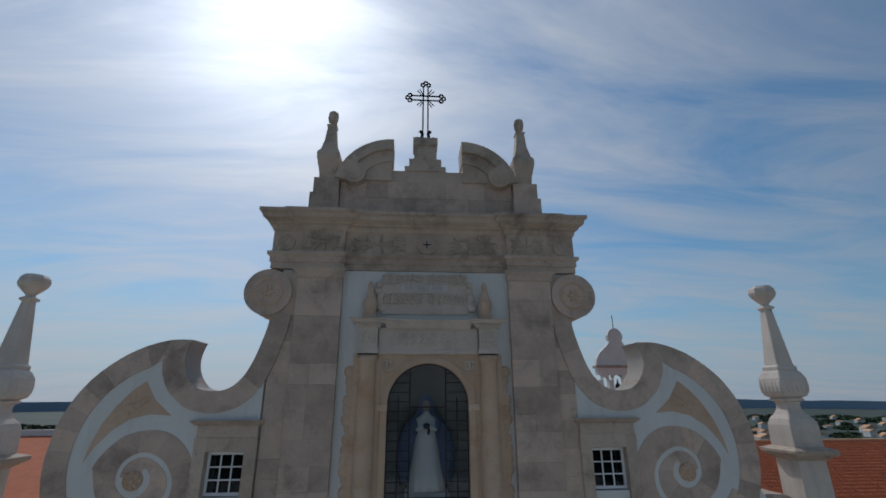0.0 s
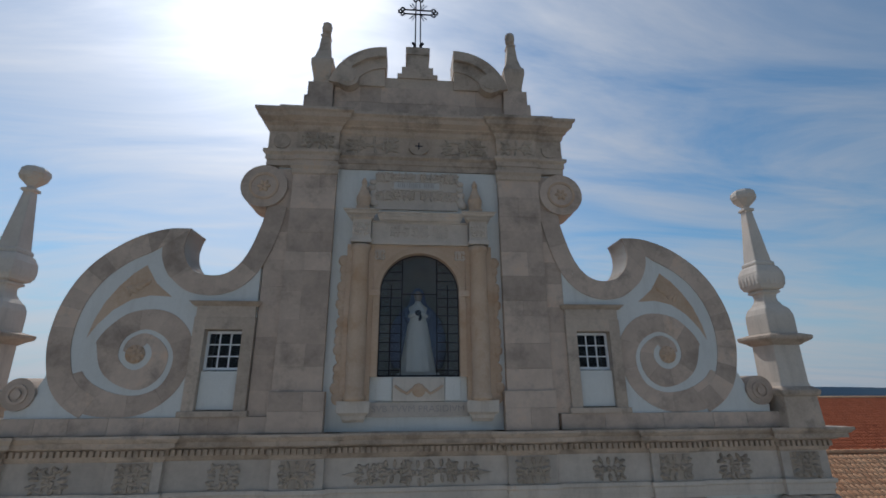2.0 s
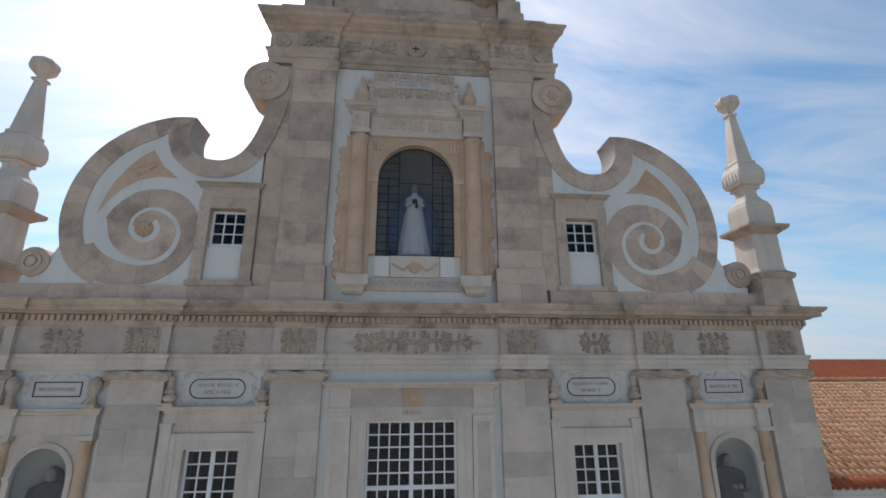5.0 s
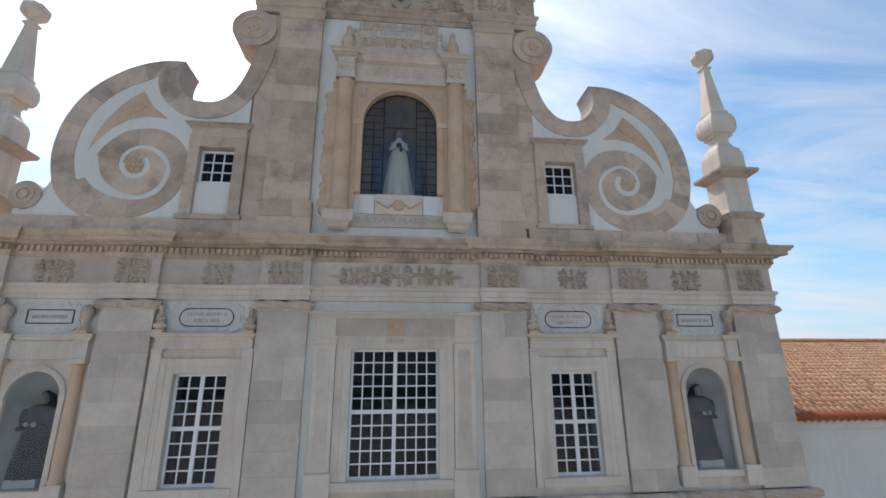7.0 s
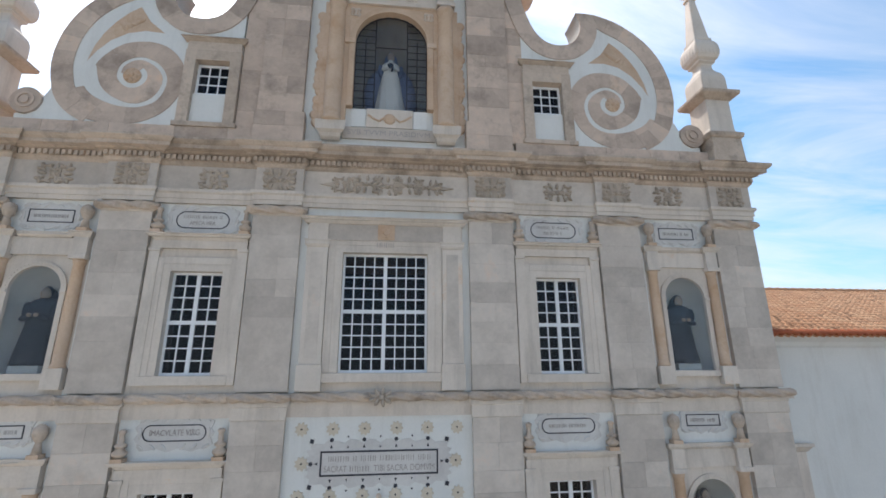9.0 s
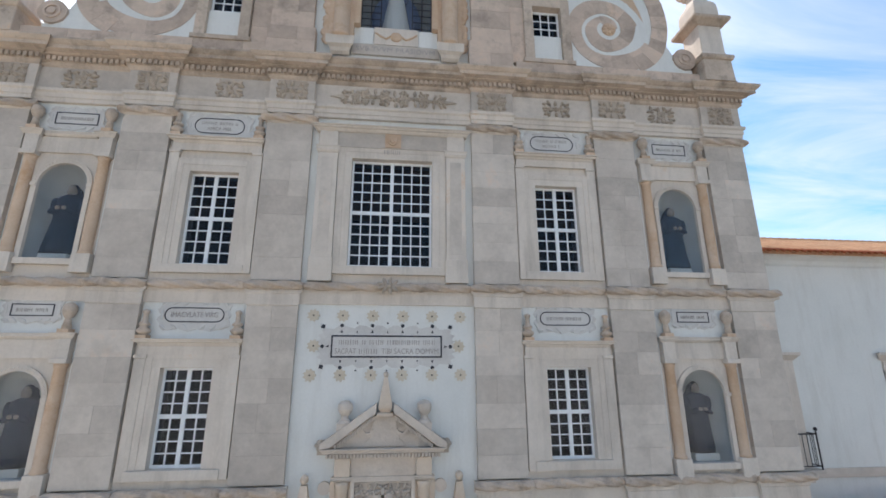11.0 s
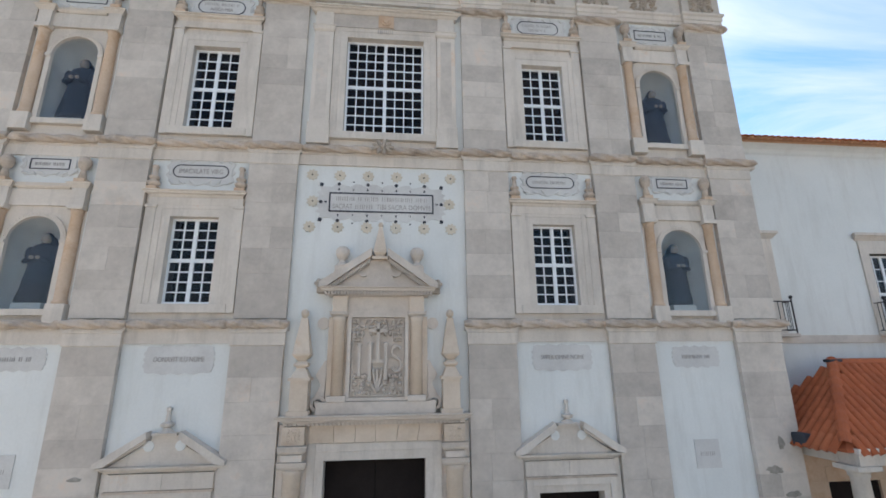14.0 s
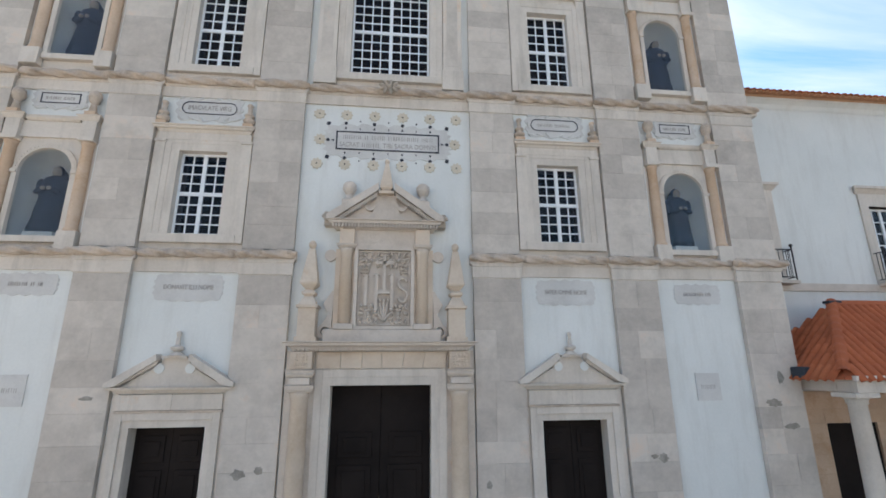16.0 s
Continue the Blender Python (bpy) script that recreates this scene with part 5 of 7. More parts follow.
for s in (-1, 1):
    fl = thing("gable_volute", s * 6, -0.3, 17.5, "great spiral volute of grey limestone set in whitewash", "volute", "gable volutes")
    # the west volute is a little the broader
    wide = 0.13 if s < 0 else 0.08
    OUT, CONC = [(x + wide, z) for x, z in OUTER], [(x + (wide if x > 4.7 else 0), z) for x, z in HOLLOW]
    # whitewashed ground
    bm = bmesh.new()
    pts = [(3.6, 17.5), (3.84, 17.5), (3.84, 19.35), (4.66, 19.35), (4.66, 17.5)] + [(8.4, 17.5), (7.95, 17.75), (7.74, 18.2)] + [p for p in smooth(OUT)[::-1] if p[1] > 18.4] + smooth(CONC)[::-1][1:]
    prism(bm, [(s * x, z) for x, z in pts], -0.352, 0.45)
    part("whitewashed_ground", bm, STUCCO, fl)
    inner = offset(OUT, 0.48)
    inner[0] = (5.755 + wide, 21.255)
    inner[1] = (5.86 + wide, 21.19)
    ring_chunks(fl, smooth(inner), smooth(OUT), 4, -0.372, 0.46, s)
    cin = offset(CONC, 0.46)
    cin[-1], cin[-2], cin[-3], cin[-4] = (5.755 + wide, 21.255), (5.74 + wide, 21.06), (5.68 + wide, 20.86), (5.58 + wide, 20.66)
    ring_chunks(fl, smooth(CONC), smooth(cin), 8, -0.378, 0.46, s)
    # spiral of stone with a narrowing white gap between its turns
    ex, ez = 6.05, 18.78
    edge_out, edge_in, rim = polar(GAP_OUT, ex, ez), polar(GAP_IN, ex, ez), polar(RIM, ex, ez)

    def strip(name, lo, hi, a0, a1, stones, y0):
        for k in range(stones):
            aa = np.linspace(a0 + (a1 - a0) * k / stones, a0 + (a1 - a0) * (k + 1) / stones, 9)
            aa[0] += 0.15 * (aa[1] > aa[0]) - 0.15 * (aa[1] < aa[0])
            line = [[(s * (ex + r(q) * math.cos(radians(q))), ez + r(q) * math.sin(radians(q))) for q in aa] for r in (lo, hi)]
            bm = bmesh.new()
            band(bm, line[0], line[1], y0 - 0.0015 * (k % 3), -0.2)
            part(name, bm, GABLESTONE, fl)
    strip("curved_block", edge_out, rim, -18, -344, 9, -0.366)
    strip("inner_block", lambda q: edge_out(q - 360) if q > -235 else 0.1, edge_in, 18, -342, 7, -0.3625)
    bm = bmesh.new()
    for i in range(8):
        a = math.tau * i / 8
        ball(bm, s * 6.05 + 0.12 * math.cos(a), -0.39, 18.80 + 0.12 * math.sin(a), 0.08, 0.04, 0.055, tilt=-math.degrees(a), k=8, j=5)
    ball(bm, s * 6.05, -0.41, 18.80, 0.07, 0.05, 0.07)
    disc(bm, s * 6.05, 18.80, 0.2, -0.385, -0.3, 24)
    part("rosette", bm, WARM, fl, "ochre carved rosette")
    # leaf in the upper field
    top = [(6.16, 20.80), (5.88, 20.38), (5.5, 20.07)]
    low = [(5.95, 20.1), (6.35, 20.0), (6.7, 19.76), (6.97, 19.43), (7.13, 19.14)]
    up2 = [(7.05, 19.53), (6.9, 19.93), (6.67, 20.3), (6.41, 20.6)]
    bm = bmesh.new()
    prism(bm, [(s * x, z) for x, z in top + low + up2], -0.355, -0.2)
    part("leaf_panel", bm, WARM, fl, "ochre stone leaf-shaped panel")
    bm = bmesh.new()
    for i in range(5):
        ball(bm, s * (6.1 + 0.09 * i), -0.36, 20.38 - 0.05 * i, 0.14, 0.035, 0.06, tilt=s * (40 - 25 * i), k=8, j=5)
    part("leaf_carving", bm, WARM, fl)
    # snail scroll at the foot
    bm = bmesh.new()
    prism(bm, [(s * x, z) for x, z in ((7.62, 18.36), (7.78, 18.36), (7.9, 18.1), (8.05, 17.72), (8.42, 17.66), (8.4, 17.5), (7.8, 17.5), (7.55, 17.85))], -0.33, 0.45)
    part("foot_ground", bm, STUCCO, fl)
    bm = bmesh.new()
    disc(bm, s * 8.2, 17.98, 0.33, -0.4, 0.45, 30)
    part("foot_scroll", bm, GABLESTONE, fl)
    bm = bmesh.new()
    band(bm, [(s * x, z) for x, z in ring_pts(8.2, 17.98, 0.15, 0, 360, 26)], [(s * x, z) for x, z in ring_pts(8.2, 17.98, 0.2, 0, 360, 26)], -0.43, -0.39)
    disc(bm, s * 8.2, 17.98, 0.09, -0.44, -0.39, 18)
    part("foot_scroll_ring", bm, GABLESTONE, fl)
    # scroll under the upper cornice
    bm = bmesh.new()
    disc(bm, s * 3.75, 22.85, 0.56, -0.43, 0.46, 40)
    part("head_scroll", bm, GABLESTONE, fl)
    bm = bmesh.new()
    band(bm, [(s * x, z) for x, z in ring_pts(3.75, 22.85, 0.3, 0, 360, 30)], [(s * x, z) for x, z in ring_pts(3.75, 22.85, 0.36, 0, 360, 30)], -0.455, -0.42)
    for i in range(6):
        a = math.tau * i / 6
        ball(bm, s * 3.75 + 0.09 * math.cos(a), -0.44, 22.85 + 0.09 * math.sin(a), 0.08, 0.04, 0.05, tilt=-math.degrees(a), k=8, j=5)
    part("head_scroll_rosette", bm, WARM, fl)
    # gable window
    cx = s * 4.25
    window("window_%d" % (6 if s < 0 else 7), cx, 18.46, 19.32, 0.4, (3,), (3,), -0.2, "small white-barred gable window with dark panes")
    w = thing("gable_window_surround", cx, -0.4, 17.5, "limestone surround of a small gable window with white panel", "window surround", "gable window surrounds")
    for q in (-1, 1):
        a, b = sorted((cx + q * 0.403, cx + q * 0.66))
        part("jamb", slab(a, b, -0.42, 0.2, 17.6, 19.62, 0.008), MOULD, w)
    part("lintel", slab(cx - 0.41, cx + 0.41, -0.42, 0.2, 19.34, 19.62, 0.008), MOULD, w)
    part("frieze_block", slab(cx - 0.64, cx + 0.64, -0.41, 0.2, 19.62, 19.86, 0.008), MOULD, w)
    cornice_over(w, cx, 0.8, 19.97, -0.4, 0.11, 0.1, MOULD)
    part("window_sill", slab(cx - 0.72, cx + 0.72, -0.46, 0.1, 17.5, 17.62, 0.012), MOULD, w)
    part("white_panel", slab(cx - 0.4, cx + 0.4, -0.32, 0.05, 17.64, 18.44, 0.01), STUCCO, w, "white painted panel under the sash")
    # dark sheet behind the sash in place of the room's shade
    part("dark_reveal_sheet", slab(cx - 0.41, cx + 0.41, 0.3, 0.32, 17.6, 19.36), PLASTER_IN, w)
    # pilaster of the gable
    p = thing("gable_pilaster", s * 2.6, -0.42, 17.17, "limestone block pilaster on a pedestal beside the great niche", "pilaster", "gable pilasters")
    a, b = sorted((s * 1.98, s * 3.16))
    ashlar(p, a, b, 17.17, 18.0, -0.5, 0.25, course=0.42, long=0.8, mesh=STONE_TOP)
    a, b = sorted((s * 2.06, s * 3.13))
    ashlar(p, a, b, 18.0, 23.36, -0.42, 0.17, course=0.56, long=0.75, mesh=STONE_TOP)
    a, b = sorted((s * 3.14, s * 3.62))
    ashlar(p, a, b, 17.504, 23.36, -0.34, 0.09, course=0.6, long=0.5, mesh=STONE_TOP)
    a, b = sorted((s * 2.06, s * 3.13))
    bm = bmesh.new()
    mould(bm, a, b, -0.42, [(0, 23.2), (0.04, 23.23), (0.05, 23.33), (0.1, 23.4), (0.1, 23.46)], 1, 1, 0.2)
    part("capital", bm, MOULD, p)

# upper entablature
ent2 = thing("upper_entablature", 0, -0.4, 23.46, "weathered limestone entablature with roundels and deep cornice", "entablature", kind="structure")
A2 = [(0, 23.46), (0, 23.6), (0.03, 23.62), (0.03, 23.74), (0.09, 23.8), (0.09, 23.88)]
C2 = [(0, 24.42), (0.05, 24.47), (0.07, 24.56), (0.16, 24.6), (0.16, 24.63), (0.30, 24.7), (0.33, 24.8), (0.40, 24.84), (0.40, 24.92)]
for x0, x1, yb, proud in ((-3.12, -2.06, -0.42, 1), (2.06, 3.12, -0.42, 1), (-2.06, 2.06, -0.28, 0)):
    bm = bmesh.new()
    mould(bm, x0, x1, yb, A2, proud, proud, 0.6)
    part("architrave", bm, MOULD, ent2)
    part("frieze_block", slab(x0, x1, yb, 0.3, 23.88, 24.42), MOULD, ent2)
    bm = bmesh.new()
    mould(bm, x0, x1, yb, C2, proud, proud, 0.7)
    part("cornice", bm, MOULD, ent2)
    bm = bmesh.new()
    if proud:
        foliage(bm, (x0 + x1) / 2, 24.15, 0.8, 0.42, yb - 0.005, 300 + int(x0))
    else:
        foliage(bm, -1.2, 24.15, 1.3, 0.4, yb - 0.005, 306)
        part("carved_relief", bm, CARVED, ent2)
        bm = bmesh.new()
        foliage(bm, 1.2, 24.15, 1.3, 0.4, yb - 0.005, 313)
    part("carved_relief", bm, CARVED, ent2)
for s in (-1, 1):
    a, b = sorted((s * 3.12, s * 3.84))
    bm = bmesh.new()
    mould(bm, a, b, -0.36, A2, s < 0, s > 0, 0.6)
    part("architrave", bm, MOULD, ent2)
    part("frieze_block", slab(a, b, -0.36, 0.3, 23.88, 24.42), MOULD, ent2)
    bm = bmesh.new()
    mould(bm, a, b, -0.36, C2, 0.76 * (s < 0), 0.76 * (s > 0), 0.7)
    part("cornice", bm, MOULD, ent2)
    bm = bmesh.new()
    disc(bm, s * 3.5, 24.13, 0.21, -0.4, -0.3, 26)
    part("roundel", bm, MOULD, ent2)
bm = bmesh.new()
disc(bm, 0, 24.15, 0.27, -0.35, -0.2, 30)
band(bm, ring_pts(0, 24.15, 0.22, 0, 360, 30), ring_pts(0, 24.15, 0.265, 0, 360, 30), -0.37, -0.34)
part("cross_roundel", bm, MOULD, ent2)
bm = bmesh.new()
box(bm, -0.015, 0.015, -0.362, -0.34, 24.05, 24.25)
box(bm, -0.1, 0.1, -0.362, -0.34, 24.135, 24.165)
part("incised_cross", bm, DARK, ent2)

# attic with broken segmental pediment
attic = thing("attic", 0, 0, 24.92, "weathered limestone attic with a broken curved pediment", "attic", kind="structure")
ashlar(attic, -2.3, 2.3, 24.922, 25.95, -0.3, 0.6, course=0.45, long=0.8, mesh=STONE_TOP)
bm = bmesh.new()
prism(bm, [(-2.3, 25.95), (2.3, 25.95), (1.9, 26.28), (-1.9, 26.28)], -0.28, 0.28)
part("attic_shoulder", bm, MOULD, attic)
for s in (-1, 1):
    a, b = sorted((s * 2.3, s * 3.05))
    ashlar(attic, a, b, 24.922, 25.5, -0.46, 0.8, course=0.6, long=0.9, mesh=STONE_TOP)
    a, b = sorted((s * 2.32, s * 2.98))
    ashlar(attic, a, b, 25.5, 25.95, -0.42, 0.76, course=0.5, long=0.9, mesh=STONE_TOP)
    bm = bmesh.new()
    # quarter arch with a flat inner end, stepped in profile
    C = (0.95, 25.6)
    o = [(C[0] + 1.52 * math.cos(radians(q)), C[1] + 1.52 * math.sin(radians(q))) for q in np.linspace(13, 91, 14)]
    i1 = [(C[0] + 1.22 * math.cos(radians(q)), C[1] + 1.22 * math.sin(radians(q))) for q in np.linspace(13, 91, 14)]
    i2 = [(C[0] + 0.9 * math.cos(radians(q)), C[1] + 0.9 * math.sin(radians(q))) for q in np.linspace(13, 91, 14)]
    band(bm, [(s * x, z) for x, z in i1], [(s * x, z) for x, z in o], -0.5, 0.3)
    band(bm, [(s * x, z) for x, z in i2], [(s * x, z) for x, z in i1], -0.4, 0.28)
    prism(bm, [(s * x, z) for x, z in [(0.95, 25.945), (2.28, 25.945)] + [(C[0] + 1.36 * math.cos(radians(q)), C[1] + 1.36 * math.sin(radians(q))) for q in np.linspace(17, 89, 12)]], -0.36, 0.26)
    part("pediment_quarter", bm, MOULD, attic)
    bm = bmesh.new()
    disc(bm, s * 1.93, 26.06, 0.3, -0.56, 0.2, 28)
    disc(bm, s * 1.93, 26.06, 0.2, -0.58, -0.55, 24)
    part("pediment_scroll", bm, MOULD, attic)
    # small square pinnacle
    p = thing("small_pinnacle", s * 2.68, 0, 25.95, "slim weathered limestone pinnacle with a knob", "pinnacle", "pinnacles beside the cross")
    bm = bmesh.new()
    lathe(bm, [(0.28, 25.95), (0.31, 26.2), (0.42, 26.6), (0.42, 26.76), (0.32, 26.88), (0.22, 27.2), (0.16, 27.66), (0.19, 27.68), (0.19, 27.73)], s * 2.68, -0.05, 0, 4, 45)
    part("shaft", bm, MOULD, p)
    bm = bmesh.new()
    lathe(bm, [(0.06, 27.72), (0.06, 27.8), (0.13, 27.88), (0.15, 28.04), (0.13, 28.16), (0.04, 28.23)], s * 2.68, -0.05, 0, 10)
    part("knob", bm, MOULD, p)
bm = bmesh.new()
box(bm, -0.62, 0.5, -0.32, 0.26, 26.28, 26.42)
box(bm, -0.5, 0.38, -0.3, 0.24, 26.42, 26.66)
box(bm, -0.37, 0.25, -0.27, 0.22, 26.66, 27.1)
box(bm, -0.4, 0.28, -0.3, 0.25, 27.1, 27.34)
part("cross_pedestal", bm, MOULD, attic)

# iron cross
cr = thing("iron_cross", -0.1, -0.05, 27.3, "openwork black iron cross with rays on a stone pedestal", "cross")
cx, cy, cz = -0.12, -0.05, 28.83
bm = bmesh.new()
for d in (-0.075, 0.075):
    tube(bm, [(cx + d, cy, 27.34), (cx + d * 0.9, cy, 29.2)], 0.02)
    tube(bm, [(cx - 0.44, cy, cz + d), (cx + 0.44, cy, cz + d)], 0.024)
for dx, dz in ((1, 0), (-1, 0), (0, 1)):
    for q in (-1, 0, 1):
        ox, oz = cx + dx * (0.53 if q == 0 else 0.46), cz + dz * (0.53 if q == 0 else 0.46)
        ox, oz = ox + q * 0.085 * dz, oz + q * 0.085 * dx
        tube(bm, [(ox + 0.055 * math.cos(a), cy, oz + 0.055 * math.sin(a)) for a in np.linspace(0, math.tau, 13)], 0.026, 5)
for a in (45, 135, 225, 315, 60, 120, 240, 300):
    tube(bm, [(cx + 0.1 * math.cos(radians(a)), cy, cz + 0.1 * math.sin(radians(a))), (cx + 0.36 * math.cos(radians(a)), cy, cz + 0.36 * math.sin(radians(a)))], 0.014, 5)
part("cross_frame", bm, IRON, cr)
bm = bmesh.new()
for s in (-1, 1):
    tube(bm, [(cx + s * 0.03, cy, 27.36), (cx + s * 0.1, cy, 27.5), (cx + s * 0.08, cy, 27.62), (cx + s * 0.15, cy, 27.7)], 0.05)
    tube(bm, [(cx + s * 0.1, cy, 27.35), (cx + s * 0.3, cy, 27.35), (cx + s * 0.32, cy, 27.45), (cx + s * 0.22, cy, 27.5), (cx + s * 0.12, cy, 27.42)], 0.022)
part("cross_foot", bm, IRON, cr)

# ---- the great niche ----
gn = thing("great_niche", 0, -0.3, 17.4, "arched ochre limestone niche with columns and carved edges", "niche")
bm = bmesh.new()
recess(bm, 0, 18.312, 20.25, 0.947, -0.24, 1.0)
# recess shade is painted in by the darker plaster
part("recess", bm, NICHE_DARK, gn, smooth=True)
bm = bmesh.new()
band(bm, [(0.943, 18.315)] + ring_pts(0, 20.25, 0.943, 0, 180, 30) + [(-0.943, 18.315)], [(1.1, 18.31)] + ring_pts(0, 20.25, 1.09, 0, 180, 30) + [(-1.1, 18.31)], -0.42, -0.2)
part("archivolt", bm, WARM, gn)
for s in (-1, 1):
    bm = bmesh.new()
    prism(bm, [(s * 1.09 * math.cos(radians(a)), 20.25 + 1.09 * math.sin(radians(a))) for a in range(0, 91, 9)] + [(0, 21.4), (s * 1.12, 21.4), (s * 1.12, 20.25)], -0.36, -0.25)
    part("spandrel", bm, WARM, gn)
for s in (-1, 1):
    part("pier", slab(min(s * 1.1, s * 1.75), max(s * 1.1, s * 1.75), -0.38, -0.25, 17.8, 21.4, 0.01), WARM, gn)
    bm = bmesh.new()
    lathe(bm, [(0.24, 17.8), (0.25, 17.88), (0.21, 17.95), (0.22, 19.2), (0.19, 21.2), (0.22, 21.24), (0.24, 21.36)], s * 1.42, -0.4, 0, 18)
    part("column", bm, WARM, gn, smooth=True)
    bm = bmesh.new()
    for i in range(16):
        z = 17.85 + 0.21 * i
        ball(bm, s * (1.8 + 0.03 * math.sin(i * 1.3)), -0.285, z, 0.13 + 0.03 * math.sin(i * 2.7), 0.045, 0.15, tilt=s * (20 + 30 * math.sin(i * 1.7)), k=8, j=5)
    part("carved_edge", bm, WARM, gn, "ochre carved scalloped edge")
    part("impost", slab(min(s * 0.93, s * 1.18), max(s * 0.93, s * 1.18), -0.45, -0.25, 20.14, 20.28, 0.015), WARM, gn)
    part("entablature_die", slab(min(s * 1.2, s * 1.64), max(s * 1.2, s * 1.64), -0.56, -0.25, 21.4, 22.0, 0.01), PORTAL, gn)
    bm = bmesh.new()
    foliage(bm, s * 1.42, 21.75, 0.36, 0.34, -0.56, 81, 0.04)
    part("carved_relief", bm, PORTAL, gn)["kind"] = "stuff"
    bm = bmesh.new()
    foliage(bm, s * 0.97, 21.15, 0.26, 0.24, -0.37, 82, 0.04)
    part("carved_relief", bm, PORTAL, gn)["kind"] = "stuff"
    cornice_over(gn, s * 1.42, 0.44, 22.2, -0.56, 0.2, 0.18, PORTAL)
    bm = bmesh.new()
    for i in range(9):
        x = s * 1.42 - 0.26 + 0.065 * i
        box(bm, x - 0.018, x + 0.018, -0.64, -0.55, 22.02, 22.09)
    part("dentil_course", bm, PORTAL, gn)
    part("die_fillet", slab(s * 1.42 - 0.25, s * 1.42 + 0.25, -0.6, -0.25, 21.4, 21.5, 0.012), PORTAL, gn)
    bm = bmesh.new()
    mould(bm, s * 1.42 - 0.22, s * 1.42 + 0.22, -0.42, [(-0.05, 17.36), (0.02, 17.42), (0.05, 17.5), (0.13, 17.56), (0.14, 17.8)], 1, 1, 0.1)
    part("bracket", bm, TRIM, gn)
    part("white_panel", slab(min(s * 0.6, s * 0.95), max(s * 0.6, s * 0.95), -0.29, -0.25, 17.8, 18.3, 0.004), STUCCO, gn, "whitewashed panel")
part("frieze_block", slab(-1.18, 1.18, -0.4, -0.25, 21.4, 22.02), PORTAL, gn)
part("architrave_fillet", slab(-1.18, 1.18, -0.44, -0.39, 21.4, 21.5, 0.01), PORTAL, gn)
for q in (-0.5, 0, 0.5):
    bm = bmesh.new()
    foliage(bm, q, 21.75, 0.44, 0.3, -0.4, 85 + int(q * 2), 0.03)
    part("carved_relief", bm, PORTAL, gn)["kind"] = "stuff"
cornice_over(gn, 0, 1.08, 22.2, -0.46, 0.2, 0.1, PORTAL)
part("frieze_fillet", slab(-1.18, 1.18, -0.43, -0.39, 21.96, 22.01, 0.008), PORTAL, gn)
part("apron", slab(-0.58, 0.58, -0.33, -0.25, 17.78, 18.3, 0.01), TRIM, gn)
bm = bmesh.new()
ball(bm, 0, -0.34, 18.02, 0.16, 0.05, 0.15)
for s in (-1, 1):
    tube(bm, [(s * 0.14, -0.34, 18.05), (s * 0.26, -0.34, 17.95), (s * 0.4, -0.34, 18.02), (s * 0.54, -0.34, 18.12)], 0.03)
part("apron_carving", bm, WARM, gn)
part("inscription_band", slab(-1.15, 1.15, -0.32, -0.25, 17.46, 17.77, 0.006), ASHLAR, gn)
letters("SVB TVVM PRASIDIVM", 0, -0.324, 17.62, 0.19, gn, width=2.05)
# leaded grille in front of the niche
bm = bmesh.new()
yg = -0.2
for x, z0, z1 in ((-0.42, 18.32, 21.08), (0.42, 18.32, 21.08), (-0.68, 18.32, 20.45), (0.68, 18.32, 20.45)):
    tube(bm, [(x, yg, z0), (x, yg, z1)], 0.014, 5)
for i in range(13):
    z = 18.45 + 0.21 * i
    half = 0.93 if z < 20.25 else math.sqrt(max(0.93 ** 2 - (z - 20.25) ** 2, 0.01))
    for s in (-1, 1):
        if half > 0.44:
            tube(bm, [(s * 0.42, yg, z), (s * half, yg, z)], 0.01, 5)
tube(bm, [(-0.42, yg, 20.22), (0.42, yg, 20.22)], 0.014, 5)
tube(bm, [(-0.94, yg, 18.33), (0.94, yg, 18.33)], 0.02, 5)
tube(bm, [(0.935, yg, 18.32)] + [(x, yg, z) for x, z in ring_pts(0, 20.25, 0.935, 0, 180, 24)] + [(-0.935, yg, 18.32)], 0.016, 5)
part("leaded_grille", bm, IRON, gn, "thin black leaded bars")
bm = bmesh.new()
prism(bm, [(0.94, 18.32)] + ring_pts(0, 20.25, 0.94, 0, 180, 24) + [(-0.94, 18.32)], -0.19, -0.184)
g = part("glass_pane", bm, NICHEGLASS, gn, "clear glass")
g.visible_shadow = False
tagged(part("statue_plinth", slab(-0.5, 0.5, 0.0, 0.6, 18.312, 18.4, 0.01), NICHE_IN), "low stone block under the white statue", "plinth", "statue plinths")
bm = bmesh.new()
sx, sy, sz = -0.02, 0.2, 18.402
loft(bm, [(sx, sy, sz + q, rx, ry) for q, rx, ry in ((0, 0.4, 0.26), (0.05, 0.41, 0.27), (0.35, 0.36, 0.24), (0.8, 0.3, 0.2), (1.15, 0.24, 0.17), (1.4, 0.26, 0.17), (1.56, 0.23, 0.14), (1.66, 0.09, 0.08), (1.72, 0.07, 0.07))], 0, 13, 0.12, 40)
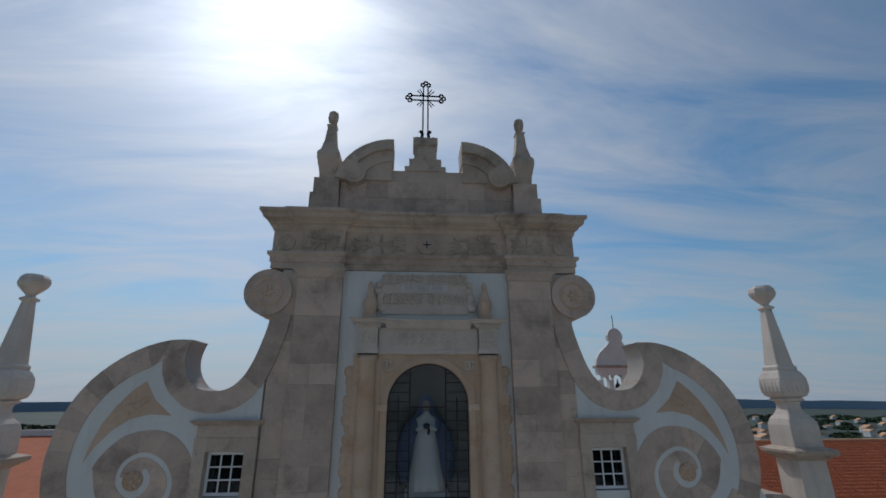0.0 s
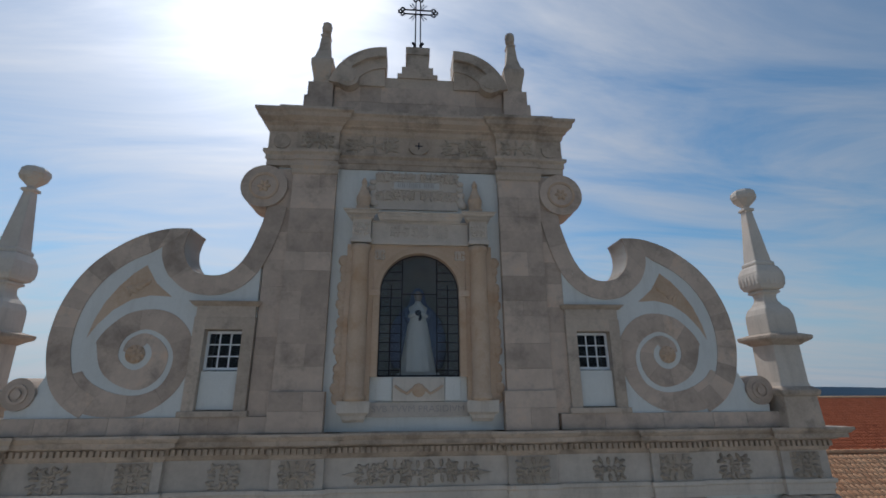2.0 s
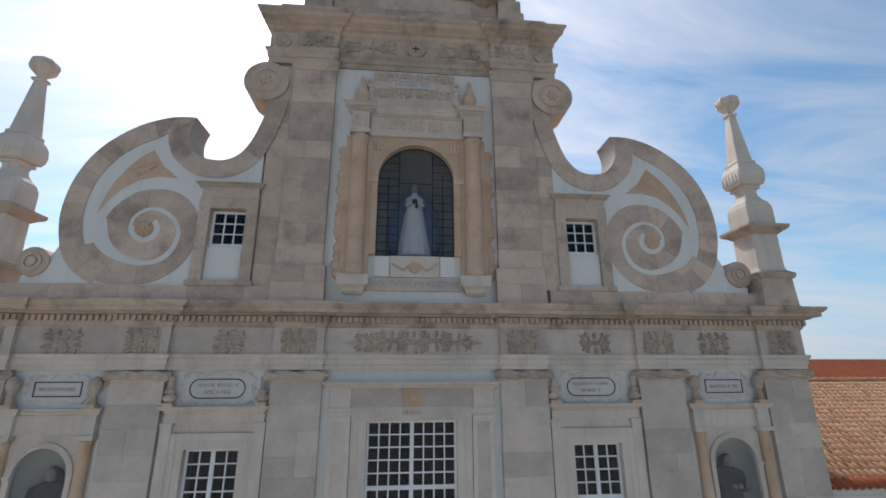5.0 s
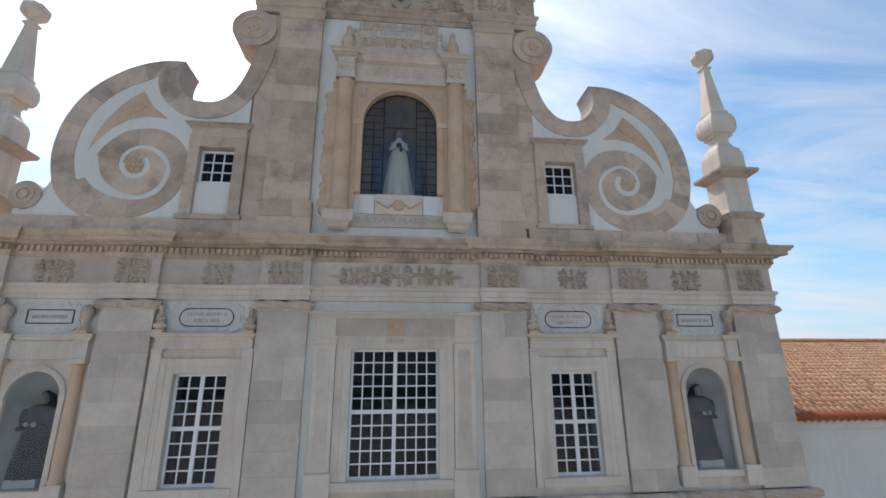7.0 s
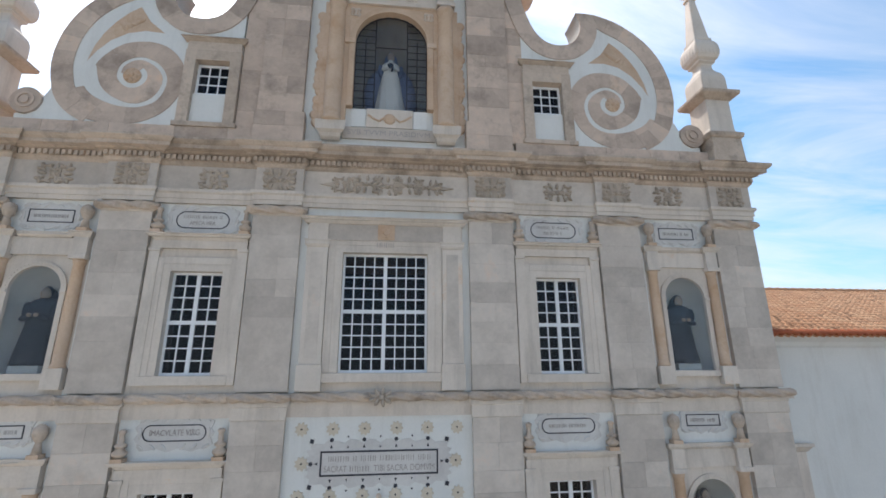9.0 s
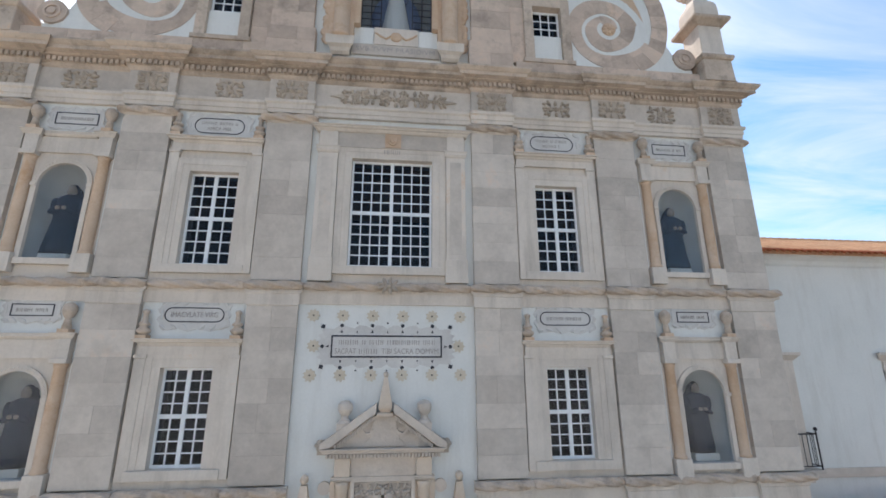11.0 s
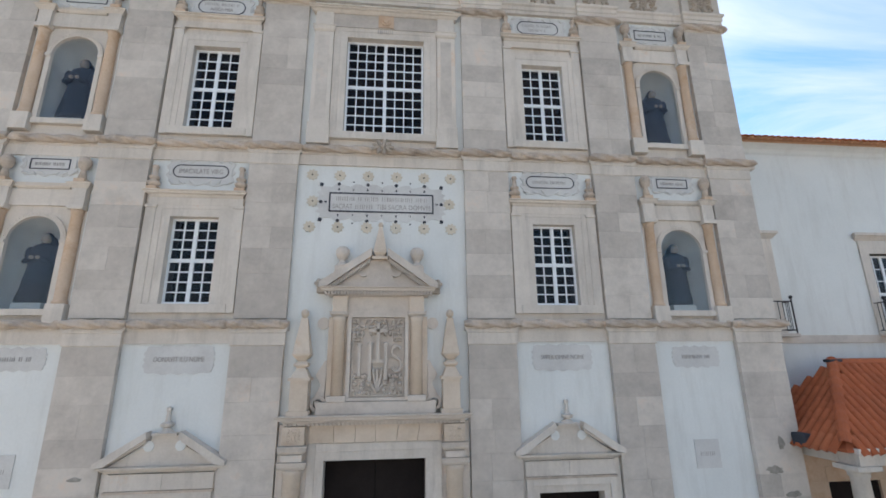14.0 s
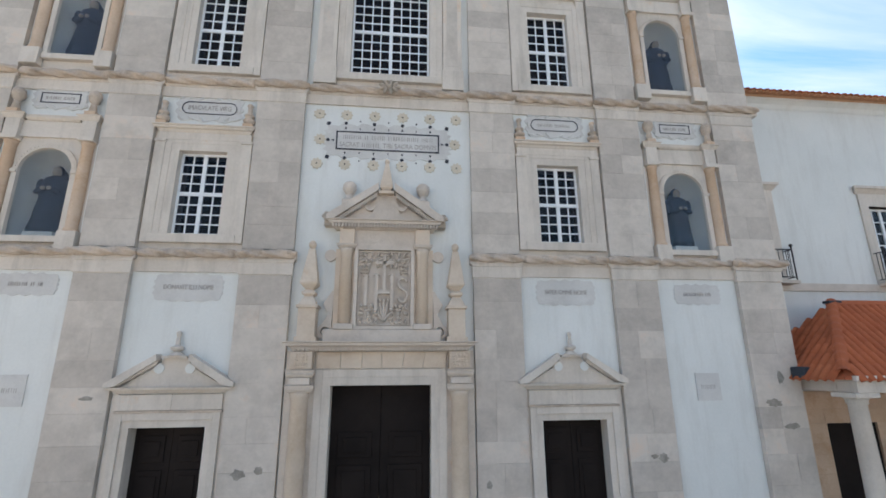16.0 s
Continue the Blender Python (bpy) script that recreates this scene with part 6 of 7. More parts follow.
# mantle falling from the head over both shoulders
loft(bm, [(sx, sy + 0.2, sz + q, rx, ry) for q, rx, ry in ((0.12, 0.56, 0.14), (0.45, 0.66, 0.17), (0.9, 0.68, 0.19), (1.25, 0.6, 0.19), (1.5, 0.42, 0.17), (1.66, 0.24, 0.15), (1.8, 0.19, 0.15), (1.95, 0.17, 0.14), (2.06, 0.1, 0.09), (2.1, 0.03, 0.03))], 1, 9, 0.1, 36)
lump(bm, sx, sy - 0.02, sz + 1.84, 0.1, 0.11, 0.14, 0, 2)
for q in (-1, 1):
    lump(bm, sx + q * 0.25, sy - 0.02, sz + 1.36, 0.09, 0.12, 0.2, q * 12, 1)
    lump(bm, sx + q * 0.13, sy - 0.2, sz + 1.36, 0.13, 0.07, 0.06, q * 28, 0)
lump(bm, sx, sy - 0.26, sz + 1.4, 0.08, 0.05, 0.07, 0, 3)
lump(bm, sx + 0.05, sy - 0.26, sz + 1.28, 0.035, 0.04, 0.08, 10, 3)
ob = part("statue", bm, STATUE, smooth=True)
for m in (MANTLE, FLESH, ROBE):
    ob.data.materials.append(m)
tagged(ob, "tall white-robed statue in a slate-blue mantle behind leaded glass", "statue", "statues in the niches")

# carved tablet over the great niche, with two finials
t = thing("carved_tablet", 0, -0.3, 22.55, "carved limestone tablet with leafwork and a small inscription", "tablet")
part("panel", slab(-1.1, 1.02, -0.31, -0.25, 22.36, 23.36, 0.015), PORTAL, t)
bm = bmesh.new()
for q in (-0.85, -0.35, 0.3, 0.8):
    for v in (22.74, 23.24):
        foliage(bm, q, v, 0.5, 0.26, -0.315, 95 + int(q * 5 + v), 0.06)
part("carved_relief", bm, PORTAL, t)["kind"] = "stuff"
bm = bmesh.new()
band(bm, [(p[0], p[1]) for p in ring_pts(-0.58, 23.02, 0.1, 90, 270, 10) + ring_pts(0.5, 23.02, 0.1, -90, 90, 10)] + [(-0.58, 23.12)], [(p[0], p[1]) for p in ring_pts(-0.58, 23.02, 0.14, 90, 270, 10) + ring_pts(0.5, 23.02, 0.14, -90, 90, 10)] + [(-0.58, 23.16)], -0.345, -0.3)
part("inscription_border", bm, TRIM, t)
part("inscription_ground", slab(-0.62, 0.54, -0.33, -0.3, 22.93, 23.11), INLAY, t)
bars(-0.04, -0.334, 23.02, 0.95, 0.14, t, 3, 9)
for x in (-1.16, 1.08):
    bm = bmesh.new()
    for i, (dx, dz, r) in enumerate(((0, 0.42, 0.12), (0.02, 0.58, 0.1), (-0.02, 0.74, 0.09), (0, 0.9, 0.08), (0.05, 0.32, 0.11))):
        ball(bm, x + dx, -0.3, 22.2 + dz, r, 0.07, r * 1.1, tilt=30 * i)
    part("scrolled_edge", bm, PORTAL, t)
for x in (-1.42, 1.38):
    p = thing("urn_finial", x, -0.4, 22.2, "small turned limestone finial on a plinth", "finial", "finials beside the tablets")
    bm = bmesh.new()
    box(bm, x - 0.16, x + 0.16, -0.52, -0.26, 22.2, 22.36)
    lathe(bm, [(0.14, 22.36), (0.17, 22.5), (0.18, 22.62), (0.1, 22.82), (0.06, 22.95), (0.07, 23.0), (0.07, 23.06), (0.02, 23.16)], x, -0.39, 0, 12)
    part("turned_urn", bm, WARM, p)

# ---- corner pinnacles ----
def pinnacle(x, y, z):
    p = thing("corner_pinnacle", x, y, z, "tall limestone obelisk pinnacle on a stepped pedestal with bulb", "pinnacle", "corner pinnacles")
    for name, prof, mat in (
            ("plinth", [(0.66, 0), (0.63, 0.02), (0.6, 0.68), (0.66, 0.7), (0.7, 0.76), (0.7, 0.82), (0.58, 0.88), (0.54, 0.9)], MOULD),
            ("pedestal", [(0.53, 0.9), (0.5, 1.0), (0.49, 1.86)], TRIM),
            ("pedestal_cornice", [(0.52, 1.86), (0.62, 1.92), (0.76, 1.98), (0.79, 2.02), (0.79, 2.08), (0.56, 2.14)], MOULD),
            ("waisted_base", [(0.52, 2.14), (0.52, 2.5), (0.51, 2.62), (0.45, 2.76), (0.34, 2.86), (0.27, 2.97), (0.25, 3.06), (0.27, 3.14), (0.36, 3.18), (0.36, 3.22), (0.3, 3.24)], TRIM),
            ("bulb", [(0.32, 3.24), (0.44, 3.28), (0.5, 3.38), (0.52, 3.52), (0.5, 3.7), (0.42, 3.84), (0.35, 3.9)], TRIM),
            ("obelisk_shaft", [(0.37, 3.9), (0.37, 3.97), (0.31, 4.02), (0.14, 5.42), (0.2, 5.45), (0.2, 5.5), (0.12, 5.54)], TRIM)):
        bm = bmesh.new()
        lathe(bm, prof, x, y, z, 4, 45)
        bmesh.ops.bevel(bm, geom=[e for e in bm.edges if abs(e.verts[0].co.z - e.verts[1].co.z) > 0.03], offset=0.018, segments=1, affect="EDGES")
        ob = part(name, bm, mat, p)
        if name == "bulb":
            bm = bmesh.new()
            for i in range(6):
                d = -0.3 + 0.12 * i
                ball(bm, x - 0.35, y + d, z + 3.5, 0.035, 0.05, 0.16, k=6, j=4)
                ball(bm, x + d, y - 0.355, z + 3.46, 0.05, 0.02, 0.1, k=6, j=4)
            part("gadroon_band", bm, TRIM, ob)["kind"] = "stuff"
    bm = bmesh.new()
    lathe(bm, [(0.09, 5.52), (0.1, 5.58), (0.2, 5.68), (0.29, 5.78), (0.32, 5.87), (0.3, 5.97), (0.22, 6.05), (0.08, 6.08)], x, y, z, 8, 22.5)
    part("knob", bm, TRIM, p)


pinnacle(8.87, -0.22, 17.16)
pinnacle(-9.33, -0.2, 17.16)

# the gable's axis stands a little to one side of the storeys below
for ob in list(scene.collection.objects):
    kind = ob.name.split(".")[0]
    if ob.parent is None and kind in ("gable_volute", "gable_window_surround", "window_6", "window_7"):
        ob.location.x -= 0.11
    elif ob.parent is None and kind in ("attic", "upper_entablature", "small_pinnacle", "gable_pilaster", "carved_tablet"):
        ob.location.x -= 0.06

# spalled, darkened patches low on the pilasters
def spall(x, z, w, h, y, seed):
    rnd = random.Random(seed)
    bm = bmesh.new()
    pts = []
    for i in range(16):
        a = math.tau * i / 16
        q = rnd.uniform(0.6, 1.0)
        pts.append((x + w * q * math.cos(a), z + h * q * math.sin(a)))
    prism(bm, pts, y - 0.004, y + 0.01)
    tagged(part("spalled_patch", bm, SPALL), "dark flaking patch of decayed stone on a pilaster", "stone decay", "decayed patches", "thing")


SPALL = material("decayed_stone", (0.20, 0.18, 0.155), (0.42, 0.38, 0.33), patch=6.0, grain=40, bump=0.5)
for i, (x, z, w, h) in enumerate(((-2.72, 2.78, 0.17, 0.11), (-2.33, 2.84, 0.1, 0.09), (6.05, 2.86, 0.13, 0.12), (5.85, 2.9, 0.1, 0.05), (2.24, 2.45, 0.07, 0.09), (-5.7, 4.22, 0.16, 0.05), (9.1, 4.5, 0.1, 0.16), (8.85, 3.95, 0.24, 0.1), (9.2, 3.45, 0.22, 0.08))):
    spall(x, z, w, h, -PD - 0.002, 50 + i)


# ---- roofs ----
def tile_mesh(name, w, l, mat):
    """One curved clay tile, running down its slope along -y."""
    bm = bmesh.new()
    k = 5
    rows = []
    for y, f in ((0, 0.86), (-l, 1.0)):
        for t, r in ((0, 1.0), (1, 0.86)):
            rows.append([bm.verts.new((w * 0.5 * f * r * math.cos(math.pi * i / k), y, w * 0.38 * f * r * math.sin(math.pi * i / k))) for i in range(k + 1)])
    o0, i0, o1, i1 = rows
    for a, b in ((o0, o1), (i1, i0), (o1, i1)):
        for i in range(k):
            bm.faces.new((a[i], a[i + 1], b[i + 1], b[i]))
    bmesh.ops.recalc_face_normals(bm, faces=bm.faces)
    for f in bm.faces:
        f.smooth = True
    me = bpy.data.meshes.new(name)
    bm.to_mesh(me)
    bm.free()
    me.materials.append(mat)
    return me


TILE_OLD = tile_mesh("roof_tile", 0.2, 0.46, ROOFOLD)
TILE_FAR = tile_mesh("roof_tile", 0.25, 0.6, ROOFNEW)
TILE_NEW = tile_mesh("roof_tile", 0.19, 0.44, ROOFNEW)


def tiled_slope(roof, origin, along, up, width, length, mesh, mat, pitch_w, pitch_l, near, clip=None, seed=3):
    """Rows of tiles on a slope: origin is the lower left corner, along and up are unit vectors; tiles inside near are parts, the rest one mesh."""
    rnd = random.Random(seed)
    along, up = Vector(along).normalized(), Vector(up).normalized()
    normal = along.cross(up)
    turn = Matrix((along, up, normal)).transposed().to_4x4()
    rest_v, rest_f, made = [], [], 0
    base = [v.co.copy() for v in mesh.vertices]
    faces = [tuple(p.vertices) for p in mesh.polygons]
    for j in range(int(length / pitch_l)):
        for i in range(int(width / pitch_w)):
            u, v = (i + 0.5) * pitch_w, (j + 1) * pitch_l
            if clip and not clip(u, v - pitch_l * 0.5):
                continue
            p = Vector(origin) + along * u + up * (v + rnd.uniform(-0.012, 0.012)) + normal * (0.02 + rnd.uniform(-0.004, 0.004))
            m = Matrix.Translation(p) @ turn @ Matrix.Rotation(rnd.uniform(-0.025, 0.025), 4, "Z") @ Matrix.Rotation(0.045, 4, "X")
            if near(u, v) and made < 290:
                made += 1
                ob = new("roof_tile", mesh)
                settle(ob, roof)
                ob.matrix_basis = m
            else:
                k = len(rest_v)
                rest_v += [m @ c for c in base]
                rest_f += [tuple(q + k for q in f) for f in faces]
    if rest_v:
        me = bpy.data.meshes.new("roof_tiling")
        me.from_pydata(rest_v, [], rest_f)
        me.materials.append(mat)
        me.update()
        for f in me.polygons:
            f.use_smooth = True
        ob = settle(new("roof_tiling", me), roof)
        ob["kind"] = "stuff"


# ---- building beside the church ----
wing = thing("wall_wing", 16, 1.5, 0, "long whitewashed building wall beside the church", "wall", kind="structure")
WX = ((10.1, 10.98), (14.38, 15.5), (18.6, 19.7), (22.8, 23.9))
xs = [9.5] + [v for w in WX for v in w] + [34.0]
for i in range(0, len(xs), 2):
    part("wall_panel", slab(xs[i], xs[i + 1], 1.45, 1.95, 0, 12.75), STUCCO, wing)
for a, b in WX:
    part("wall_panel", slab(a, b, 1.45, 1.95, 9.38, 12.75), STUCCO, wing)
    part("wall_panel", slab(a, b, 1.45, 1.95, 0, 7.0), STUCCO, wing)
# dark sheet behind the wing windows standing in for unlit rooms
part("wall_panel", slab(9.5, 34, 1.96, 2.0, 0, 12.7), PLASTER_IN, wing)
part("stone_string", slab(9.6, 34, 1.4, 1.46, 6.78, 7.0, 0.01), ASHLAR, wing)
bm = bmesh.new()
mould(bm, 9.5, 34, 1.45, [(0, 12.5), (0.05, 12.56), (0.08, 12.66), (0.2, 12.76), (0.22, 12.84)], 0, 0, 0.3)
part("eaves_cornice", bm, STUCCO, wing)
for i, (a, b) in enumerate(WX):
    c, h = (a + b) / 2, (b - a) / 2
    window("window_%d" % (8 + i), c, 7.02, 9.36, h, (2, 2), (3, 3), 1.62, "white-barred glazed balcony window in the whitewashed wall")
    t = thing("balcony_window_surround", c, 1.4, 7, "pale stone surround of a balcony window with cornice", "window surround", "balcony window surrounds")
    for s in (-1, 1):
        p, q = sorted((c + s * (h - 0.006), c + s * (h + 0.28)))
        part("jamb", slab(p, q, 1.4, 1.6, 7.0, 9.5, 0.008), TRIM, t)
    part("lintel", slab(c - h - 0.28, c + h + 0.28, 1.398, 1.6, 9.38, 9.78, 0.008), TRIM, t)
    bm = bmesh.new()
    mould(bm, c - h - 0.32, c + h + 0.32, 1.42, [(0, 9.78), (0.04, 9.82), (0.1, 9.9), (0.14, 9.92), (0.14, 10.0)], 1, 1, 0.1)
    part("cornice", bm, TRIM, t)
    r = thing("balcony_railing", c, 1.2, 7, "black iron balcony railing with ball-topped corner posts", "railing", "balcony railings")
    part("balcony_slab", slab(c - h - 0.3, c + h + 0.34, 1.08, 1.4, 6.94, 7.03, 0.01), ASHLAR, r)
    x0, x1, y0 = c - h - 0.24, c + h + 0.28, 1.12
    for x in (x0, x1):
        bm = bmesh.new()
        tube(bm, [(x, y0, 7.03), (x, y0, 7.98)], 0.02)
        ball(bm, x, y0, 8.02, 0.05, 0.05, 0.05)
        part("post", bm, IRON, r)
        bm = bmesh.new()
        tube(bm, [(x, y0, 7.9), (x, 1.4, 7.9)], 0.014)
        tube(bm, [(x, y0, 7.12), (x, 1.4, 7.12)], 0.012)
        for q in (1.22, 1.32):
            tube(bm, [(x, q, 7.12), (x, q, 7.9)], 0.009)
        part("side_rail", bm, IRON, r)
    bm = bmesh.new()
    tube(bm, [(x0, y0, 7.9), (x1, y0, 7.9)], 0.018)
    tube(bm, [(x0, y0, 7.12), (x1, y0, 7.12)], 0.014)
    part("rail", bm, IRON, r)
    k = int((x1 - x0) / 0.13)
    for j in range(1, k):
        bm = bmesh.new()
        x = x0 + (x1 - x0) * j / k
        tube(bm, [(x, y0, 7.12), (x, y0, 7.9)], 0.009, 5)
        part("baluster", bm, IRON, r)

roof_w = thing("roof_wing", 20, 4, 12.8, "sun-bleached orange clay tile roof of the wing", "roof", kind="structure")
slope = Vector((0, 6.9, 2.55)).normalized()
bm = bmesh.new()
prism_pts = [(1.12, 12.82), (8.0, 15.38), (14.9, 12.82)]
va = [bm.verts.new((9.6, y, z)) for y, z in prism_pts]
vb = [bm.verts.new((34, y, z)) for y, z in prism_pts]
bm.faces.new(va); bm.faces.new(vb[::-1])
for i in range(3):
    bm.faces.new((va[i], vb[i], vb[(i + 1) % 3], va[(i + 1) % 3]))
part("roof_deck", bm, ROOFOLD, roof_w)
tiled_slope(roof_w, (9.7, 1.05, 12.8), (1, 0, 0), slope, 24.0, 7.3, TILE_OLD, ROOFOLD, 0.215, 0.34, lambda u, v: u < 4.6 and v < 4.9)
tiled_slope(roof_w, (9.7, 0.98, 12.83), (1, 0, 0), slope, 24.0, 0.4, TILE_NEW, ROOFNEW, 0.215, 0.34, lambda u, v: False, seed=4)
bm = bmesh.new()
rows = []
for i in range(122):
    x = 9.6 + 0.2 * i
    r = 0.12 if i % 2 else 0.145
    rows.append([bm.verts.new((x, 8.0 + r * math.cos(math.pi * j / 6), 15.38 + r * math.sin(math.pi * j / 6))) for j in range(7)])
for a, b in zip(rows, rows[1:]):
    for j in range(6):
        bm.faces.new((a[j], a[j + 1], b[j + 1], b[j]))
part("ridge_tiles", bm, ROOFOLD, roof_w)

# higher roof farther back
back = thing("roof_back_range", 34, 26, 0, "higher terracotta roof of a range behind the wing", "building")
part("wall", slab(19, 60, 15.4, 32, 0, 12.7), HOUSEWALL, back)
bm = bmesh.new()
pts = [(15.0, 12.7), (27.2, 16.95), (39.0, 12.7)]
va = [bm.verts.new((18.6, y, z)) for y, z in pts]
vb = [bm.verts.new((60, y, z)) for y, z in pts]
bm.faces.new(va); bm.faces.new(vb[::-1])
for i in range(3):
    bm.faces.new((va[i], vb[i], vb[(i + 1) % 3], va[(i + 1) % 3]))
part("roof", bm, ROOFNEW, back)
tiled_slope(back, (18.6, 14.95, 12.7), (1, 0, 0), (0, 12.2, 4.25), 30, 12.9, TILE_FAR, ROOFNEW, 0.27, 0.46, lambda u, v: False, seed=14)
bm = bmesh.new()
tube(bm, [(18.6, 27.2, 16.98), (60, 27.2, 16.98)], 0.16, 8)
part("ridge", bm, ROOFOLD, back)

# nave roof
roof_n = thing("roof_nave", 0, 15, 16.7, "low-pitched old clay tile roof over the nave", "roof", kind="structure")
bm = bmesh.new()
pts = [(-9.9, 16.2), (0, 19.2), (9.9, 16.2), (9.9, 16.0), (-9.9, 16.0)]
prism(bm, pts, 0.9, 30.6)
part("roof_deck", bm, ROOFOLD, roof_n)
for s in (-1, 1):
    up = Vector((-s * 9.9, 0, 3.0)).normalized()
    if s > 0:
        tiled_slope(roof_n, (9.95, 0.95, 16.22), (0, 1, 0), up, 12, 4.0, TILE_OLD, ROOFOLD, 0.215, 0.34, lambda u, v: u < 4.5 and v < 3.5, seed=5)
    else:
        tiled_slope(roof_n, (-9.95, 12.95, 16.22), (0, -1, 0), up, 12, 4.0, TILE_OLD, ROOFOLD, 0.215, 0.34, lambda u, v: u > 7.5 and v < 3.5, seed=6)

# ---- porch ----
porch = thing("porch", 12, 0, 0, "small arcaded stone porch with hipped orange tile roof", "porch")
ex0, ey, ez = 9.5, -1.3, 4.54
apex = Vector((11.15, 0.2, 6.21))
bm = bmesh.new()
wall_z = apex.z - 1.22 * (apex.z - ez) / 1.5
hip = apex.lerp(Vector((ex0, 1.7, ez)), 1.22 / 1.5)
c0, c1, c2, c3, c4, c5, c6 = [bm.verts.new(p) for p in ((ex0, ey, ez), (20, ey, ez), (20, 0.2, apex.z), tuple(apex), (ex0, 1.42, ez), tuple(hip), (20, 1.42, wall_z))]
b0, b1, b2, b4 = [bm.verts.new(p) for p in ((ex0, ey, ez - 0.06), (20, ey, ez - 0.06), (20, 1.42, ez - 0.06), (ex0, 1.42, ez - 0.06))]
for f in ((c0, c1, c2, c3), (c0, c3, c5, c4), (c3, c2, c6, c5), (c5, c6, b2, b4, c4), (b0, b4, b2, b1), (c0, b0, b1, c1), (c0, c4, b4, b0), (c1, b1, b2, c6, c2)):
    bm.faces.new(f)
part("roof_deck", bm, ROOFNEW, porch)
up = Vector((0, 1.5, apex.z - ez))
fl = up.length
tiled_slope(porch, (ex0, ey - 0.06, ez - 0.02), (1, 0, 0), up, 10.4, fl, TILE_NEW, ROOFNEW, 0.2, 0.32, lambda u, v: u < 5.6, clip=lambda u, v: u > v / fl * 1.65, seed=8)
up2 = Vector((1.65, 0, apex.z - ez))
fl2 = up2.length
tiled_slope(porch, (ex0 - 0.06, 1.42, ez - 0.02), (0, -1, 0), up2, 2.72, fl2, TILE_NEW, ROOFNEW, 0.2, 0.32, lambda u, v: False, clip=lambda u, v: v / fl2 * 1.5 < min(2.72 - u, u + 0.28), seed=9)
bm = bmesh.new()
rows = []
a, b = Vector((ex0, ey, ez + 0.04)), apex + Vector((0, 0, 0.06))
side = (b - a).cross(Vector((0, 0, 1))).normalized()
for i in range(21):
    p = a.lerp(b, i / 20)
    r = 0.1 if i % 2 else 0.13
    rows.append([bm.verts.new(p + side * r * math.cos(math.pi * j / 6) + Vector((0, 0, r * math.sin(math.pi * j / 6)))) for j in range(7)])
for q, w in zip(rows, rows[1:]):
    for j in range(6):
        bm.faces.new((q[j], q[j + 1], w[j + 1], w[j]))
part("hip_tiles", bm, ROOFNEW, porch)
bm = bmesh.new()
tube(bm, [tuple(apex + Vector((0, 0, 0.03))), (20, 0.2, apex.z + 0.03)], 0.11, 8)
part("ridge_tiles", bm, ROOFNEW, porch)
part("flashing", slab(11.0, 11.35, 0.1, 0.3, 6.26, 6.33, 0.02), LEAD, porch)
part("gutter_end", slab(9.36, 9.56, -0.5, -0.14, 4.46, 4.74, 0.04), LEAD, porch, "dark lead flashing")
part("entablature", slab(9.72, 20, -1.32, -0.86, 4.22, 4.5, 0.012), TRIM, porch)
part("entablature", slab(9.72, 10.15, -0.86, 1.42, 4.22, 4.5, 0.012), TRIM, porch)
part("eaves_mould", slab(9.66, 20, -1.4, -0.8, 4.44, 4.56, 0.02), TRIM, porch)
for x in (9.88, 12.5, 15.1, 17.7):
    bm = bmesh.new()
    lathe(bm, [(0.26, 0), (0.26, 0.12), (0.22, 0.18), (0.2, 0.25), (0.19, 1.6), (0.16, 3.98), (0.19, 4.0), (0.19, 4.06), (0.23, 4.12)], x, -1.08, 0, 20)
    col = part("column", bm, TRIM, porch, smooth=True)
    part("abacus", slab(x - 0.28, x + 0.28, -1.36, -0.8, 4.12, 4.22, 0.015), TRIM, col)
# portal wall of ochre stone under the porch
t = thing("porch_portal", 12, 1.4, 0, "ochre stone doorway with dark opening under the porch", "portal")
STONES = ((9.62, 11.45, 0.0, 3.3), (12.9, 14.6, 0.0, 3.3), (9.62, 14.6, 3.3, 4.1))
for x0, x1, z0, z1 in STONES:
    ashlar(t, x0, x1, z0, z1, 1.3, 0.14, course=0.42, long=0.8, mesh=STONE_WARM, name="ochre_block")
# solid dark slab in place of the opening's shade
part("dark_doorway", slab(11.45, 12.9, 1.36, 1.44, 0, 3.3), DOORWOOD, t)

# ---- ground, far town and hills ----
bm = bmesh.new()
rows, k = [], 48
for r in (0.5, 12, 25, 45, 70, 100, 150, 220, 320, 500, 800, 1300, 2200, 3600, 5200):
    drop = -0.02 if r < 50 else -58 * min(1, ((r - 50) / 260)) ** 0.8 - 0.02
    rows.append([bm.verts.new((r * math.cos(math.tau * i / k), r * math.sin(math.tau * i / k), drop + (noise.noise((r * 0.004 * math.cos(math.tau * i / k), r * 0.004 * math.sin(math.tau * i / k), 3)) * 14 if r > 400 else 0))) for i in range(k)])
for a, b in zip(rows, rows[1:]):
    for i in range(k):
        bm.faces.new((a[i], a[(i + 1) % k], b[(i + 1) % k], b[i]))
bm.faces.new(rows[0][::-1])
tagged(part("ground", bm, FIELD, smooth=True), "dry fields and scrub running to the horizon", "ground", kind="structure")
tagged(part("pavement", slab(-40, 40, -48, 0.4, -0.015, 0.0), PAVING), "pale stone paved square before the church", "pavement", kind="structure")
# ring of far hills, their haze painted into the colour
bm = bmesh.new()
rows = []
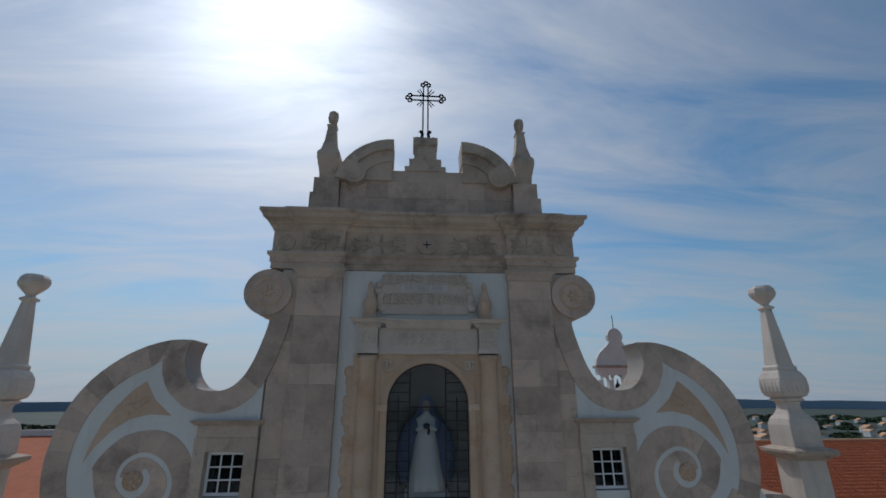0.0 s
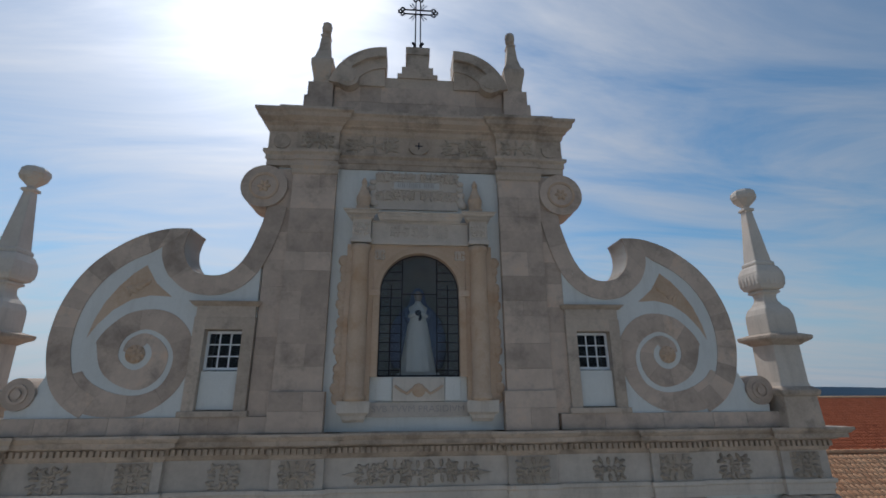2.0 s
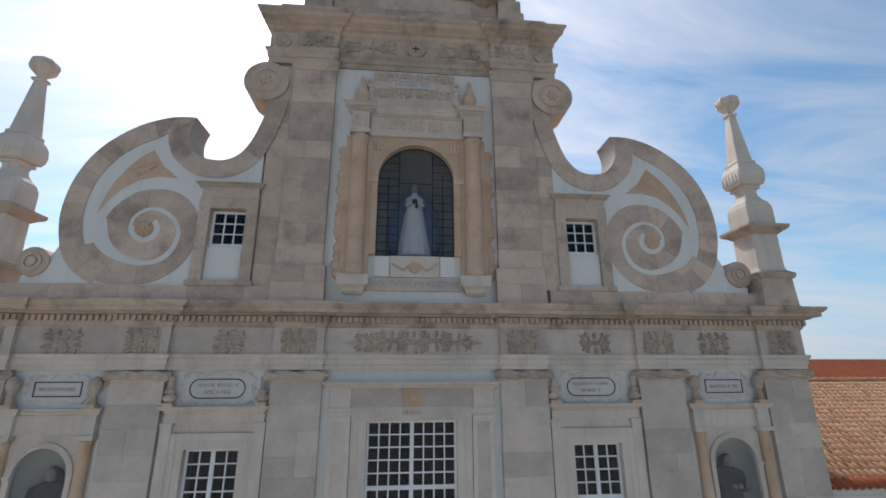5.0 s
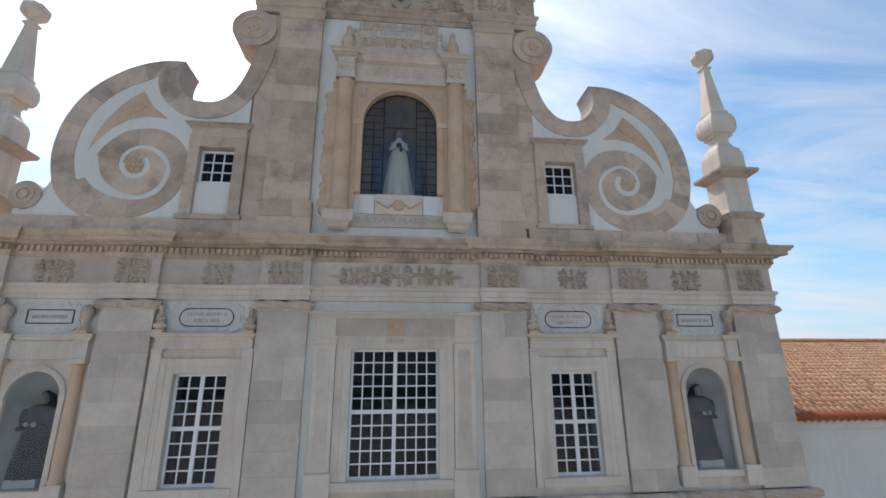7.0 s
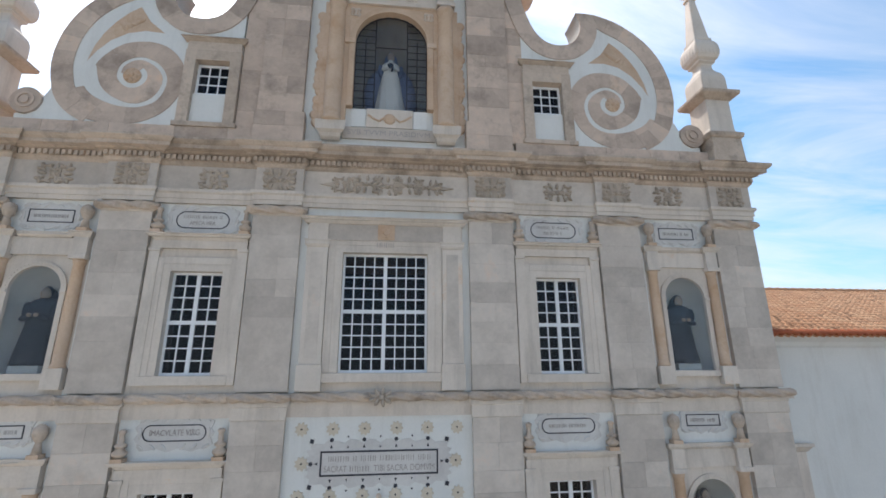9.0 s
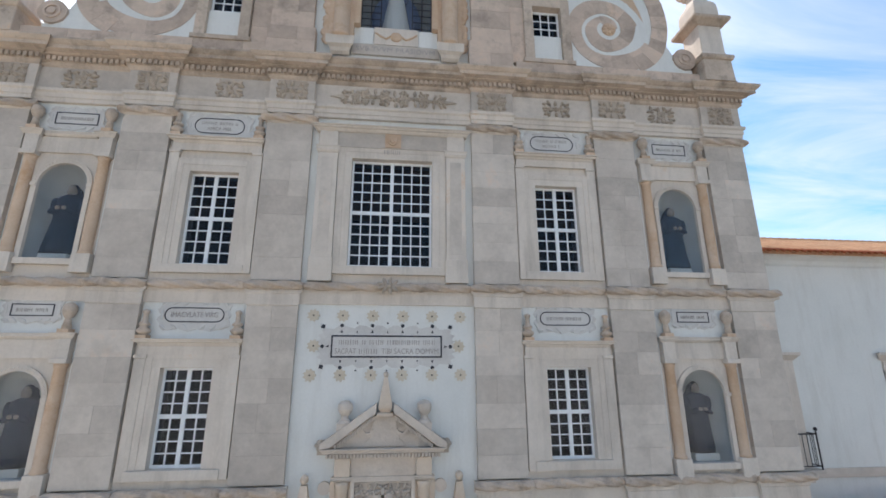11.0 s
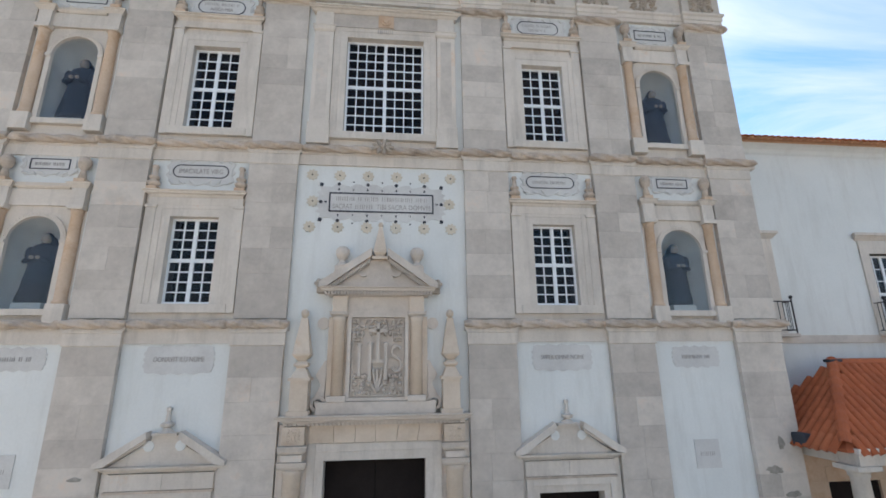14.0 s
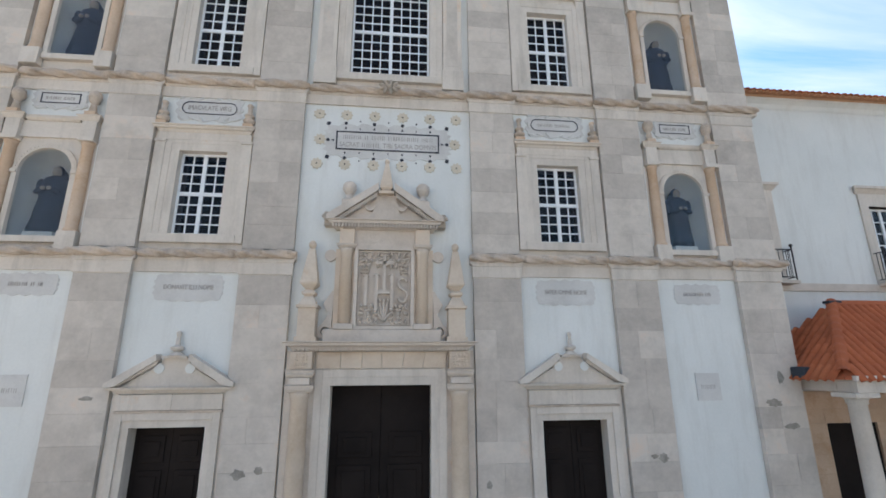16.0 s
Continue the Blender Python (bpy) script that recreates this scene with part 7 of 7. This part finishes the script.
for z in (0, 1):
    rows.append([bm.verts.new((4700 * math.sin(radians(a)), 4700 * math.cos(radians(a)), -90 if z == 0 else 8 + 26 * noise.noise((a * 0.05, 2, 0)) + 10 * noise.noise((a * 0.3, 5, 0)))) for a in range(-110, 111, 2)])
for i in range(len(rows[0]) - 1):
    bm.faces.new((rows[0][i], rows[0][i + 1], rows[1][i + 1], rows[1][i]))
tagged(part("backdrop", bm, HILL), "hills on the horizon, coloured blue for distance haze", "hills", kind="structure")


def house(x, y, z, w, d, h, turn):
    t = thing("house", x, y, z, "far whitewashed house with a red tile roof", "house", "houses of the far town")
    t.rotation_euler = (0, 0, 0)
    part("wall", slab(x - w / 2, x + w / 2, y - d / 2, y + d / 2, z - 6, z + h), HOUSEWALL, t)
    bm = bmesh.new()
    e = 0.4
    pts = [(-w / 2 - e, h - 0.1), (w / 2 + e, h - 0.1), (0, h + w * 0.22)] if turn else None
    if turn:
        prism(bm, [(x + a, z + b) for a, b in pts], y - d / 2 - e, y + d / 2 + e)
    else:
        va = [bm.verts.new((x - w / 2 - e, y + a, z + b)) for a, b in ((-d / 2 - e, h - 0.1), (d / 2 + e, h - 0.1), (0, h + d * 0.22))]
        vb = [bm.verts.new((x + w / 2 + e, y + a, z + b)) for a, b in ((-d / 2 - e, h - 0.1), (d / 2 + e, h - 0.1), (0, h + d * 0.22))]
        bm.faces.new(va); bm.faces.new(vb[::-1])
        for i in range(3):
            bm.faces.new((va[i], vb[i], vb[(i + 1) % 3], va[(i + 1) % 3]))
    part("roof", bm, ROOFOLD, t)
    for i in range(3):
        q = x - w / 2 + w * (i + 0.5) / 3
        part("window", slab(q - 0.5, q + 0.5, y - d / 2 - 0.02, y - d / 2 + 0.1, z + h - 2.6, z + h - 1.2), DARK, t)


def far_ground(x, y):
    r = math.hypot(x, y)
    return -58 * min(1, max(0, (r - 50) / 260)) ** 0.8


town = random.Random(12)
for i in range(70):
    d = town.uniform(420, 2300)
    a = radians(town.uniform(26, 58))
    x, y = d * math.sin(a), d * math.cos(a)
    house(x, y, far_ground(x, y) + 1, town.uniform(10, 34), town.uniform(9, 16), town.uniform(6, 14), town.random() < 0.5)


def clumps(name, spots, label):
    """Far trees as masses of many small leaf clumps."""
    rnd = random.Random(4)
    V, F = [], []
    for x, y, r, h in spots:
        z = far_ground(x, y)
        for _ in range(60):
            a, q, e = rnd.uniform(0, math.tau), rnd.random() ** 0.5, rnd.random()
            c = Vector((x + r * q * math.cos(a) * (1.1 - 0.6 * e), y + r * q * math.sin(a) * (1.1 - 0.6 * e), z + h * (0.15 + 0.85 * e)))
            s = r * rnd.uniform(0.14, 0.3)
            k = len(V)
            pts = [c + Vector((rnd.uniform(-1, 1), rnd.uniform(-1, 1), rnd.uniform(-0.8, 0.8))) * s for _ in range(5)]
            V += pts
            F += [(k, k + 1, k + 2), (k, k + 2, k + 3), (k, k + 3, k + 4), (k + 1, k + 3, k + 4), (k, k + 1, k + 4), (k + 1, k + 2, k + 4)]
    me = bpy.data.meshes.new(name)
    me.from_pydata(V, [], F)
    me.materials.append(LEAF)
    me.update()
    tagged(new(name, me), label, "trees", kind="stuff")


spots = []
for i in range(420):
    d = town.uniform(420, 2600)
    a = radians(town.uniform(22, 62))
    spots.append((d * math.sin(a), d * math.cos(a), town.uniform(4, 9) * (1 + d / 700), town.uniform(6, 12)))
for i in range(160):
    d = town.uniform(450, 1800)
    a = radians(town.uniform(-62, -28))
    spots.append((d * math.sin(a), d * math.cos(a), town.uniform(6, 12) * (1 + d / 600), town.uniform(12, 20)))
clumps("far_woods", spots, "dark green woods and trees beyond the town")

# plain unseen wall added behind the viewer: closes the square, bounces warm sunlit fill
facing = thing("wall_facing_range", 0, -50, 0, "plain unseen cream wall added across the square to bounce warm light", "wall", kind="structure")
part("wall_panel", slab(-45, 45, -52, -50, 0, 11), HOUSEWALL, facing)

# bell gable of a farther building
bt = thing("bell_gable", 22.5, 40, 0, "whitewashed bell gable with arched openings and curved top", "bell gable")
bm = bmesh.new()
for x0, x1 in ((20.0, 20.5), (21.2, 21.7), (22.9, 23.3), (24.0, 24.9)):
    box(bm, x0, x1, 39.6, 40.4, 0, 22.4)
box(bm, 20.0, 24.9, 39.6, 40.4, 0, 20.6)
box(bm, 20.0, 24.9, 39.6, 40.4, 22.95, 23.7)
for c, r in ((20.85, 0.35), (22.3, 0.6), (23.65, 0.35)):
    arch_spandrels(bm, c, 22.4, r, 22.98, r, 39.61, 40.39)
part("wall", bm, HOUSEWALL, bt)
part("cornice", slab(19.8, 25.1, 39.4, 40.6, 23.7, 24.0, 0.03), MOULD, bt)
bm = bmesh.new()
prism(bm, [(19.9, 24.0), (25.1, 24.0), (24.95, 24.7), (24.5, 25.4), (23.9, 25.9), (23.45, 26.3), (23.2, 26.75), (23.35, 26.95), (23.4, 27.3), (23.2, 27.8), (22.8, 28.15), (22.2, 28.15), (21.8, 27.8), (21.6, 27.3), (21.65, 26.95), (21.8, 26.75), (21.55, 26.3), (21.1, 25.9), (20.5, 25.4), (20.05, 24.7)], 39.7, 40.3)
part("curved_crown", bm, HOUSEWALL, bt)
bm = bmesh.new()
tube(bm, [(22.55, 40, 28.2), (22.55, 40, 29.7)], 0.05)
part("finial_rod", bm, IRON, bt)
bm = bmesh.new()
lathe(bm, [(0.42, 21.2), (0.34, 21.4), (0.26, 21.9), (0.1, 22.1), (0.05, 22.5)], 22.3, 40, 0, 14)
part("bell", bm, IRON, bt)
bt.location.x += 0.9

# roofs across the lane on the west side
lane = thing("neighbouring_house", -48, 36, 0, "whitewashed house with a weathered brown tile roof", "house")
part("wall", slab(-80, -24, 35.4, 53, 0, 12.4), HOUSEWALL, lane)
bm = bmesh.new()
va = [bm.verts.new((-80.4, y, z)) for y, z in ((35.0, 12.4), (52.0, 16.3), (53.4, 12.4))]
vb = [bm.verts.new((-23.6, y, z)) for y, z in ((35.0, 12.4), (52.0, 16.3), (53.4, 12.4))]
bm.faces.new(va); bm.faces.new(vb[::-1])
for i in range(3):
    bm.faces.new((va[i], vb[i], vb[(i + 1) % 3], va[(i + 1) % 3]))
part("roof", bm, ROOFNEW, lane)
part("parapet", slab(-80, -24, 52.1, 52.6, 15.6, 17.0), HOUSEWALL, lane)
